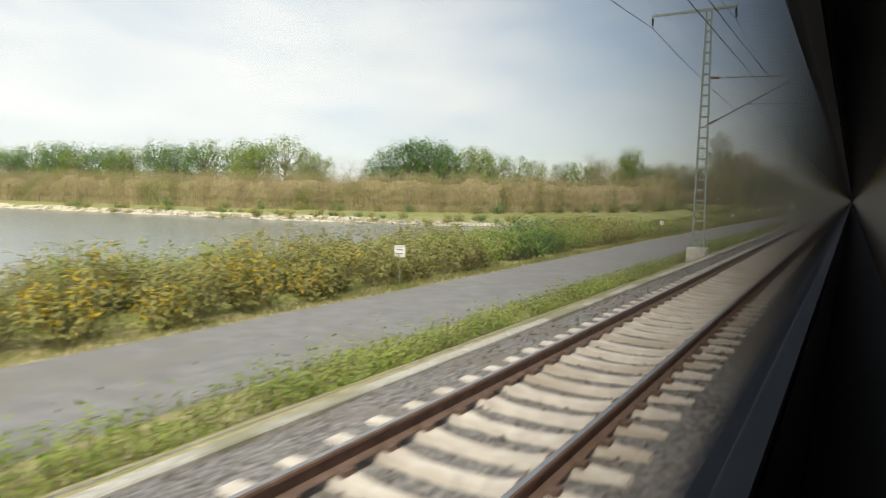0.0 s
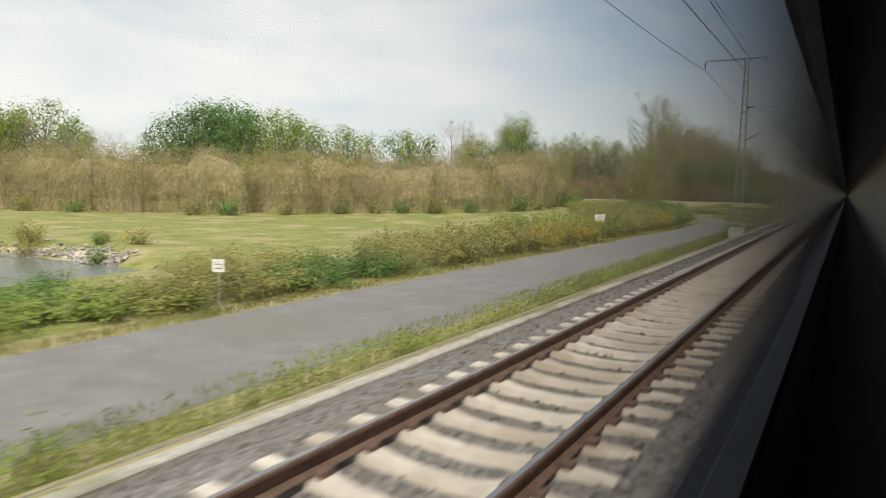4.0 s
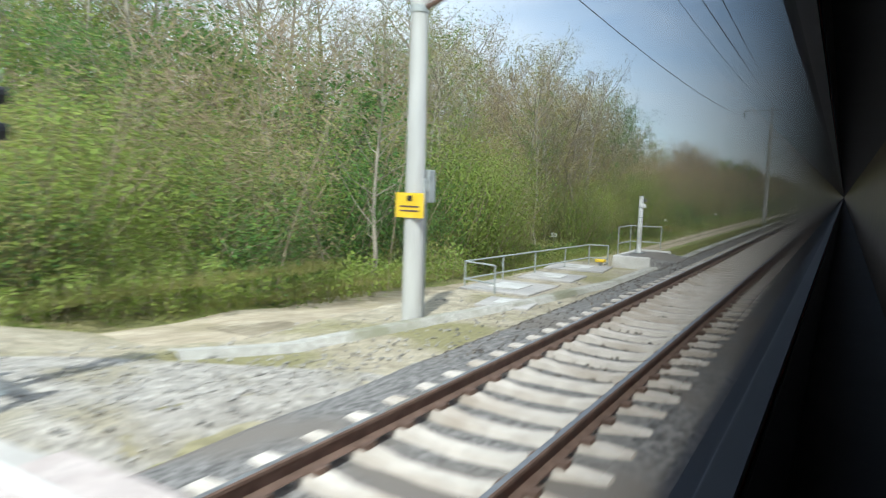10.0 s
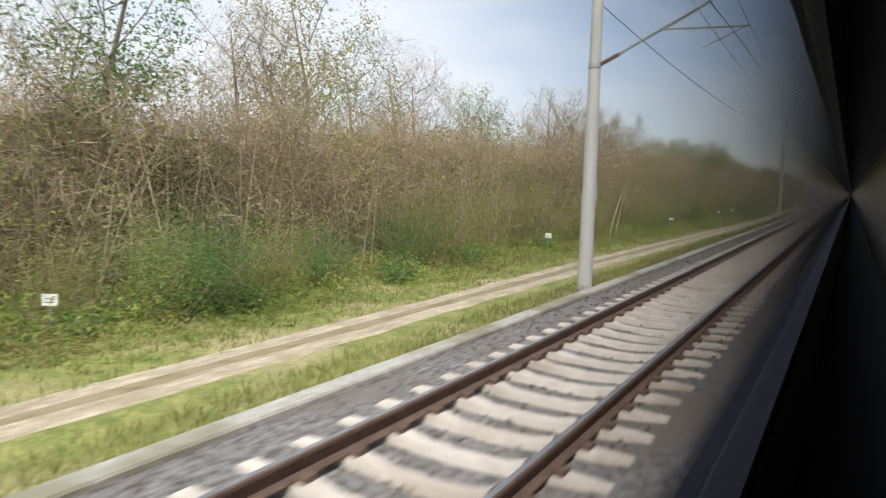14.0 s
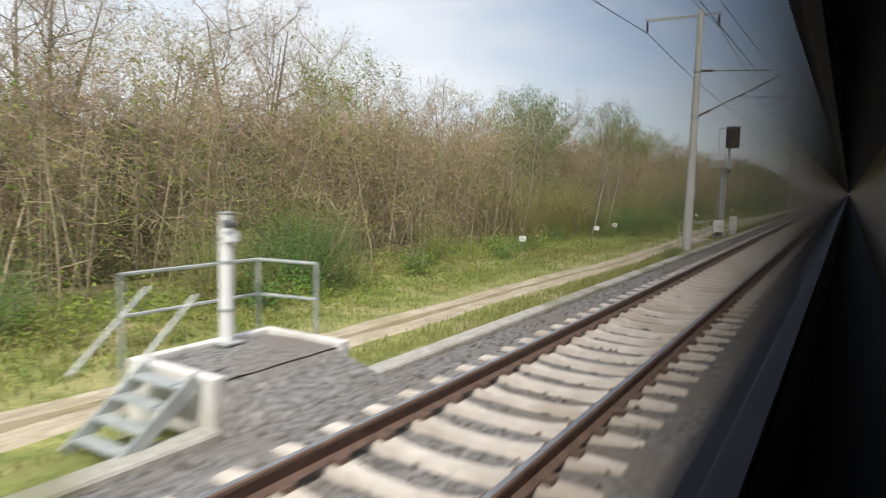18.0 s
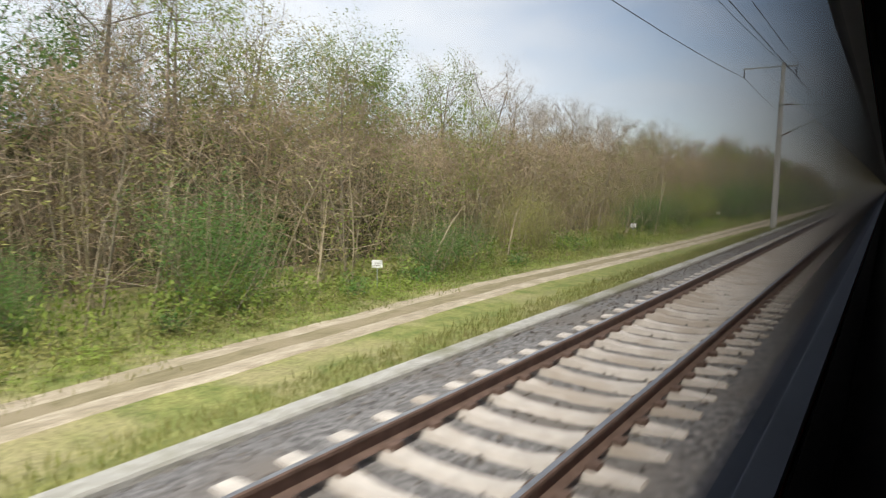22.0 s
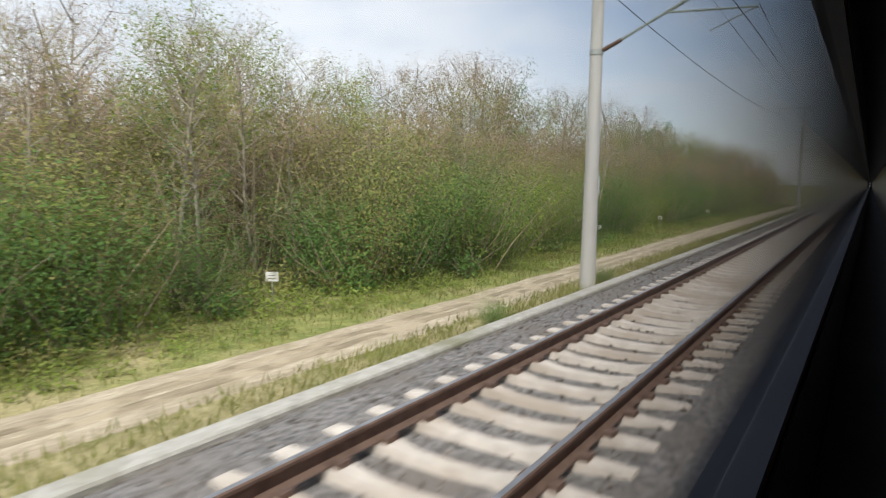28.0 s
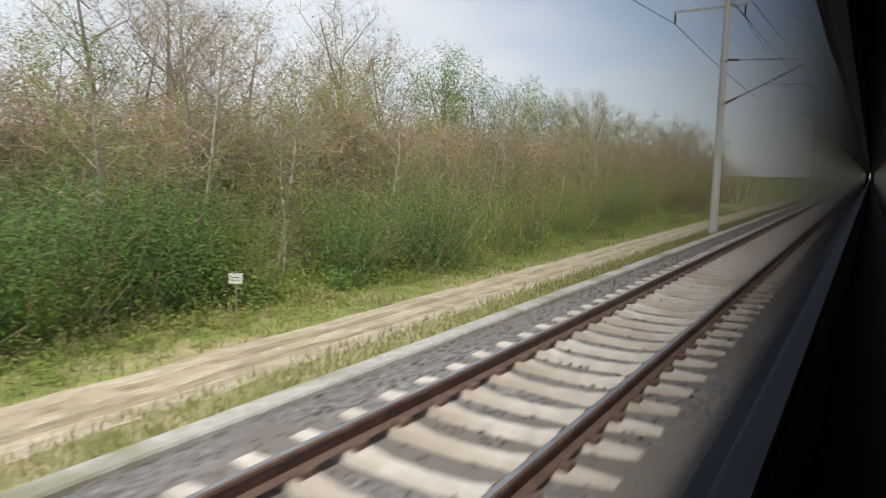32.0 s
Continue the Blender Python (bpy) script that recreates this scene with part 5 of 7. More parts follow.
# the wood beyond the crossing road, seen across the clearing: rises towards the west
WEST = [(-90, 21), (-75, 20), (-57, 19.5), (-46, 18.5), (-38, 17), (-27, 13.5), (-16, 9.5), (-10, 8.5)]
for i in range(1, 14):
    x = -14.0 - 5.25 * i
    plant(THICK[(0, 2, 4)[i % 3]], x, 265.0 - 0.17 * (-x - 14) + 2.5 * (i % 2), 1.1, -90, None, 0.8 + 0.03 * i)
for i in range(7):
    x = -22.0 - 9.5 * i
    plant(FARW[i % 3], x, 263.8 - 0.17 * (-x - 14), 0.9, -90, None, 0.7 + 0.1 * (i % 3))
for i in range(96):
    x = -11.8 - 80 * ((i + rnd.uniform(-0.4, 0.5)) / 96)
    if x > -26 and i % 2:
        continue
    back = rnd.random()
    top = lerp_table(WEST, x) * (0.55 + 0.4 * back) * rnd.uniform(0.85, 1.08)
    u = rnd.random()
    pat = rnd.choice(SLIM[5:] + DARK) if u < (0.4 if x > -17 else 0.08) else rnd.choice(SLIM[2:3] + OAK[:1]) if u < (0.6 if x > -17 else 0.28) else rnd.choice(SLIM[:2] + SLIM[3:5]) if u < 0.84 else rnd.choice(TWIGGY)
    plant(pat, x, 266.5 + 0.12 * x + 14 * back, (top + 0.8) / (12.2 if pat in SLIM else 10.2), rnd.uniform(0, 360))
for i in range(4):
    plant(rnd.choice(BUSH + LIGHT), -12 - i * 2.6, 263.5 - 0.14 * max(0, i * 3.2 - 6) + rnd.uniform(-0.5, 0.5), rnd.uniform(0.9, 1.5), rnd.uniform(0, 360))
for x, y, q in ((-11.4, 263.6, 1.3), (-12.6, 265.4, 2.1), (-13.6, 267.6, 1.6), (-10.9, 266.2, 0.9), (-15.2, 266.0, 1.7), (-12.4, 269.0, 1.6), (-15.9, 274.2, 2.0), (-17.4, 268.6, 1.9), (-13.2, 263.2, 0.9)):
    plant(rnd.choice(LIGHT + OLIVE), x, y, 0.8 * q, rnd.uniform(0, 360), None, 0.9 * q)
for i in range(9):
    y = 261 + 1.9 * i
    plant(UNDER[(i + 1) % 2], lerp_table(TRACK_L, y) - 0.6, y, 0.8, 0, None, rnd.uniform(1.0, 1.6))
for i in range(3):
    plant(DRY[i % 2], -9.2 - 0.6 * i, 261.5 + 5.0 * i, 1.0, 0)
for x, y, s in ((-15.4, 214.5, 0.9), (-18.5, 219.0, 0.9), (-22.0, 222.4, 0.8), (-12.2, 210.5, 0.5), (-24.5, 224.6, 1.0), (-11.0, 212.0, 0.35)):
    plant(BROOM[2 if s > 0.5 else 0], x, y, s, rnd.uniform(0, 360))
plant(GORSE[0], -12.9, 215.5, 0.75, 10)
plant(GORSE[1], -10.4, 209.0, 0.4, 60)
# overgrown corner between the path's end and the meadow
for i in range(9):
    y = 224 + 2.2 * i
    plant(rnd.choice(CONE), lerp_table(PATH_NEAR, y) + rnd.uniform(0.5, 1.6), y, rnd.uniform(0.9, 1.5), rnd.uniform(0, 360))
for x, y, s in ((-31.5, 234.0, 1.9), (-33.5, 238.0, 2.1), (-36.0, 240.5, 1.9), (-29.5, 231.0, 1.5)):
    plant(rnd.choice(CONE), x + 1.0, y, s, rnd.uniform(0, 360))
# fuller crowns in the wood beyond the road
for x, y, top, kind in ((-74.5, 265, 23.5, "f"), (-73.5, 266.5, 22, "f"), (-76, 267, 21, "f"), (-70, 268, 15, "g"), (-63, 267, 14, "f"), (-52, 266.5, 12.5, "f"), (-48, 268, 15.5, "g"), (-46.5, 267, 14, "f"), (-41, 266, 10, "f"), (-33, 266, 9, "f"), (-27, 266, 10, "f"), (-24, 267, 9.5, "g"), (-20, 266.5, 8.5, "g"), (-17, 268, 8, "g")):
    plant(OAK[0] if x < -73 else rnd.choice(OAK if kind == "f" else DARK), x, y, (top + 0.8) / 10.2, rnd.uniform(0, 360))
for i in range(24):
    x = -13 - 2.6 * i
    if x > -17:
        plant(rnd.choice(LIGHT + LIGHT + BUSH), x, 262.6 - 0.16 * (-x - 14) + rnd.uniform(-0.4, 0.4), rnd.uniform(0.9, 1.9), rnd.uniform(0, 360))
# shrubs along the path
for i in range(38):
    y = -36 + 6.0 * i
    if y > 188:
        break
    s = lerp_table([(-40, 1.0), (50, 1.0), (60, 0.95), (64, 0.5), (112, 0.48), (130, 0.75), (150, 1.05), (190, 1.15)], y)
    yellow = rnd.random() < lerp_table([(-40, 0.5), (12, 0.5), (18, 0.0), (50, 0.1), (56, 0.6), (64, 0.1), (130, 0.3), (150, 0.3), (185, 0.3)], y)
    plant(HEDGE[3 if yellow else rnd.choice((0, 0, 1, 2))], lerp_table(PATH_FAR, y + (3 if y < 176 else 8)) - 0.7, y, 1.3, rnd.uniform(-2, 2), None, 1.28 * s * rnd.uniform(0.9, 1.1))
    if s > 0.9:
        plant(HEDGE[rnd.choice((0, 1, 2))], lerp_table(PATH_FAR, y + 3) - 4.2, y, 1.3, rnd.uniform(-2, 2), None, 1.28 * s * rnd.uniform(0.75, 0.95))
    elif y % 12 < 6:
        plant(HEDGE[rnd.choice((0, 2))], lerp_table(PATH_FAR, y + 3) - 5.0 - rnd.uniform(0, 1.5), y, 1.3, rnd.uniform(-2, 2), None, 1.28 * s * 0.8)
plant(GORSE[0], -14.3, 71.5, 1.25, 20)
plant(GORSE[0], -14.4, 188.6, 1.35, 20)
plant(GORSE[1], -15.0, 190.2, 1.3, 80)
plant(GORSE[1], -14.2, 18.5, 1.2, 70)
for i in range(26):
    y = 66 + i * 2.2
    plant(rnd.choice(BROOM), lerp_table(PATH_FAR, y) - rnd.uniform(1.3, 7.0), y, rnd.uniform(0.4, 0.8), rnd.uniform(0, 360))
for i in range(8):
    y = 190 + 5.0 * i
    turn = math.degrees(math.atan2(lerp_table(PATH_FAR, y) - lerp_table(PATH_FAR, y + 7), 7.0))
    for row in range(3):
        plant(HEDGE[rnd.choice((0, 0, 1, 2))], lerp_table(PATH_FAR, y) - 0.8 - 4.0 * row, y, 1.3, turn, None, rnd.uniform(1.2, 1.5) if y < 198 else rnd.uniform(0.8, 1.1))
for i in range(22):
    plant(DRY[i % 2], lerp_table(PATH_FAR, -30 + 10 * i) - 0.05, -30 + 10.0 * i, 1.0, 0)
# weeds between path and ballast
for i in range(58):
    y = -34 + 4.0 * i
    near_mast = min(abs(y + 2 - m) for m in (-22, 35.6, 93.5, 153.6)) < 3.2
    if not near_mast and (y < 150 or rnd.random() < (0.6 if y < 164 else 0)):
        s = lerp_table([(-40, 1.0), (70, 0.85), (78, 1.2), (90, 1.15), (100, 0.85), (200, 0.9)], y)
        plant(WEEDS[i % 3], -4.5 - rnd.uniform(0, 0.4), y, 1.3 * s * rnd.uniform(0.75, 1.15), 0, ground_z(-5.2, y))
        if y < 66 and i % 3 and min(abs(y + 3.3 - m) for m in (-22, 35.6)) > 3.4:
            plant(WEEDS[(i + 1) % 3], -4.6, y + 1.3, 1.35 * rnd.uniform(0.8, 1.2), 0, ground_z(-5.2, y))
    plant(GRASS[i % 3], -5.6, y - 3, 1.0, 0) if i % 2 == 0 else None
for y in (155.6, 160.2, 164.8):
    plant(WEEDS[int(y) % 3], -4.5, y, rnd.uniform(1.0, 1.3), 0, ground_z(-5.1, y))
# grass beside the dirt track
for i in range(32):
    y = 296.0 + 20 * i
    for j in (0, 1):
        plant(GRASS[(i + j) % 3], -8.2 - 0.9 * j, y + 9 * j, 1.9, 0)
    plant(GRASS[(i + 1) % 3], lerp_table(TRACK_L, y) + 0.1, y, 2.2, 0)
    plant(GRASS[(i + 2) % 3], lerp_table(TRACK_L, y) - 2.6, y + 7, 2.2, 0)
    for j in range(4):
        plant(GRASS[(i + j) % 3], -2.86, y + 5 * j, 0.5, 0)
for i in range(150):
    y, x = rnd.uniform(188, 250), -3.4 - 17 * rnd.random() ** 1.3
    if x - 0.8 > lerp_table(PATH_NEAR, y) and x < -3.5:
        plant(TUFT[i % 3], x, y, rnd.uniform(0.7, 1.4), rnd.uniform(0, 360), None, rnd.uniform(0.5, 1.3))
for x, y, s in ((-4.5, 230.2, 0.48), (-3.6, 545.3, 0.22), (-3.7, 492.0, 0.25), (-6.5, 170.5, 0.42), (-6.9, 175.3, 0.38), (-7.2, 179.6, 0.34), (-3.2, 724.5, 0.2), (-3.4, 772.5, 0.2), (-3.3, 731.0, 0.22)):
    plant(rnd.choice(BUSH), x, y, s, rnd.uniform(0, 360))
# shrubs along the lake's far shore
for i in range(70):
    x = -50 - 150 * (i + rnd.random()) / 70
    if noise.noise(Vector((x * 0.09, 4, 0))) > -0.12:
        plant(rnd.choice(BROOM + BROOM + GORSE[:1]), x, shore_y(x) + rnd.uniform(-2.6, 3.5), rnd.uniform(0.7, 1.5), rnd.uniform(0, 360))
for i in range(46):
    y = 161 + 44 * rnd.random()
    x = -3.7 - (lerp_table([(160, 2.6), (186, 3.8), (206, 7.0)], y)) * rnd.random()
    plant(TUFT[i % 3], x, y, rnd.uniform(0.35, 0.9), rnd.uniform(0, 360), None, rnd.uniform(0.5, 1.0))
for i in range(40):
    y, x = 243.5 + 8.5 * rnd.random(), -4.2 - 6 * rnd.random()
    plant(TUFT[i % 3], x, y, rnd.uniform(0.25, 0.6), rnd.uniform(0, 360), None, rnd.uniform(0.5, 1.1))
# far wood round the meadow and behind the lake
EDGE = [(-420, 125), (-300, 132), (-200, 141), (-161, 150), (-135, 161), (-110, 173), (-88, 186), (-75, 197), (-62, 205), (-52, 212), (-46, 222), (-47, 236), (-52, 250)]
for (xa, ya), (xb, yb) in zip(EDGE, EDGE[1:]):
    L = math.hypot(xb - xa, yb - ya)
    n = max(1, round(L / (11 if xa > -200 else 15)))
    ang = math.degrees(math.atan2(yb - ya, xb - xa)) - 90
    for k in range(n):
        f = k / n
        s = rnd.uniform(1.65, 1.95) * (1.1 if xa < -100 else 1.0)
        plant(rnd.choice(FARW), xa + (xb - xa) * f, ya + (yb - ya) * f, s, ang)
for i in range(11):
    plant(FART[1 + 2 * (i % 2)], -152 + (i - 5) * 4.4, 231 + rnd.uniform(-5, 5), (2.75 - 0.05 * (i - 5) ** 2) * rnd.uniform(0.92, 1.0), rnd.uniform(0, 360))
for x, y, s in ((-122, 229, 2.1), (-114, 227, 1.85), (-106, 230, 1.7), (-98, 228, 1.6), (-88, 232, 1.5), (-81, 228, 1.6), (-68, 234, 1.35), (-61, 238, 1.4), (-128, 233, 2.25)):
    plant(rnd.choice(FART), x, y, s, rnd.uniform(0, 360))
for x, y, s in ((-48, 279, 1.75), (-40, 283, 1.7), (-34, 276, 1.4), (-28, 281, 1.35), (-22, 277, 1.15), (-17, 280, 1.0), (-57, 276, 1.8), (-64, 280, 1.8)):
    plant(rnd.choice(FART), x, y, s * rnd.uniform(0.9, 1.0), rnd.uniform(0, 360), None, s)
for i in range(30):
    plant(rnd.choice(FART), -190 - i * 8.5, 218 - i * 0.8 + rnd.uniform(-8, 8), rnd.uniform(2.4, 3.1) * (0.75 if i < 3 else 1), rnd.uniform(0, 360))
for i in range(7):
    plant(rnd.choice(BARE + FART[:1]), -162 - i * 6, 203, rnd.uniform(1.4, 1.7), rnd.uniform(0, 360))
plant(FART[0], -72, 263.5, 1.4, 40, None, 2.2)
for i in range(44):
    plant(rnd.choice(SLIM + TWIGGY + TWIGGY), -50 - rnd.uniform(0, 95), 232 + rnd.uniform(-10, 60), rnd.uniform(1.0, 1.45), rnd.uniform(0, 360))
for i in range(22):
    f = (i + rnd.random()) / 22 * (len(EDGE) - 3) + 2
    (xa, ya), (xb, yb) = EDGE[int(f)], EDGE[min(int(f) + 1, len(EDGE) - 1)]
    plant(BROOM[2 - i % 2], xa + (xb - xa) * (f % 1) + 0.8, ya + (yb - ya) * (f % 1) - 1.2, rnd.uniform(1.5, 2.6), rnd.uniform(0, 360))
for x, y, s in ((-91, 188, 2.2), (-80, 192, 2.3), (-74, 194, 1.6), (-60, 203, 1.7), (-52, 209, 2.0), (-110, 184, 1.8), (-128, 184, 2.2), (-45, 220, 1.8)):
    plant(rnd.choice(CONE), x, y, s, rnd.uniform(0, 360))


# ---- the body of the woods: a lumpy mass of twigs behind the first stems ----
def wood_mass(name, line, height, depth, label, cell=0.75, base=-1.0, twigs=200, fluff=1.0, mats=(M_SHADEMASS, M_TWIG)):
    """Follows line (x, y); the mass lies to the left of its direction, with an uneven front and top."""
    pts = []
    for (xa, ya), (xb, yb) in zip(line, line[1:]):
        n = max(1, int(math.hypot(xb - xa, yb - ya) / cell))
        for k in range(n):
            pts.append((xa + (xb - xa) * k / n, ya + (yb - ya) * k / n, xb - xa, yb - ya))
    prof = [(0.0, 0.0), (0.05, 0.14), (0.1, 0.28), (0.1, 0.42), (0.15, 0.56), (0.2, 0.7), (0.3, 0.84), (0.45, 0.95), (0.6, 1.0), (0.8, 0.97), (1.0, 0.8), (1.0, 0.0)]
    verts, faces = [], []
    for j, (x, y, dx, dy) in enumerate(pts):
        L = math.hypot(dx, dy)
        taper = min(1.0, j * cell / 12, (len(pts) - 1 - j) * cell / 12) ** 0.7
        nx, ny = -dy / L, dx / L
        top = (height if isinstance(height, float) else lerp_table(height, y)) * (1 + 0.35 * noise.noise(Vector((x * 0.09, y * 0.09, 5))) + 0.22 * noise.noise(Vector((x * 0.4, y * 0.4, 9))))
        for u, w in prof:
            px, py, pz = x + nx * depth * u, y + ny * depth * u, base + (top - base) * w * taper
            d = 0.3 * noise.noise(Vector((px * 0.8, py * 0.8, pz * 0.7))) + 0.15 * noise.noise(Vector((px * 2.1, py * 2.1, pz * 1.6)))
            e = 0.2 * noise.noise(Vector((px * 1.3 + 40, py * 1.3, pz * 1.3)))
            verts.append((px + nx * d, py + ny * d, pz + (e if w > 0 else 0)))
    m = len(prof)
    for j in range(len(pts) - 1):
        for i in range(m - 1):
            k = j * m + i
            faces.append((k, k + m, k + m + 1, k + 1))
    faces += [tuple(range(m)), tuple((len(pts) - 1) * m + i for i in reversed(range(m)))]
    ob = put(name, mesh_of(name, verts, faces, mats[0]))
    tagged(ob, label, "woodland", kind="stuff")
    # loose twigs and buds standing out of it, thickest at the top
    r = np.random.default_rng(len(pts))
    n = int(twigs * cell * len(pts))
    j = r.integers(0, len(pts), n)
    i = np.minimum(9, (11 * r.random(n) ** 0.75).astype(int) + 1)
    base_v = np.array(verts, dtype=float)[j * m + i]
    c = base_v + r.normal(0, 1, (n, 3)) * np.array((0.45, 0.45, 0.35)) * fluff + np.array((0, 0, 0.2)) * fluff
    c[:, 2] += np.where((i >= 6) & (i <= 9), r.exponential(0.28, n), 0) * fluff
    u = r.normal(0, 1, (n, 3)) * np.array((0.55, 0.55, 0.8)) + np.array((0, 0, 0.7))
    u /= np.linalg.norm(u, axis=1)[:, None]
    w = np.cross(u, r.normal(0, 1, (n, 3)))
    w /= np.linalg.norm(w, axis=1)[:, None] + 1e-9
    L = r.uniform(0.25, 0.7, (n, 1)) * fluff
    t = np.stack([c - u * L, c + u * L * 0.1 + w * 0.026 * fluff, c + u * L], 1).reshape(-1, 3)
    ob = put(name + "_twigs", mesh_of(name + "_twigs", t, np.arange(3 * n).reshape(-1, 3), mats[1]))
    return tagged(ob, "fine brown twigs of the dense young wood", "woodland", kind="stuff")


BODY_TOP = [(262, 5.0), (345, 5.0), (420, 5.4), (500, 5.6), (560, 5.6), (575, 5.2), (650, 4.8), (700, 4.8), (800, 5.0), (818, 4.2), (1000, 4.4)]
wood_mass("wood_body", [(edge_x(q) - 11.0, q) for q in np.arange(270, 990, 6.0)], BODY_TOP, 7.0, "dense brown twig mass inside the wood, its inner shade put into the colour", 1.5, -5.0, twigs=220, fluff=1.9)
wood_mass("wood_body", [(-85, 262), (-40, 265.5), (-15.5, 268.5)], 3.4, 4.0, "dense brown twig mass inside the wood, its inner shade put into the colour", 0.9, twigs=240, fluff=1.2)
wood_mass("far_wood_body", [(x - 1, y + 5) for x, y in EDGE], 5.6, 9.0, "dense young wood beyond the meadow, sunlight put into its tan", 2.0, -4.4, twigs=170, fluff=1.7, mats=(M_SUNMASS, M_TWIG_TAN))
for pat in PATTERNS:
    drop_pattern(pat)
# ---- overhead line ----
LATTICE_Y = [-22.0, 35.0, 94.0, 153.4, 211.3]
POLE_Y = [267.4, 322.9, 377.0, 433.3, 493.3, 551.1, 611.9, 670.0, 729.9, 788.8, 845.0, 903.0, 960.0]
X_LATTICE, X_POLE = -3.85, -3.35


def insulator(parent, top, length=0.5):
    bm = bmesh.new()
    bar(bm, top, (top[0], top[1], top[2] - length), 0.025, 6)
    for k in range(5):
        z = top[2] - length * (0.2 + 0.15 * k)
        bmesh.ops.create_cone(bm, cap_ends=True, segments=10, radius1=0.07, radius2=0.03, depth=0.05, matrix=Matrix.Translation((top[0], top[1], z)))
    part("insulator", bm, M_BLACK, parent, "dark ribbed insulator")


def cantilever(mast, dx, up=0.0):
    """The swivelling bracket over the neighbouring track; dx: from the mast to the track's centre."""
    z1, z2 = 7.15 + up, 5.2 + 0.55 * up
    part("top_tube", bars([((0.1, 0, z1), (dx - 0.4, 0, z1 - 0.15))], 0.03), M_GREENSTEEL, mast)
    part("strut", bars([((0.1, 0, z2), (dx - 0.15, 0, z1 - 0.4))], 0.035), M_GREENSTEEL, mast)
    zm = (z1 + z2) / 2 - 0.2
    part("registration_tube", bars([((dx * 0.5, 0, zm), (dx + 0.3, 0, zm - 0.1))], 0.025), M_GREENSTEEL, mast)
    part("steady_arm", bars([((dx + 0.25, 0, zm - 0.1), (dx - 0.7, 0, 5.45))], 0.015, 6), M_GREENSTEEL, mast)
    part("hanger", bars([((dx * 0.52, 0, zm), (dx * 0.8, 0, z1 - 0.7))], 0.012, 6), M_GREENSTEEL, mast)
    part("rod_insulator", bars([((0.12, 0, z1), (0.62, 0, z1 - 0.02))], 0.055, 10), M_RUST, mast, "brown rod insulator")
    part("rod_insulator", bars([((0.12, 0, z2 + 0.02), (0.62, 0, z2 + 0.02 + 0.5 * (z1 - 0.4 - z2) / dx))], 0.055, 10), M_RUST, mast, "brown rod insulator")


def lattice_mast():
    """Two channel uprights with flat battens, tapering to a cross-arm, on a concrete block."""
    m = thing("lattice_mast", pose(X_LATTICE, 0, 0), "grey-green lattice steel catenary mast on a concrete block", "mast", "masts of the overhead line")
    part("foundation", boxes([(0, 0, -1.0, 0.92, 0.92, 1.2)], 0.03), M_CONCRETE, m, "pale concrete block")
    top = 11.25
    for s in (-1, 1):
        part("upright", beam((s * 0.28, 0, -0.4), (s * 0.11, 0, top), 0.16, 0.075), M_GREENSTEEL, m)
    n = 22
    for k in range(n):
        z = -0.12 + (top + 0.1) * k / n
        h = 0.28 - 0.17 * (z + 0.4) / (top + 0.4)
        for sy in (-0.082, 0.082):
            part("batten", boxes([(0, sy, z, 2 * h + 0.06, 0.012, 0.075)]), M_GREENSTEEL, m)
    part("base_plate", boxes([(0, 0, -0.385, 0.72, 0.4, 0.03)]), M_GREENSTEEL, m)
    for sx in (-1, 1):
        part("gusset", beam((sx * 0.30, 0.16, -0.37), (sx * 0.27, 0.06, 0.0), 0.03, 0.09), M_GREENSTEEL, m)
    part("cross_arm", boxes([(-0.75, 0, top, 4.0, 0.07, 0.11), (-0.75, 0.09, top, 4.0, 0.02, 0.1)]), M_GREENSTEEL, m)
    insulator(m, (-2.72, 0, top - 0.05))
    insulator(m, (1.22, 0, top - 0.05))
    cantilever(m, -X_LATTICE, 0.8)
    return m


def concrete_mast(x=X_POLE):
    """A round spun-concrete pole with a cross-arm and a bracket."""
    m = thing("concrete_mast", pose(x, 0, 0), "pale grey round concrete catenary mast", "mast", "masts of the overhead line")
    part("pole", bar(bmesh.new(), (0, 0, -0.75), (0, 0, 9.75), 0.20, 20, 0.12), M_POLE, m, smooth=True)
    part("cross_arm", boxes([(-0.75, 0, 9.5, 3.2, 0.08, 0.1)]), M_GALV, m)
    insulator(m, (-2.25, 0, 9.45))
    insulator(m, (0.75, 0, 9.45))
    for z in (5.2, 7.15):
        part("clamp", bar(bmesh.new(), (0, 0, z - 0.06), (0, 0, z + 0.06), 0.175, 14), M_GALV, m)
    cantilever(m, -x)
    part("earth_clip", boxes([(0.19, 0.03, 1.9, 0.05, 0.05, 0.5)], 0.01), M_GALV, m)
    return m


lat, pol, first = lattice_mast(), concrete_mast(), concrete_mast(-4.25)
part("switch_box", boxes([(0.02, 0.34, 2.0, 0.3, 0.22, 0.62)], 0.02), M_GALV, first, "grey switch box")
part("cable_pipe", bars([((0.05, 0.3, -0.6), (0.05, 0.3, 1.7))], 0.03), M_GALV, first)
masts = {}
for y in LATTICE_Y[1:]:
    masts[y] = copy_thing(lat, pose(X_LATTICE, y, 0))
for y in POLE_Y[2:]:
    masts[y] = copy_thing(pol, pose(X_POLE, y, 0))
lat.matrix_basis = pose(X_LATTICE, LATTICE_Y[0], 0)
pol.matrix_basis = pose(X_POLE, POLE_Y[1], 0)
first.matrix_basis = pose(-4.25, POLE_Y[0], 0)


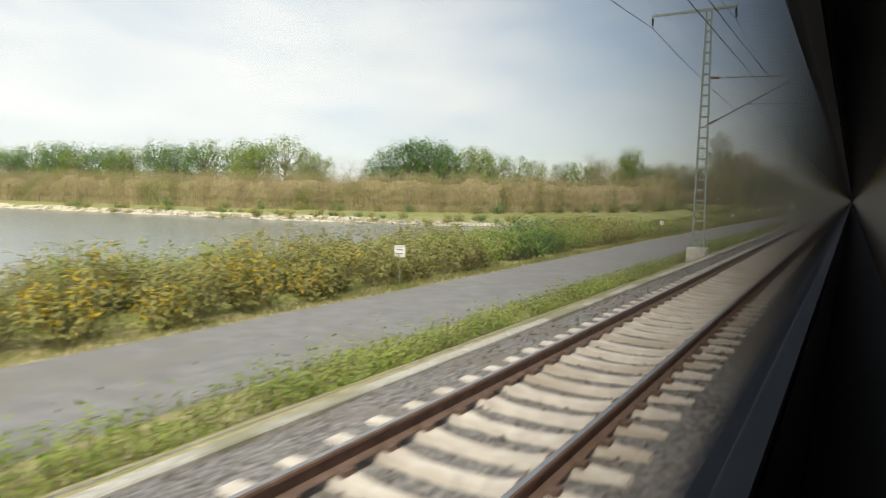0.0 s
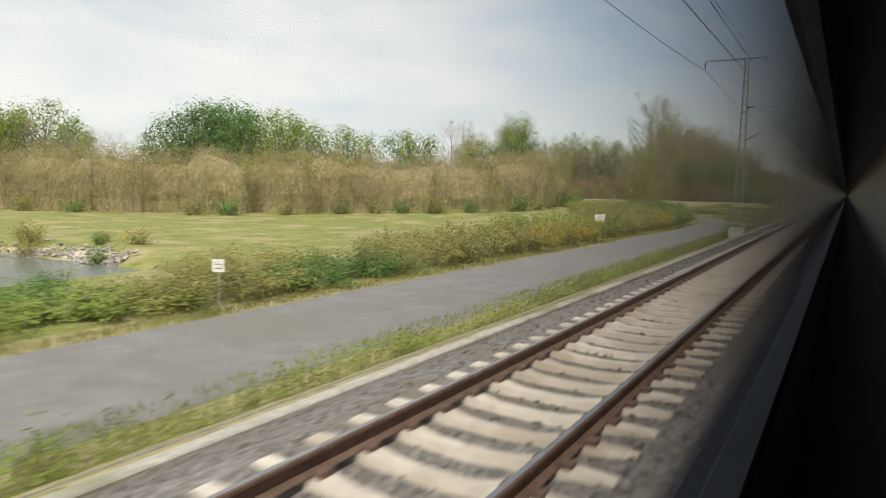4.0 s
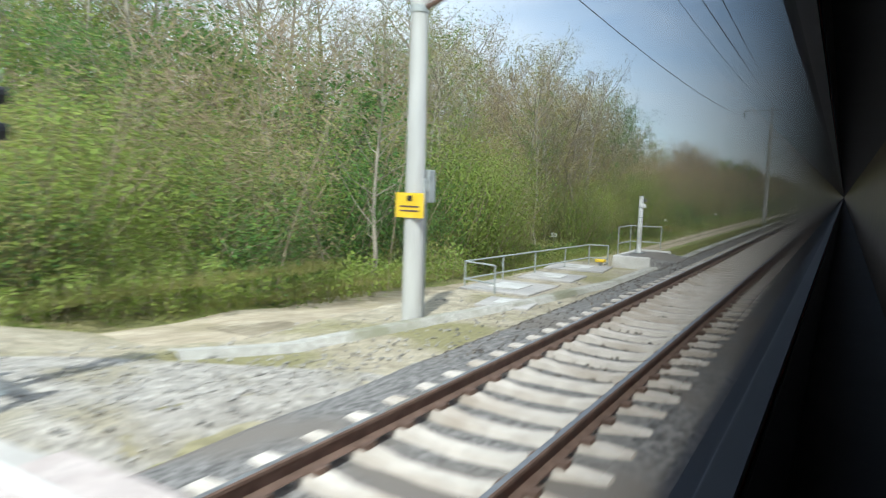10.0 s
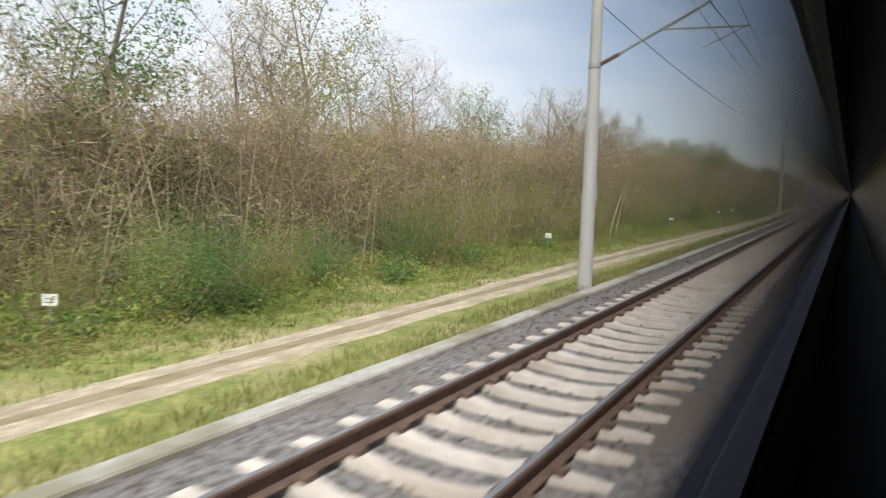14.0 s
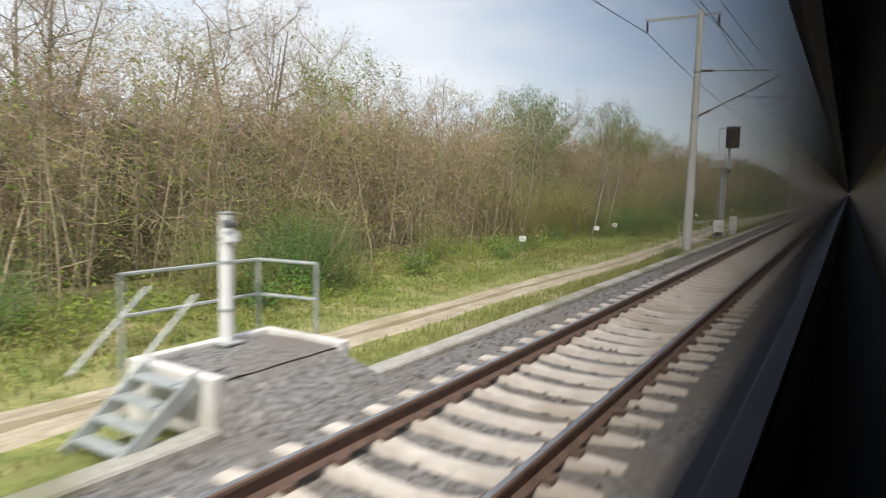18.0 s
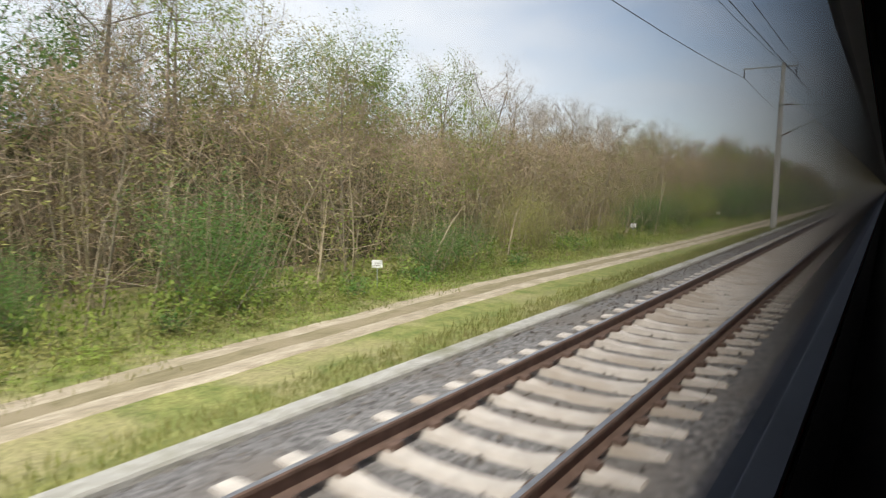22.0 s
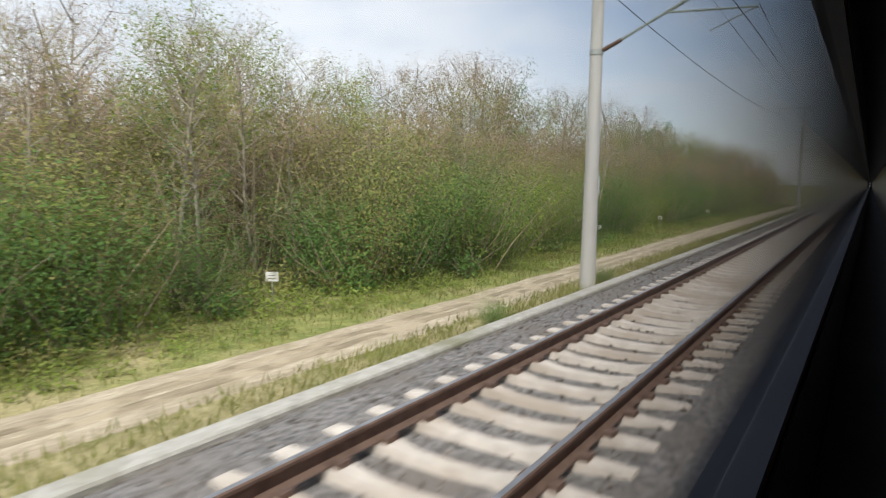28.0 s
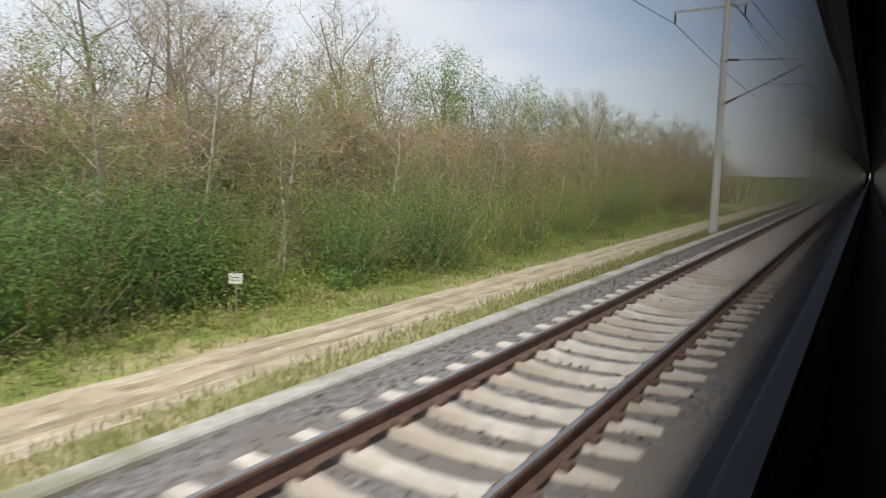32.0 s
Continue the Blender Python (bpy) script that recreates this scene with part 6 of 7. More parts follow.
def wire(name, label, ends, sag, r, steps=10):
    """One wire along the masts, sagging between its fixings."""
    cu = bpy.data.curves.new(name, "CURVE")
    cu.dimensions, cu.bevel_depth, cu.bevel_resolution = "3D", r, 1
    pts = []
    for a, b in zip(ends, ends[1:]):
        for k in range(steps):
            f = k / steps
            pts.append((a[0] + (b[0] - a[0]) * f, a[1] + (b[1] - a[1]) * f, a[2] + (b[2] - a[2]) * f - 4 * sag * f * (1 - f)))
    pts.append(ends[-1])
    sp = cu.splines.new("POLY")
    sp.points.add(len(pts) - 1)
    for p, q in zip(sp.points, pts):
        p.co = (*q, 1)
    cu.materials.append(M_WIRE)
    tmp = bpy.data.objects.new(name, cu)
    me = bpy.data.meshes.new_from_object(tmp)
    bpy.data.objects.remove(tmp)
    return tagged(put(name, me), label, "wire", "overhead wires")


ALL_Y = LATTICE_Y + POLE_Y
wire("feeder_wire", "dark feeder wire slung along the mast arms", [((X_LATTICE - 2.72, y, 10.65) if y < 230 else (X_POLE - 2.25, y, 8.95)) for y in ALL_Y], 0.75, 0.016)
wire("return_wire", "thin wire along the inner mast arms", [((X_LATTICE + 1.22, y, 10.65) if y < 230 else (X_POLE + 0.75, y, 8.95)) for y in ALL_Y], 0.75, 0.011)
wire("messenger_wire", "thin messenger wire above the track", [(-0.1, y, 6.75) for y in ALL_Y], 0.75, 0.009)
wire("contact_wire", "thin contact wire above the track", [(0.25 if i % 2 else -0.25, y, 5.42) for i, y in enumerate(ALL_Y)], 0.03, 0.009, 4)


def lettered(name, text, size, mat, parent, at):
    """Flat letters as a mesh."""
    cu = bpy.data.curves.new(name, "FONT")
    cu.body, cu.size, cu.align_x, cu.align_y, cu.extrude = text, size, "CENTER", "CENTER", 0.002
    tmp = bpy.data.objects.new(name, cu)
    me = bpy.data.meshes.new_from_object(tmp)
    bpy.data.objects.remove(tmp)
    me.materials.clear()
    me.materials.append(mat)
    return put(name, me, parent, at)


def kilometre_board(y):
    """White board with the line's kilometre, fixed to a mast, facing back along the line."""
    b = thing("kilometre_board", pose(X_LATTICE + 0.12, y - 0.27, 1.55), "white kilometre board with black figures on a mast", "sign")
    part("plate", boxes([(0, 0, 0, 0.62, 0.02, 1.05)], 0.008), M_WHITE, b)
    part("bracket", boxes([(0, 0.025, 0.2, 0.5, 0.03, 0.05), (0, 0.025, -0.2, 0.5, 0.03, 0.05)]), M_GALV, b)
    lettered("figure", "61", 0.52, M_BLACK, b, pose(0, -0.014, 0.24, 90, 0, 0))
    lettered("figure", "0", 0.52, M_BLACK, b, pose(0, -0.014, -0.25, 90, 0, 0))


kilometre_board(94.0)


def warning_board(y):
    b = thing("warning_board", pose(-4.23, y - 0.2, 1.64), "yellow warning board strapped to a concrete mast", "sign")
    part("plate", boxes([(0, 0, 0, 0.62, 0.015, 0.46)], 0.006), M_YELLOW, b)
    part("symbol", boxes([(0, -0.011, 0.13, 0.12, 0.006, 0.1)]), M_BLACK, b, "dark symbol")
    for z in (-0.02, -0.1):
        part("line_of_writing", boxes([(0, -0.011, z, 0.42, 0.006, 0.03)]), M_RUST, b, "bar of dark red writing")
    part("strap", boxes([(0, 0.02, 0, 0.36, 0.03, 0.04)]), M_GALV, b)


warning_board(267.4)


# ---- small marker boards ----
def marker(x, y, h=0.75, w=0.3, hh=0.22, turn=0.0, mat=None, label="small white marker board on a thin post"):
    m = thing("marker_board", pose(x, y, ground_z(x, y), 0, 0, turn), label, "sign", "marker boards")
    part("post", bars([((0, 0, -0.1), (0, 0, h))], 0.022), M_GALV, m)
    part("board", boxes([(0, -0.03, h + hh * 0.3, w, 0.015, hh)], 0.005), mat or M_WHITE, m)
    part("writing", boxes([(0, -0.040, h + hh * 0.42, w * 0.5, 0.004, hh * 0.06), (0, -0.040, h + hh * 0.1, w * 0.6, 0.004, hh * 0.06)]), M_RUST, m, "bars of writing")
    return m


for x, y, h, w, hh, turn in ((-13.5, 22.8, 1.3, 0.46, 0.5, 25), (-13.9, 69.8, 1.25, 0.4, 0.4, 25), (-13.8, 116.6, 1.2, 0.4, 0.4, 25), (-13.9, 153.9, 1.55, 0.8, 0.55, 30), *((bx, by, 1.45, 0.62, 0.46, 30) for bx, by in BOARDS)):
    marker(x, y, h, w, hh, turn)


def plain_post(x, y, h, r, label, mat):
    p = thing("post", pose(x, y, ground_z(x, y)), label, "post", "posts by the line")
    part("shaft", bars([((0, 0, -0.2), (0, 0, h))], r, 10), mat, p)
    part("cap", bars([((0, 0, h), (0, 0, h + 0.03))], r * 1.25, 10), mat, p)


plain_post(-2.95, 104.6, 3.8, 0.045, "thin grey steel post at the track's edge", M_GALV)
plain_post(-16.5, 206.5, 1.1, 0.04, "thin green post beside the asphalt path", M_GREENSTEEL)


# ---- detector posts on concrete plinths ----
def railing(parent, pts, h=1.0, mid=0.5, r=0.022):
    """Posts with a top and a middle rail through pts (x, y, z)."""
    for x, y, z in pts:
        part("railing_post", bars([((x, y, min(z, ground_z(x, y)) - 0.1), (x, y, z + h))], r, 6), M_GALV, parent)
    for a, b in zip(pts, pts[1:]):
        for k, q in ((h, "handrail"), (mid, "middle_rail")):
            part(q, bars([((a[0], a[1], a[2] + k), (b[0], b[1], b[2] + k))], r, 6), M_GALV, parent)


def plinth(x0, x1, y0, y1, top, name, label):
    """A concrete surround filled with chippings."""
    p = thing(name, pose((x0 + x1) / 2, (y0 + y1) / 2, top), label, "platform")
    w, d = x1 - x0, y1 - y0
    part("front_wall", boxes([(0, -d / 2 + 0.08, -0.32, w, 0.16, 0.72)], 0.02), M_PLINTH, p)
    part("back_wall", boxes([(0, d / 2 - 0.08, -0.32, w, 0.16, 0.72)], 0.02), M_PLINTH, p)
    part("side_wall", boxes([(-w / 2 + 0.07, 0, -0.32, 0.14, d - 0.33, 0.72)], 0.02), M_PLINTH, p)
    bm = bmesh.new()
    bmesh.ops.create_grid(bm, x_segments=10, y_segments=10, size=0.5, matrix=Matrix.Translation((0.05, 0, -0.02)) @ Matrix.Diagonal((w - 0.2, d - 0.32, 1, 1)))
    for v in bm.verts:
        v.co.z += 0.02 * noise.noise(v.co * 6)
    part("chippings", bm, M_BALLAST, p, "grey stone chippings")
    bm = bmesh.new()
    bmesh.ops.create_grid(bm, x_segments=12, y_segments=12, size=0.5, matrix=Matrix.Translation((w / 2 + 0.42, 0, 0)) @ Matrix.Diagonal((1.1, d - 0.05, 1, 1)))
    for v in bm.verts:
        f = (v.co.x - w / 2 + 0.13) / 1.1
        v.co.z = -0.02 + (-0.33 - top + 0.02) * f + 0.025 * noise.noise(v.co * 6) - (0.5 * max(0, abs(v.co.y) - 0.42 * d) / (0.08 * d) if abs(v.co.y) > 0.42 * d else 0)
    part("chipping_slope", bm, M_BALLAST, p, "grey stone chippings sloping to the track")
    return p


def detector(x, y, z, h, box=False):
    """A white post with collars and a small lamp head, or a white cabinet on top."""
    d = thing("signal_post", pose(x, y, z), "white post with a cabinet on top" if box else "white signal post with a lamp bracket", "post", "signal posts")
    part("shaft", bars([((0, 0, -0.05), (0, 0, h))], 0.085, 14), M_WHITE, d, smooth=True)
    part("foot", boxes([(0, 0, 0.01, 0.3, 0.3, 0.03)], 0.005), M_GALV, d)
    for k in (0.25, 0.62, 0.8):
        part("collar", bars([((0, 0, h * k), (0, 0, h * k + 0.04))], 0.092, 14), M_GALV, d)
    if box:
        c = part("cabinet", boxes([(0, 0, h + 0.2, 0.4, 0.32, 0.46)], 0.03), M_WHITE, d)
        part("writing", boxes([(-0.02, -0.165, h + 0.32, 0.16, 0.006, 0.025), (-0.02, -0.165, h + 0.25, 0.12, 0.006, 0.025)]), M_BLACK, c, "bars of writing")
    else:
        part("cap", bars([((0, 0, h), (0, 0, h + 0.02))], 0.095, 14), M_GALV, d)
        hd = part("bracket", boxes([(0.11, -0.02, h * 0.83, 0.14, 0.14, 0.14)], 0.02), M_WHITE, d)
        part("lamp", bars([((0.16, -0.02, h * 0.93), (0.16, -0.16, h * 0.93))], 0.05, 10), M_GREYBOX, hd)
    return d


plinth(-4.2, -2.8, 188.9, 191.0, -0.3, "platform", "small concrete platform filled with chippings beside the track")
detector(-3.75, 189.8, -0.3, 2.2)
rl = thing("railing", pose(0, 0, 0), "galvanised railing behind a signal post", "railing", "railings")
railing(rl, [(-4.6, 189.2, -0.85), (-4.6, 191.3, -0.85), (-3.7, 191.4, -0.85)], 1.35, 0.75)
plinth(-4.05, -2.62, 237.7, 239.5, -0.2, "platform", "small concrete platform filled with chippings beside the track")
detector(-3.85, 238.8, -0.2, 1.85, True)
rl = thing("railing", pose(0, 0, 0), "galvanised railing behind a signal post", "railing", "railings")
railing(rl, [(-4.35, 237.9, -0.8), (-4.35, 240.0, -0.8), (-4.0, 240.5, -0.8)], 1.55, 0.9)
plinth(-3.95, -2.7, 279.2, 282.4, -0.2, "platform", "small concrete platform filled with chippings beside the track")
detector(-3.6, 281.2, -0.2, 2.05)
rl = thing("railing", pose(0, 0, 0), "galvanised railing behind a signal post", "railing", "railings")
railing(rl, [(-4.3, 281.0, -0.8), (-4.3, 282.6, -0.8), (-3.2, 282.8, -0.8)], 1.5, 0.9)
# long railing and slabs beyond the crossing
rl = thing("railing", pose(0, 0, 0), "long galvanised railing along a cable shaft", "railing", "railings")
railing(rl, [(-4.5, 271.4, -0.83), (-5.5, 271.7, -0.83), (-5.35, 273.6, -0.83), (-5.2, 275.5, -0.83), (-5.0, 277.5, -0.83), (-4.84, 279.4, -0.83), (-4.2, 279.5, -0.83)], 0.95, 0.5)
for i, (x, y, sx, sy) in enumerate(((-4.6, 272.5, 1.9, 2.0), (-4.5, 275.2, 1.6, 1.6), (-4.7, 278.0, 1.9, 1.7), (-3.6, 270.3, 1.2, 1.2))):
    c = thing("cable_shaft_cover", pose(x, y, ground_z(x, y) + 0.04, 0, 0, 3 * i), "flat pale concrete cover of a cable shaft", "concrete cover", "shaft covers")
    part("slab", boxes([(0, 0, 0, sx, sy, 0.12)], 0.02), M_SLAB, c)
    part("lid", boxes([(0, 0, 0.07, sx * 0.45, sy * 0.5, 0.03)], 0.01), M_CONCRETE, c)


# stairs with the post at the cable shaft
def stairs():
    p = plinth(-4.0, -2.6, 466.9, 469.0, 0.0, "platform", "concrete platform with chippings beside the track")
    s = thing("stairs", pose(-3.15, 466.1, -0.62), "short galvanised steel stairs up to a platform", "stairs")
    for k in range(4):
        part("tread", boxes([(0, 0.2 * k, 0.12 + 0.16 * k, 0.72, 0.2, 0.025)]), M_GALV, s)
    for sx in (-0.38, 0.38):
        part("stringer", beam((sx, -0.15, 0.0), (sx, 0.75, 0.66), 0.03, 0.16), M_GALV, s)
        part("handrail", bars([((sx, -0.1, 0.75), (sx, 0.75, 1.5))], 0.02, 6), M_GALV, s)
    detector(-3.8, 468.1, 0.0, 1.6)
    r = thing("railing", pose(0, 0, 0), "galvanised railing round a raised platform", "railing", "railings")
    railing(r, [(-4.1, 466.9, 0), (-4.1, 468.9, 0), (-3.2, 469.05, 0)], 0.95, 0.48)


stairs()


def cabinet(x, y, z, w, d, h, label):
    c = thing("trackside_cabinet", pose(x, y, z), label, "cabinet", "trackside cabinets")
    part("base", boxes([(0, 0, 0.12, w * 0.95, d * 0.95, 0.28)], 0.01), M_CONCRETE, c)
    b = part("body", boxes([(0, 0, 0.26 + h / 2, w, d, h)], 0.03), M_WHITE, c)
    part("lid", boxes([(0, 0, 0.27 + h, w * 1.04, d * 1.04, 0.03)], 0.01), M_WHITE, c)
    part("door", boxes([(0, -d / 2 - 0.006, 0.26 + h / 2, w * 0.86, 0.012, h * 0.9)], 0.004), M_WHITE, b)
    part("lock", boxes([(w * 0.3, -d / 2 - 0.02, 0.3 + h / 2, 0.03, 0.02, 0.06)]), M_GALV, b)


cabinet(-3.45, 461.0, -0.68, 0.42, 0.40, 0.85, "white trackside cabinet on a concrete base")
rl = thing("railing", pose(0, 0, 0), "thin galvanised railing behind a trackside cabinet", "railing", "railings")
railing(rl, [(-4.6, 460.4, -0.75), (-4.6, 461.8, -0.75), (-3.7, 462.0, -0.75)], 1.0, 0.5)
cabinet(-3.3, 506.6, -0.66, 0.42, 0.40, 0.85, "white trackside cabinet on a concrete base")
rl = thing("railing", pose(0, 0, 0), "thin galvanised railing beside a trackside cabinet", "railing", "railings")
railing(rl, [(-4.4, 503.9, -0.75), (-4.4, 506.3, -0.75), (-3.6, 507.2, -0.75)], 0.95, 0.5)


# ---- the light signal ----
def light_signal():
    x, y, z = -3.55, 503.1, -0.62
    s = thing("light_signal", pose(x, y, z), "tall railway light signal with black screen, ladder and work platform", "signal")
    part("foundation", boxes([(0, 0, 0.05, 0.7, 0.7, 0.3)], 0.03), M_CONCRETE, s)
    part("mast", bars([((0, 0, 0.1), (0, 0, 4.2))], 0.085, 14), M_GALV, s, smooth=True)
    part("cable_pipe", bars([((0.16, 0.05, 0.1), (0.16, 0.05, 4.0))], 0.05, 10), M_GALV, s)
    lad = part("ladder", bars([((-0.16, -0.14, 0.3), (-0.16, -0.14, 3.97))], 0.018, 6), M_GALV, s)
    for k in range(13):
        part("rung", bars([((-0.16, -0.14, 0.55 + 0.29 * k), (0.14, -0.14, 0.55 + 0.29 * k))], 0.014, 6), M_GALV, lad)
    part("platform", boxes([(-0.12, 0, 3.97, 1.05, 0.75, 0.06)], 0.01), M_GALV, s)
    for k in range(5):
        part("grating_bar", boxes([(-0.55 + 0.22 * k, 0, 4.01, 0.03, 0.72, 0.03)]), M_GALV, s)
    for a, b in (((-0.62, -0.36, 3.97), (-0.62, -0.36, 4.95)), ((-0.62, 0.36, 3.97), (-0.62, 0.36, 4.95)), ((0.0, 0.36, 3.97), (0.0, 0.36, 4.95))):
        part("guard_post", bars([(a, b)], 0.016, 6), M_GALV, s)
    for h in (4.6, 4.95):
        part("guard_rail", bars([((-0.62, -0.36, h), (-0.62, 0.36, h)), ((-0.62, 0.36, h), (0.0, 0.36, h))], 0.016, 6), M_GALV, s)
    part("neck", boxes([(0.28, 0, 4.6, 0.14, 0.16, 1.3)], 0.01), M_GALV, s)
    scr = part("screen", boxes([(0.42, -0.06, 5.62, 0.72, 0.14, 1.2)], 0.03), M_BLACK, s, "black signal screen")
    for dx, dz in ((-0.17, 0.38), (0.17, 0.38), (0.0, 0.1), (-0.17, -0.2), (0.17, -0.2), (0.0, -0.45)):
        part("hood", bars([((0.42 + dx, -0.12, 5.62 + dz), (0.42 + dx, -0.32, 5.62 + dz))], 0.075, 12), M_BLACK, scr)
    cage = part("cage", bars([((0.05, 0.05, 5.05), (-0.28, -0.1, 5.05)), ((-0.28, -0.1, 5.05), (-0.28, -0.1, 6.1)), ((-0.28, -0.1, 6.1), (0.1, 0.0, 6.15)), ((-0.28, -0.1, 6.1), (-0.2, -0.4, 6.1)), ((-0.2, -0.4, 6.1), (0.7, -0.5, 6.1))], 0.02, 6), M_GALV, s)
    part("lamp_box", boxes([(0.32, -0.1, 3.75, 0.14, 0.16, 0.3)], 0.02), M_BLACK, s)
    c = thing("connection_box", pose(x + 0.05, y - 0.5, z + 0.15), "white metal connection box at a signal's foot", "cabinet", "trackside cabinets")
    part("body", boxes([(0, 0, 0.48, 0.52, 0.32, 0.66)], 0.03), M_WHITE, c)
    part("leg", boxes([(0, 0, 0.08, 0.3, 0.18, 0.22)], 0.01), M_BLACK, c)
    part("door", boxes([(0, -0.166, 0.48, 0.44, 0.012, 0.58)], 0.004), M_WHITE, c)
    r = thing("railing", pose(0, 0, 0), "galvanised railing around the foot of a signal", "railing", "railings")
    railing(r, [(-3.95, 500.3, -0.7), (-5.3, 500.9, -0.75), (-5.2, 503.4, -0.75), (-4.3, 503.8, -0.75)], 0.95, 0.4)
    sl = thing("foot_slab", pose(-4.0, 500.5, -0.68), "flat concrete slab below a railing", "concrete cover")
    part("slab", boxes([(0, 0, -0.25, 1.3, 0.5, 0.6)], 0.02), M_CONCRETE, sl)


light_signal()

# ---- things on and beside the track ----
def balise(x, y):
    b = thing("balise", pose(x, y, -0.19), "yellow track balise bolted to a sleeper", "balise", "balises")
    part("body", boxes([(0, 0, 0.05, 0.5, 0.3, 0.08)], 0.025), M_YELLOW, b)
    part("bracket", boxes([(0, 0, 0.005, 0.56, 0.12, 0.02)]), M_GALV, b)


for x, y in ((0.0, 157.3), (0.12, 506.1), (0.12, 508.8), (-0.1, 758.6), (-0.15, 761.7)):
    balise(x, y)
for y in (414.2, 414.8):
    m = thing("axle_counter", pose(-1.18, y, -0.19), "yellow painted sleeper-end marker", "marker", "yellow markers")
    part("cover", boxes([(0, 0, 0.02, 0.36, 0.22, 0.05)], 0.015), M_YELLOW, m)
for x, y in ((-2.75, 434.4), (-2.6, 409.9), (-3.77, 198.6), (-2.95, 200.5), (-2.95, 204.2), (-4.3, 279.0)):
    m = thing("cable_marker", pose(x, y, ground_z(x, y) + 0.02), "low yellow cable marker in the grass", "marker", "yellow markers")
    part("stub", boxes([(0, 0, 0.08, 0.1, 0.1, 0.3)], 0.01), M_GALV, m)
    part("cap", boxes([(0, 0, 0.24, 0.32, 0.26, 0.1)], 0.03), M_YELLOW, m)


def track_detector(y):
    d = thing("track_detector", pose(0, y, -0.2), "dark blue hot-box detector housings across the track", "detector")
    part("centre_housing", boxes([(-0.04, 0, 0.09, 0.54, 0.26, 0.17)], 0.02), M_NAVY, d)
    part("outer_housing", boxes([(-1.27, 0.1, 0.11, 0.3, 0.26, 0.22)], 0.025), M_NAVY, d)
    part("outer_housing", boxes([(1.18, 0.0, 0.11, 0.34, 0.28, 0.22)], 0.025), M_NAVY, d)
    part("cap", boxes([(-0.4, 0, 0.1, 0.12, 0.14, 0.1)], 0.02), M_YELLOW, d)
    part("rail_clamp", boxes([(-0.9, 0.5, 0.13, 0.16, 0.22, 0.07)], 0.015), M_YELLOW, d)
    part("cross_member", boxes([(0, 0, 0.01, 2.3, 0.1, 0.03)], 0.008), M_GALV, d)


track_detector(202.65)


def conduit(y0, y1):
    c = thing("cable_conduit", pose(-0.645, 0, 0), "thin pale cable conduit clipped along the rail's foot", "cable", "cables by the rail")
    part("pipe", bars([((0, y0, -0.135), (0, y1, -0.135))], 0.022, 8), M_KERB, c)
    for k in range(int((y1 - y0) / 1.8) + 1):
        part("clip", boxes([(0, y0 + 0.3 + 1.8 * k, -0.14, 0.09, 0.05, 0.06)], 0.008), M_GALV, c)


conduit(194.3, 203.0)
conduit(238.0, 252.4)
m = thing("rail_contact", pose(-1.6, 165.4, -0.2), "small dark rail contact box with its cable", "detector")
part("box", boxes([(0, 0, 0.06, 0.24, 0.18, 0.14)], 0.02), M_NAVY, m)
part("cable", bars([((0.1, 0, 0.03), (0.75, 0.1, 0.02))], 0.02), M_BLACK, m)


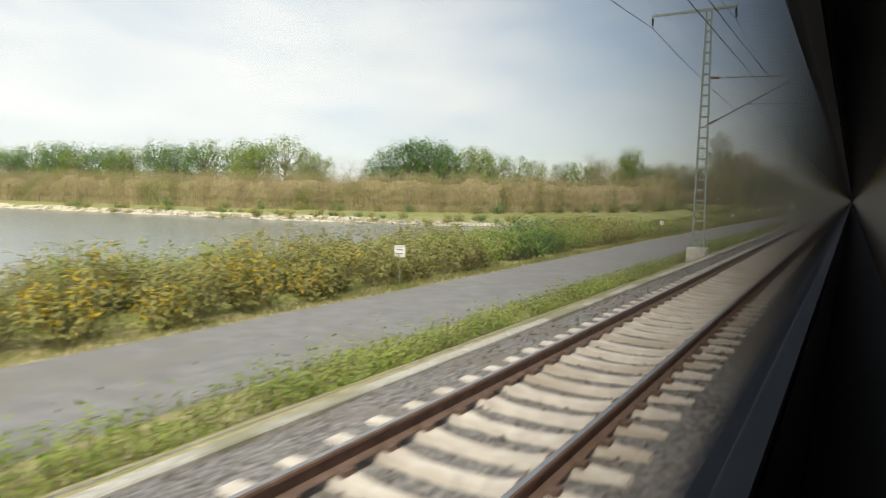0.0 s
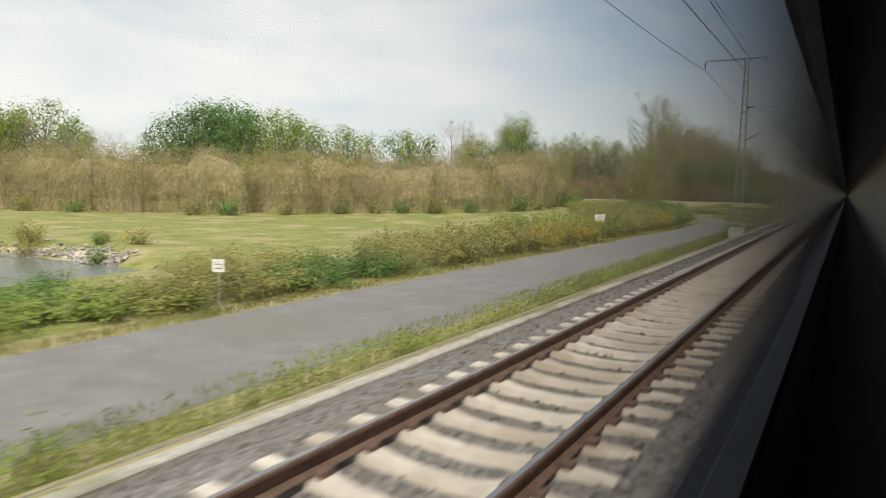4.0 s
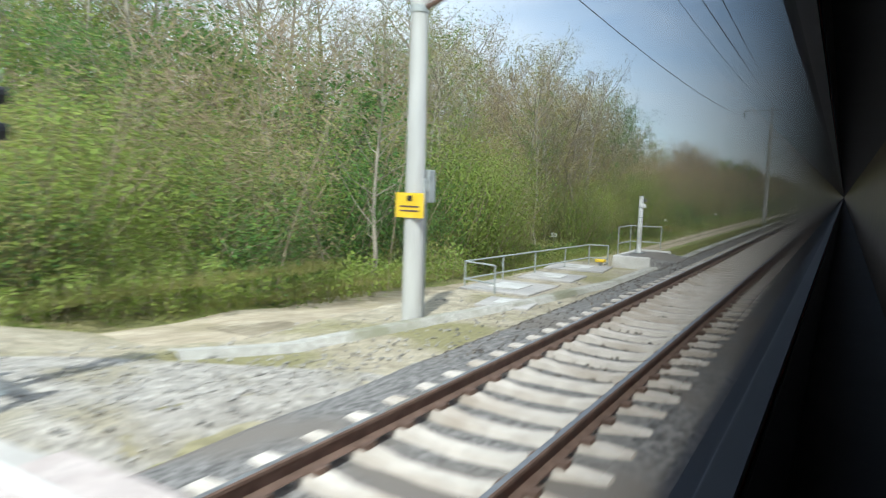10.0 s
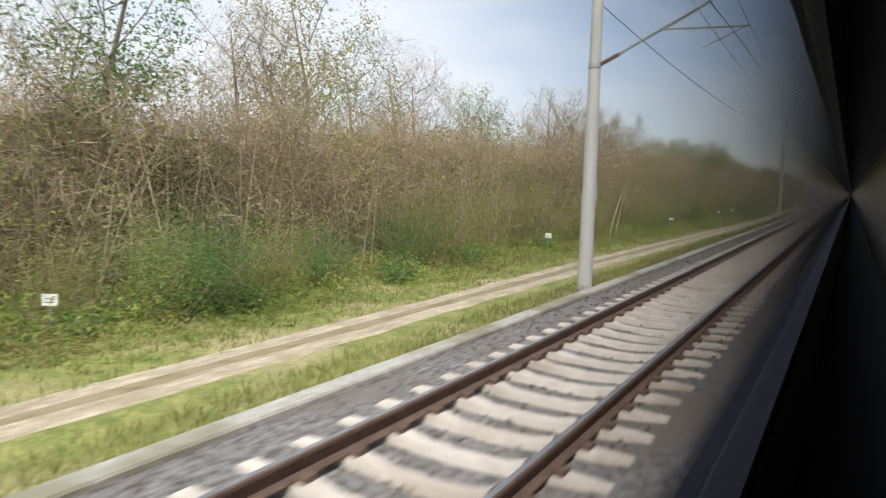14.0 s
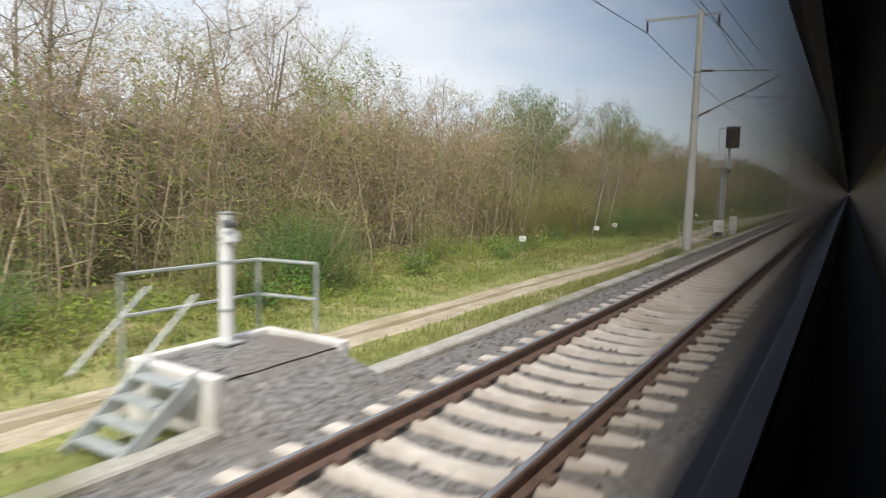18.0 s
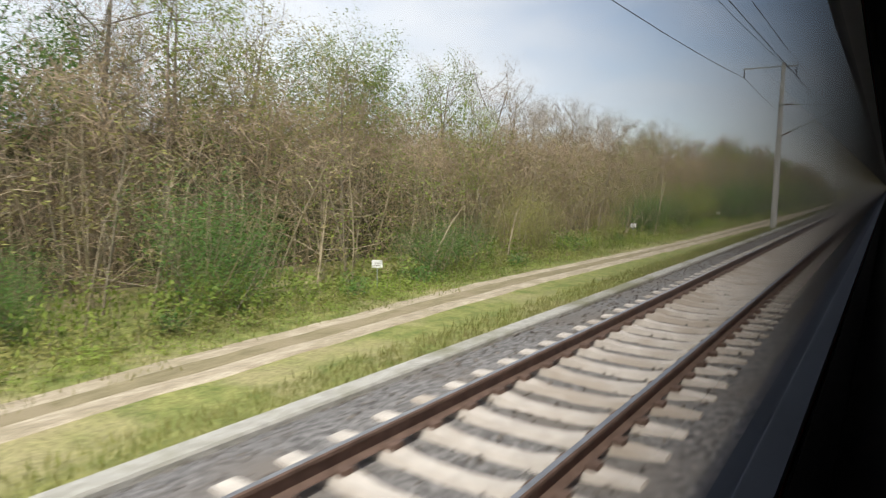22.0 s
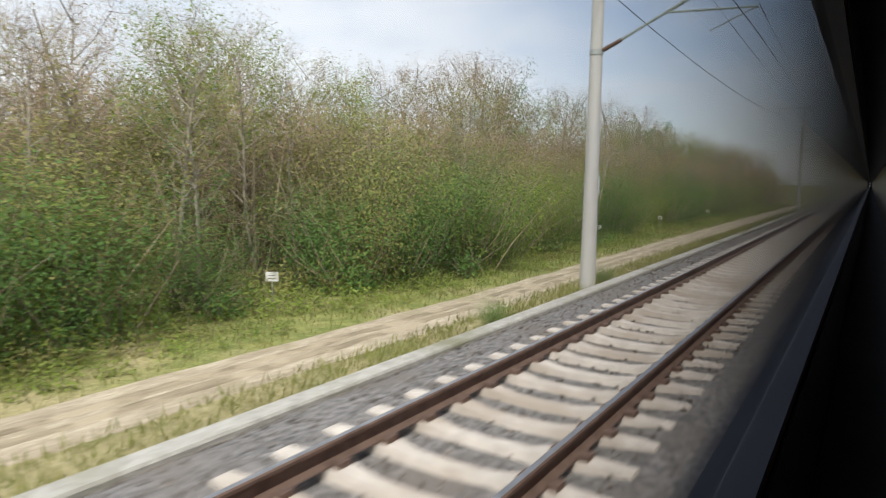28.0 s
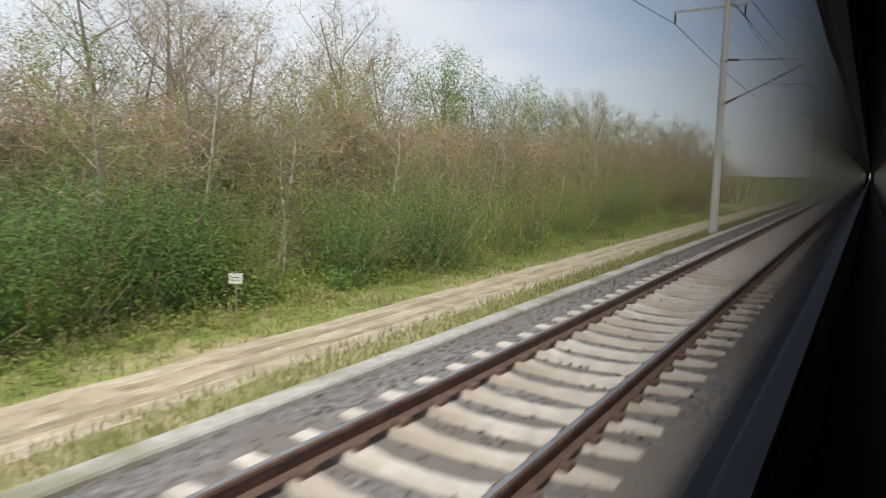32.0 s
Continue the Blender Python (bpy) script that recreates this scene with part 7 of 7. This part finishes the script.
# ---- level crossing ----
def crossing():
    far, near = 259.7, 252.7
    # road left of the line, bright concrete
    fe = [(-2.2, 259.6), (-9.6, 259.0), (-16.8, 258.6), (-22.6, 256.6), (-32, 255.0), (-48, 252.5), (-70, 250)]
    ne = [(-2.2, 253.2), (-7.7, 253.0), (-13.9, 251.6), (-21, 249.0), (-27.3, 247.0), (-44, 246.0), (-70, 243.5)]
    xs = np.arange(-2.2, -68, -0.9)
    verts, faces = [], []
    for x in xs:
        a, b = np.interp(-x, [-p for p, _ in ne], [q for _, q in ne]), np.interp(-x, [-p for p, _ in fe], [q for _, q in fe])
        for i in range(5):
            verts.append((x, a + (b - a) * i / 4, max(-0.06, ground_z(x, (a + b) / 2) + 0.05)))
    for j in range(len(xs) - 1):
        for i in range(4):
            k = j * 5 + i
            faces.append((k, k + 5, k + 6, k + 1))
    o, top_n = len(verts), len(faces)
    for side, out in ((0, -0.5), (4, 0.5)):
        for j in range(len(xs)):
            vx, vy, vz = verts[j * 5 + side]
            verts.append((vx, vy + out, vz - 0.75))
        for j in range(len(xs) - 1):
            p, q = o + (0 if side == 0 else len(xs)) + j, j * 5 + side
            faces.append((p, p + 1, q + 5, q) if side == 0 else (q, q + 5, p + 1, p))
    tagged(put("road", mesh_of("road", verts, [f[::-1] for f in faces], [M_SLAB, M_VERGE], [0] * top_n + [1] * (len(faces) - top_n))), "pale concrete road leading up to the level crossing", "road", kind="structure")
    for tab, off in ((ne, 0.35), (fe, -0.35)):
        v, f = [], []
        for x in np.arange(-2.3, -60, -0.9):
            c = np.interp(-x, [-p for p, _ in tab], [q for _, q in tab]) + off
            z = max(-0.06, ground_z(x, c) + 0.05) + 0.006
            v += [(x, c - 0.06, z), (x, c + 0.06, z)]
        f = [(2 * i, 2 * i + 1, 2 * i + 3, 2 * i + 2) for i in range(len(v) // 2 - 1)]
        tagged(put("edge_line", mesh_of("edge_line", v, f, M_WHITE)), "white painted edge line of the road", "road marking", kind="structure")
    for x0, x1, c in ((-6.5, -0.79, 253.45), (-0.7, 0.7, 253.6), (-7.0, -0.79, 256.6), (-0.7, 0.7, 256.75), (0.8, 1.95, 256.8), (-0.7, 0.7, 259.2), (-2.4, -0.79, 259.2)):
        part_ = put("cross_line", mesh_of("cross_line", [(x0, c - 0.06, -0.012), (x1, c - 0.05, -0.012), (x1, c + 0.07, -0.012), (x0, c + 0.06, -0.012)], [(0, 1, 2, 3)], M_WHITE))
        tagged(part_, "worn white line painted across the crossing", "road marking", kind="structure")
    deck = thing("crossing_deck", pose(0, 0, 0), "level crossing deck of grey concrete panels between the rails", "level crossing", kind="structure")
    n = 6
    for k in range(n):
        y = near + (far - near) * (k + 0.5) / n
        d = (far - near) / n - 0.02
        part("panel", boxes([(0, y, -0.10, 1.32, d, 0.16)], 0.012), M_DECK, deck)
        part("panel", boxes([(-1.52, y, -0.10, 1.36, d, 0.16)], 0.012), M_DECK, deck)
        part("panel", boxes([(1.42, y, -0.10, 1.12, d, 0.16)], 0.012), M_DECK, deck)
    for y in (near - 0.06, far + 0.06):
        part("end_ramp", boxes([(0, y, -0.16, 1.3, 0.1, 0.1)], 0.03), M_CONCRETE, deck)
    part("deflector", beam((0.05, near - 0.32, -0.2), (0.05, near - 0.02, -0.03), 0.42, 0.03), M_PLINTH, deck)
    # barrier
    b = thing("barrier", pose(-3.75, 252.3, -0.1), "grey-blue half-barrier machine with its white boom down", "barrier")
    bm = bmesh.new()
    bmesh.ops.create_cone(bm, cap_ends=True, segments=4, radius1=0.30, radius2=0.37, depth=1.12, matrix=Matrix.Translation((0, 0, 0.6)) @ Matrix.Rotation(math.pi / 4, 4, "Z"))
    bmesh.ops.bevel(bm, geom=bm.edges[:], offset=0.035, segments=2, affect="EDGES", profile=0.6)
    part("housing", bm, M_BLUEGREY, b)
    part("door", boxes([(0.255, 0, 0.62, 0.02, 0.34, 0.8)], 0.01), M_BLUEGREY, b)
    for k in (-0.2, 0.2):
        part("foot_bracket", boxes([(k, -0.2, 0.06, 0.14, 0.12, 0.08)], 0.01), M_BLUEGREY, b)
    part("cap", boxes([(0, 0, 1.23, 0.54, 0.56, 0.13)], 0.03), M_BLUEGREY, b)
    part("foot", boxes([(0, 0, 0.03, 0.56, 0.62, 0.06)], 0.01), M_GALV, b)
    part("boom_carrier", boxes([(0.32, 0.25, 1.08, 0.1, 0.9, 0.18)], 0.02), M_GALV, b)
    boom = part("boom", beam((0.32, 0.55, 1.12), (0.32, 5.0, 1.32), 0.1, 0.13), M_WHITE, b, "white boom")
    for k in range(7):
        part("reflector", boxes([(0.376, 0.9 + 0.66 * k, 1.135 + 0.0245 * k, 0.008, 0.12, 0.06)]), M_RUST, boom, "small red reflector")
    part("counterweight", boxes([(0.32, -0.38, 1.05, 0.12, 0.5, 0.3)], 0.02), M_GALV, b)

    def guard(pts, zb):
        g = thing("crash_barrier", pose(0, 0, 0), "galvanised steel crash barrier beside the crossing road", "crash barrier", "crash barriers")
        for x, y in pts:
            part("post", boxes([(x, y, zb + 0.33, 0.1, 0.1, 1.08)], 0.01), M_GUARD, g)
        a, c = pts[0], pts[-1]
        dx, dy = c[0] - a[0], c[1] - a[1]
        L = math.hypot(dx, dy)
        bm = bmesh.new()
        prof = [(0.0, 0.44), (0.03, 0.50), (0.03, 0.59), (0.012, 0.63), (0.03, 0.67), (0.03, 0.76), (0.0, 0.82)]
        rows = []
        for f in (-0.12, 1.12):
            rows.append([bm.verts.new((a[0] + dx * f + dy / L * o, a[1] + dy * f - dx / L * o - 0.075, zb + z)) for o, z in prof])
        for i in range(len(prof) - 1):
            bm.faces.new((rows[0][i], rows[1][i], rows[1][i + 1], rows[0][i + 1]))
        r = bmesh.ops.solidify(bm, geom=bm.faces[:], thickness=0.012)
        part("beam", bm, M_GUARD, g)

    guard([(-5.75, 251.75), (-4.75, 252.05), (-3.9, 252.75)], -0.1)
    guard([(-4.55, 259.82), (-3.55, 259.76)], 0.05)

    def lamp_post(x, y, h, label):
        p = thing("crossing_light", pose(x, y, -0.1), label, "signal", "crossing lights")
        part("post", bars([((0, 0, -0.1), (0, 0, h))], 0.06, 12), M_GALV, p, smooth=True)
        frame_ = part("head_frame", boxes([(-0.34, 0.03, h - 0.42, 0.035, 0.05, 0.84), (-0.2, 0.03, h - 0.02, 0.3, 0.05, 0.035), (-0.2, 0.03, h - 0.82, 0.3, 0.05, 0.035)], 0.008), M_WHITE, p, "pale signal frame")
        hd = part("head", boxes([(-0.19, 0.06, h - 0.42, 0.24, 0.2, 0.72)], 0.03), M_GREYBOX, p, "dark grey lamp housing")
        for k in (-0.17, 0.17):
            part("hood", bars([((-0.19, 0.16, h - 0.42 + k), (-0.19, 0.34, h - 0.42 + k))], 0.085, 12), M_BLACK, hd)
        part("lamp", boxes([(0.12, 0.02, h - 0.12, 0.2, 0.16, 0.13)], 0.04), M_GALV, p)
        part("bracket", bars([((-0.32, 0.03, h - 0.82), (-0.16, 0.03, h - 1.2)), ((-0.16, 0.03, h - 1.2), (0, 0, h - 1.3))], 0.02), M_GALV, p)
        for s in (-1, 1):
            part("cross_arm", beam((-0.16 - 0.12 * s, 0.08, h - 1.75), (-0.16 + 0.12 * s, 0.08, h - 0.98), 0.02, 0.11), M_WHITE, p, "white arm of a warning cross")
        part("stay", bars([((-0.16, 0.0, -0.1), (-0.16, 0.0, h - 1.7))], 0.025), M_GALV, p)
        part("small_box", boxes([(-0.09, 0, 1.2, 0.16, 0.12, 0.3)], 0.02), M_GALV, p)
        part("foot_plate", boxes([(-0.06, 0, 0.03, 0.36, 0.26, 0.05)], 0.01), M_GALV, p)

    lamp_post(-4.8, 252.6, 3.1, "grey level crossing light post with warning cross seen from behind")
    lamp_post(-4.1, 260.0, 3.1, "grey level crossing light post beyond the road")
    m = thing("round_sign", pose(-37.0, 246.0, ground_z(-37.0, 246.0)), "white road sign on a post beside the crossing road", "sign")
    part("post", bars([((0, 0, -0.1), (0, 0, 2.6))], 0.04, 8), M_GALV, m)
    part("plate", boxes([(0, -0.05, 2.5, 0.6, 0.02, 0.8)], 0.02), M_WHITE, m)
    m = thing("road_sign", pose(-43.6, 255.9, ground_z(-43.6, 255.9)), "small green sign on a post at the wood's edge", "sign")
    part("post", bars([((0, 0, -0.1), (0, 0, 1.2))], 0.03, 8), M_GALV, m)
    part("plate", boxes([(0, -0.05, 1.2, 0.5, 0.02, 0.4)], 0.02), M_GREENSTEEL, m)

    m = thing("marker_post", pose(-29.6, 234.3, ground_z(-29.6, 234.3)), "short red and white post beside the path's end", "post")
    part("post", bars([((0, 0, -0.1), (0, 0, 0.9))], 0.09, 10), M_SIGNRED, m, "red painted post")
    part("cap", bars([((0, 0, 0.9), (0, 0, 1.15))], 0.095, 10), M_WHITE, m, "white post top")


crossing()
strip("rough_meadow", M_MEADOW, [(188, -8.7), (190.8, -9.3), (195, -10.9), (200, -13.1), (209.3, -17.7), (223.7, -26.0), (252, -30.0)], [(188, -2.72), (252, -2.72)], 188, 252, 1.0, 0.035, "rough brownish-green meadow beside the line", "meadow")
strip("sandy_wheel_track", M_YARD, [(216, -10.4), (227, -9.4), (236.8, -8.9), (241, -9.4), (246, -11.5), (250, -13.5)], [(216, -9.8), (230, -6.9), (235.2, -5.9), (239.2, -7.2), (244, -9.4), (250, -12.2)], 216, 249, 0.5, 0.06, "sandy wheel track over the rough grass", "track", 0.25)
strip("gravel_yard", M_YARD, [(258.9, -10.2), (259.9, -9.4), (264, -9.0), (270, -7.4), (278, -6.0), (284, -4.6)], [(258.9, -1.75), (262, -1.9), (284, -2.2)], 258.9, 284, 0.5, 0.05, "grey gravel and sand beyond the crossing", "gravel", 0.3)
strip("gravel_yard", M_GRAVEL, [(243, -3.2), (247, -4.6), (250, -5.8), (252.8, -8.0)], [(243, -1.75), (252.8, -1.75)], 243, 252.7, 0.3, 0.07, "grey gravel beside the crossing", "gravel", 0.9)
strip("gravel_shoulder", M_GRAVEL, [(182, -3.1), (190, -3.35), (237, -3.4), (250, -3.6)], [(182, -2.5), (250, -2.5)], 182, 250, 0.4, 0.1, "ragged shoulder of pale gravel along the ballast", "gravel", 0.32)
strip("gravel_shoulder", M_GRAVEL, [(259.3, -6.8), (262.0, -5.0), (264.0, -2.8)], [(259.3, -1.75), (264.0, -1.9)], 259.3, 264.0, 0.4, 0.056, "grey broken gravel beside the crossing deck", "gravel", 0.2)


def rubble(seed, n, spot, low, high, label):
    """Broken stones strewn over a piece of ground."""
    r = np.random.default_rng(seed)
    v, f = [], []
    for _ in range(n):
        x, y = spot(r)
        q = r.uniform(low, high)
        c = np.array((x, y, ground_z(x, y) + 0.06 + q * 0.25))
        o = len(v)
        for d in ((1, 0, 0), (-1, 0.2, 0), (0, 1, 0.1), (0.1, -1, 0), (0, 0, 0.8), (0, 0, -0.6)):
            v.append(tuple(c + np.array(d) * q * r.uniform(0.6, 1.2) + r.normal(0, 0.15 * q, 3)))
        f += [tuple(o + i for i in t) for t in ((0, 2, 4), (2, 1, 4), (1, 3, 4), (3, 0, 4), (2, 0, 5), (1, 2, 5), (3, 1, 5), (0, 3, 5))]
    tagged(put("rubble", mesh_of("rubble", v, f, M_CHIP)), label, "rubble", kind="stuff")


rubble(300, 5200, lambda r: (-2.0 - 4.8 * r.random(), 252.6 - 8.5 * r.random() ** 1.3), 0.02, 0.06, "pale broken stones tipped beside the crossing")
rubble(301, 600, lambda r: (-3.0 - abs(r.normal(0, 1.2)), 252.4 - abs(r.normal(0, 2.4))), 0.035, 0.095, "large pale broken stones tipped beside the crossing")
def shore_spot(r):
    x = -48 - 130 * r.random() ** 1.3
    return x, shore_y(x) - 2.2 + r.normal(0, 0.9)


rubble(304, 2600, shore_spot, 0.08, 0.36, "pale stones heaped along the lake's far shore")
rubble(302, 4200, lambda r: (-2.75 - min(2.2, r.gamma(1.6, 0.3)), r.uniform(160, 246)), 0.02, 0.06, "grey and white stones strewn along the ballast's shoulder")
rubble(303, 1000, lambda r: (-2.2 - min(5.0, r.gamma(2.0, 0.9)), 259.9 + min(20.0, r.gamma(1.4, 4.0))), 0.015, 0.045, "grey broken stones beyond the crossing")

YK = [(262.5, -4.9), (265, -4.5), (268, -3.9), (271, -3.3), (275, -2.8), (286, -2.62)]
strip("kerb_edging", M_KERB, YK, [(v, x + 0.22) for v, x in YK], 262.5, 286, 0.5, 0.16, "pale concrete edging curving beside the yard", "kerb", 0.03)
strip("bare_soil", M_SOIL, [(150, -6.8), (170, -6.9), (186, -8.0), (194, -8.5), (206, -11.5)], [(150, -3.3), (168, -3.2), (190, -3.1), (206, -3.1)], 160, 206, 1.0, 0.03, "bare sandy soil between path and ballast", "ground", 0.3)


# ---- fallen and leaning pale stems at the wood's edge ----
def leaning(x, y, dx, dy, h, r=0.035):
    t = thing("leaning_stem", pose(x, y, ground_z(x, y)), "pale bare stem leaning out of the thicket", "dead tree", "leaning stems")
    g = Grower(int(y))
    p = [np.array((0, 0, -0.1)), np.array((dx * 0.3, dy * 0.3, h * 0.4)), np.array((dx * 0.6, dy * 0.65, h * 0.75)), np.array((dx, dy, h))]
    g.tube(p, [r, r * 0.85, r * 0.6, r * 0.25], 6)
    put("stem", g.wood("stem", M_STEM), t)
    g2 = Grower(int(y) + 7)
    for k in range(4):
        q = p[2] * (1 - k / 4) + p[3] * k / 4
        g2.tube([q, q + np.array((g2.r.normal(0, 0.3), g2.r.normal(0, 0.3), 0.4))], [0.012, 0.004], 3)
    put("twig", g2.wood("twig", M_STEM), t)


for x, y, dx, dy, h in ((-21.4, 330.0, 1.1, 1.3, 7.9), (-21.6, 345.0, -0.4, 2.0, 5.7), (-21.9, 438.0, 0.7, 4.2, 7.0), (-22.1, 441.0, 0.4, 3.3, 6.2), (-22.1, 600.0, 0.7, 3.5, 4.8), (-22.3, 638.6, 0.0, 8.2, 2.9), (-22.1, 611.0, 0.4, 1.1, 4.4), (-21.4, 648.5, 0.4, 3.7, 7.5), (-21.9, 652.0, 0.0, 1.3, 9.2), (-21.9, 775.0, 0.7, 1.8, 6.6), (-22.1, 778.0, 0.2, 1.3, 7.5), (-21.4, 352.5, 0.4, 4.0, 2.6)):
    leaning(x, y, dx, dy, h, 0.075)


# ---- pieces of the track: sleepers one by one where the run begins, the rest joined ----
def sleepers():
    deck0, deck1 = 252.6, 259.8
    me = mesh_of("sleeper", S_V, S_F, M_SLEEPER)
    cv, cf = joined([shifted(cuboid(cx, 0, 0, 0.10, 0.14, 0.05), 0, 0, -0.155) for cx in (-0.87, -0.64, 0.64, 0.87)])
    fast = mesh_of("fastening", cv, cf, M_RUST)
    rows = [Y0 + 0.3 + 0.6 * k for k in range(int((Y1 - Y0) / 0.6))]
    one = [y for y in rows if 0 <= y < 90]
    rest = [y for y in rows if not 0 <= y < 90 and not deck0 < y < deck1]
    for y in one:
        s = put("sleeper", me, far_track, pose(0.008 * math.sin(y * 7), y, 0.004 * math.sin(y * 3), 0, 0, 0.5 * math.sin(y * 5)))
        put("fastening", fast, s)
    sv, sf = np.array(S_V), S_F
    plain = np.array(cuboid(0, 0, -0.29, 2.6, 0.26, 0.2)[0])
    verts = np.concatenate([plain + np.array((0, y, 0)) for y in rows])
    faces = [tuple(i + k * 8 for i in f) for k in range(len(rows)) for f in cuboid(0, 0, 0, 1, 1, 1)[1]]
    tagged(put("sleeper_run", mesh_of("sleeper_run", verts, faces, M_SLEEPER), own_track), kind="stuff")
    for cx, track, ys in ((0, far_track, rest),):
        verts = np.concatenate([sv + np.array((0.008 * math.sin(y * 7), y, 0.004 * math.sin(y * 3))) for y in ys])
        faces = [tuple(i + k * len(sv) for i in f) for k in range(len(ys)) for f in sf]
        ob = put("sleeper_run", mesh_of("sleeper_run", verts, faces, M_SLEEPER), track)
        tagged(ob, kind="stuff")
        c = np.array(cv)
        verts = np.concatenate([c + np.array((0, y, 0)) for y in ys])
        faces = [tuple(i + k * len(c) for i in f) for k in range(len(ys)) for f in cf]
        ob = put("fastening_run", mesh_of("fastening_run", verts, faces, M_RUST), track)
        tagged(ob, kind="stuff")


sleepers()


def ballast_stones():
    """Loose stones between the sleepers, spilling over their edges: a stretch of twelve metres, laid end to end."""
    r = np.random.default_rng(77)
    n = 20 * 46
    x = np.concatenate([r.uniform(-1.28, 1.28, n), r.uniform(-2.3, -1.3, 420)])
    gap = np.concatenate([r.integers(0, 20, n) * 0.6 + 0.3 + r.uniform(-0.215, 0.215, n), r.uniform(0, 12, 420)])
    bed = np.interp(x, [-2.55, -1.8, -1.32, -0.5, 0, 0.5, 1.32], [-0.58, -0.235, -0.205, -0.275, -0.295, -0.275, -0.205])
    keep = np.abs(np.abs(x) - 0.7535) > 0.1
    x, gap, bed = x[keep], gap[keep], bed[keep]
    k = len(x)
    size = r.uniform(0.014, 0.034, (k, 1, 1))
    shape = np.array([(1, 0, 0), (-0.5, 0.87, 0), (-0.5, -0.87, 0), (0, 0, 0.8), (0, 0, -0.7)])[None] * r.uniform(0.6, 1.3, (k, 5, 3)) * size
    turn = r.uniform(0, 6.283, (k, 1))
    c, s = np.cos(turn), np.sin(turn)
    xx, yy = shape[:, :, 0] * c - shape[:, :, 1] * s, shape[:, :, 0] * s + shape[:, :, 1] * c
    v = np.stack([xx + x[:, None], yy + gap[:, None], shape[:, :, 2] + bed[:, None] + 0.55 * size[:, :, 0]], 2).reshape(-1, 3)
    f = (np.arange(k)[:, None, None] * 5 + np.array([(0, 1, 3), (1, 2, 3), (2, 0, 3), (1, 0, 4), (2, 1, 4), (0, 2, 4)])[None]).reshape(-1, 3)
    me = mesh_of("ballast_stones", v.tolist(), f.tolist(), M_STONE)
    for j in range(int((Y1 - Y0) / 12)):
        y = Y0 + 0.3 + 12 * j
        if not 240 < y < 260 and y < 920:
            tagged(put("ballast_stones", me, far_track, pose(0, y, 0)), kind="stuff")


ballast_stones()
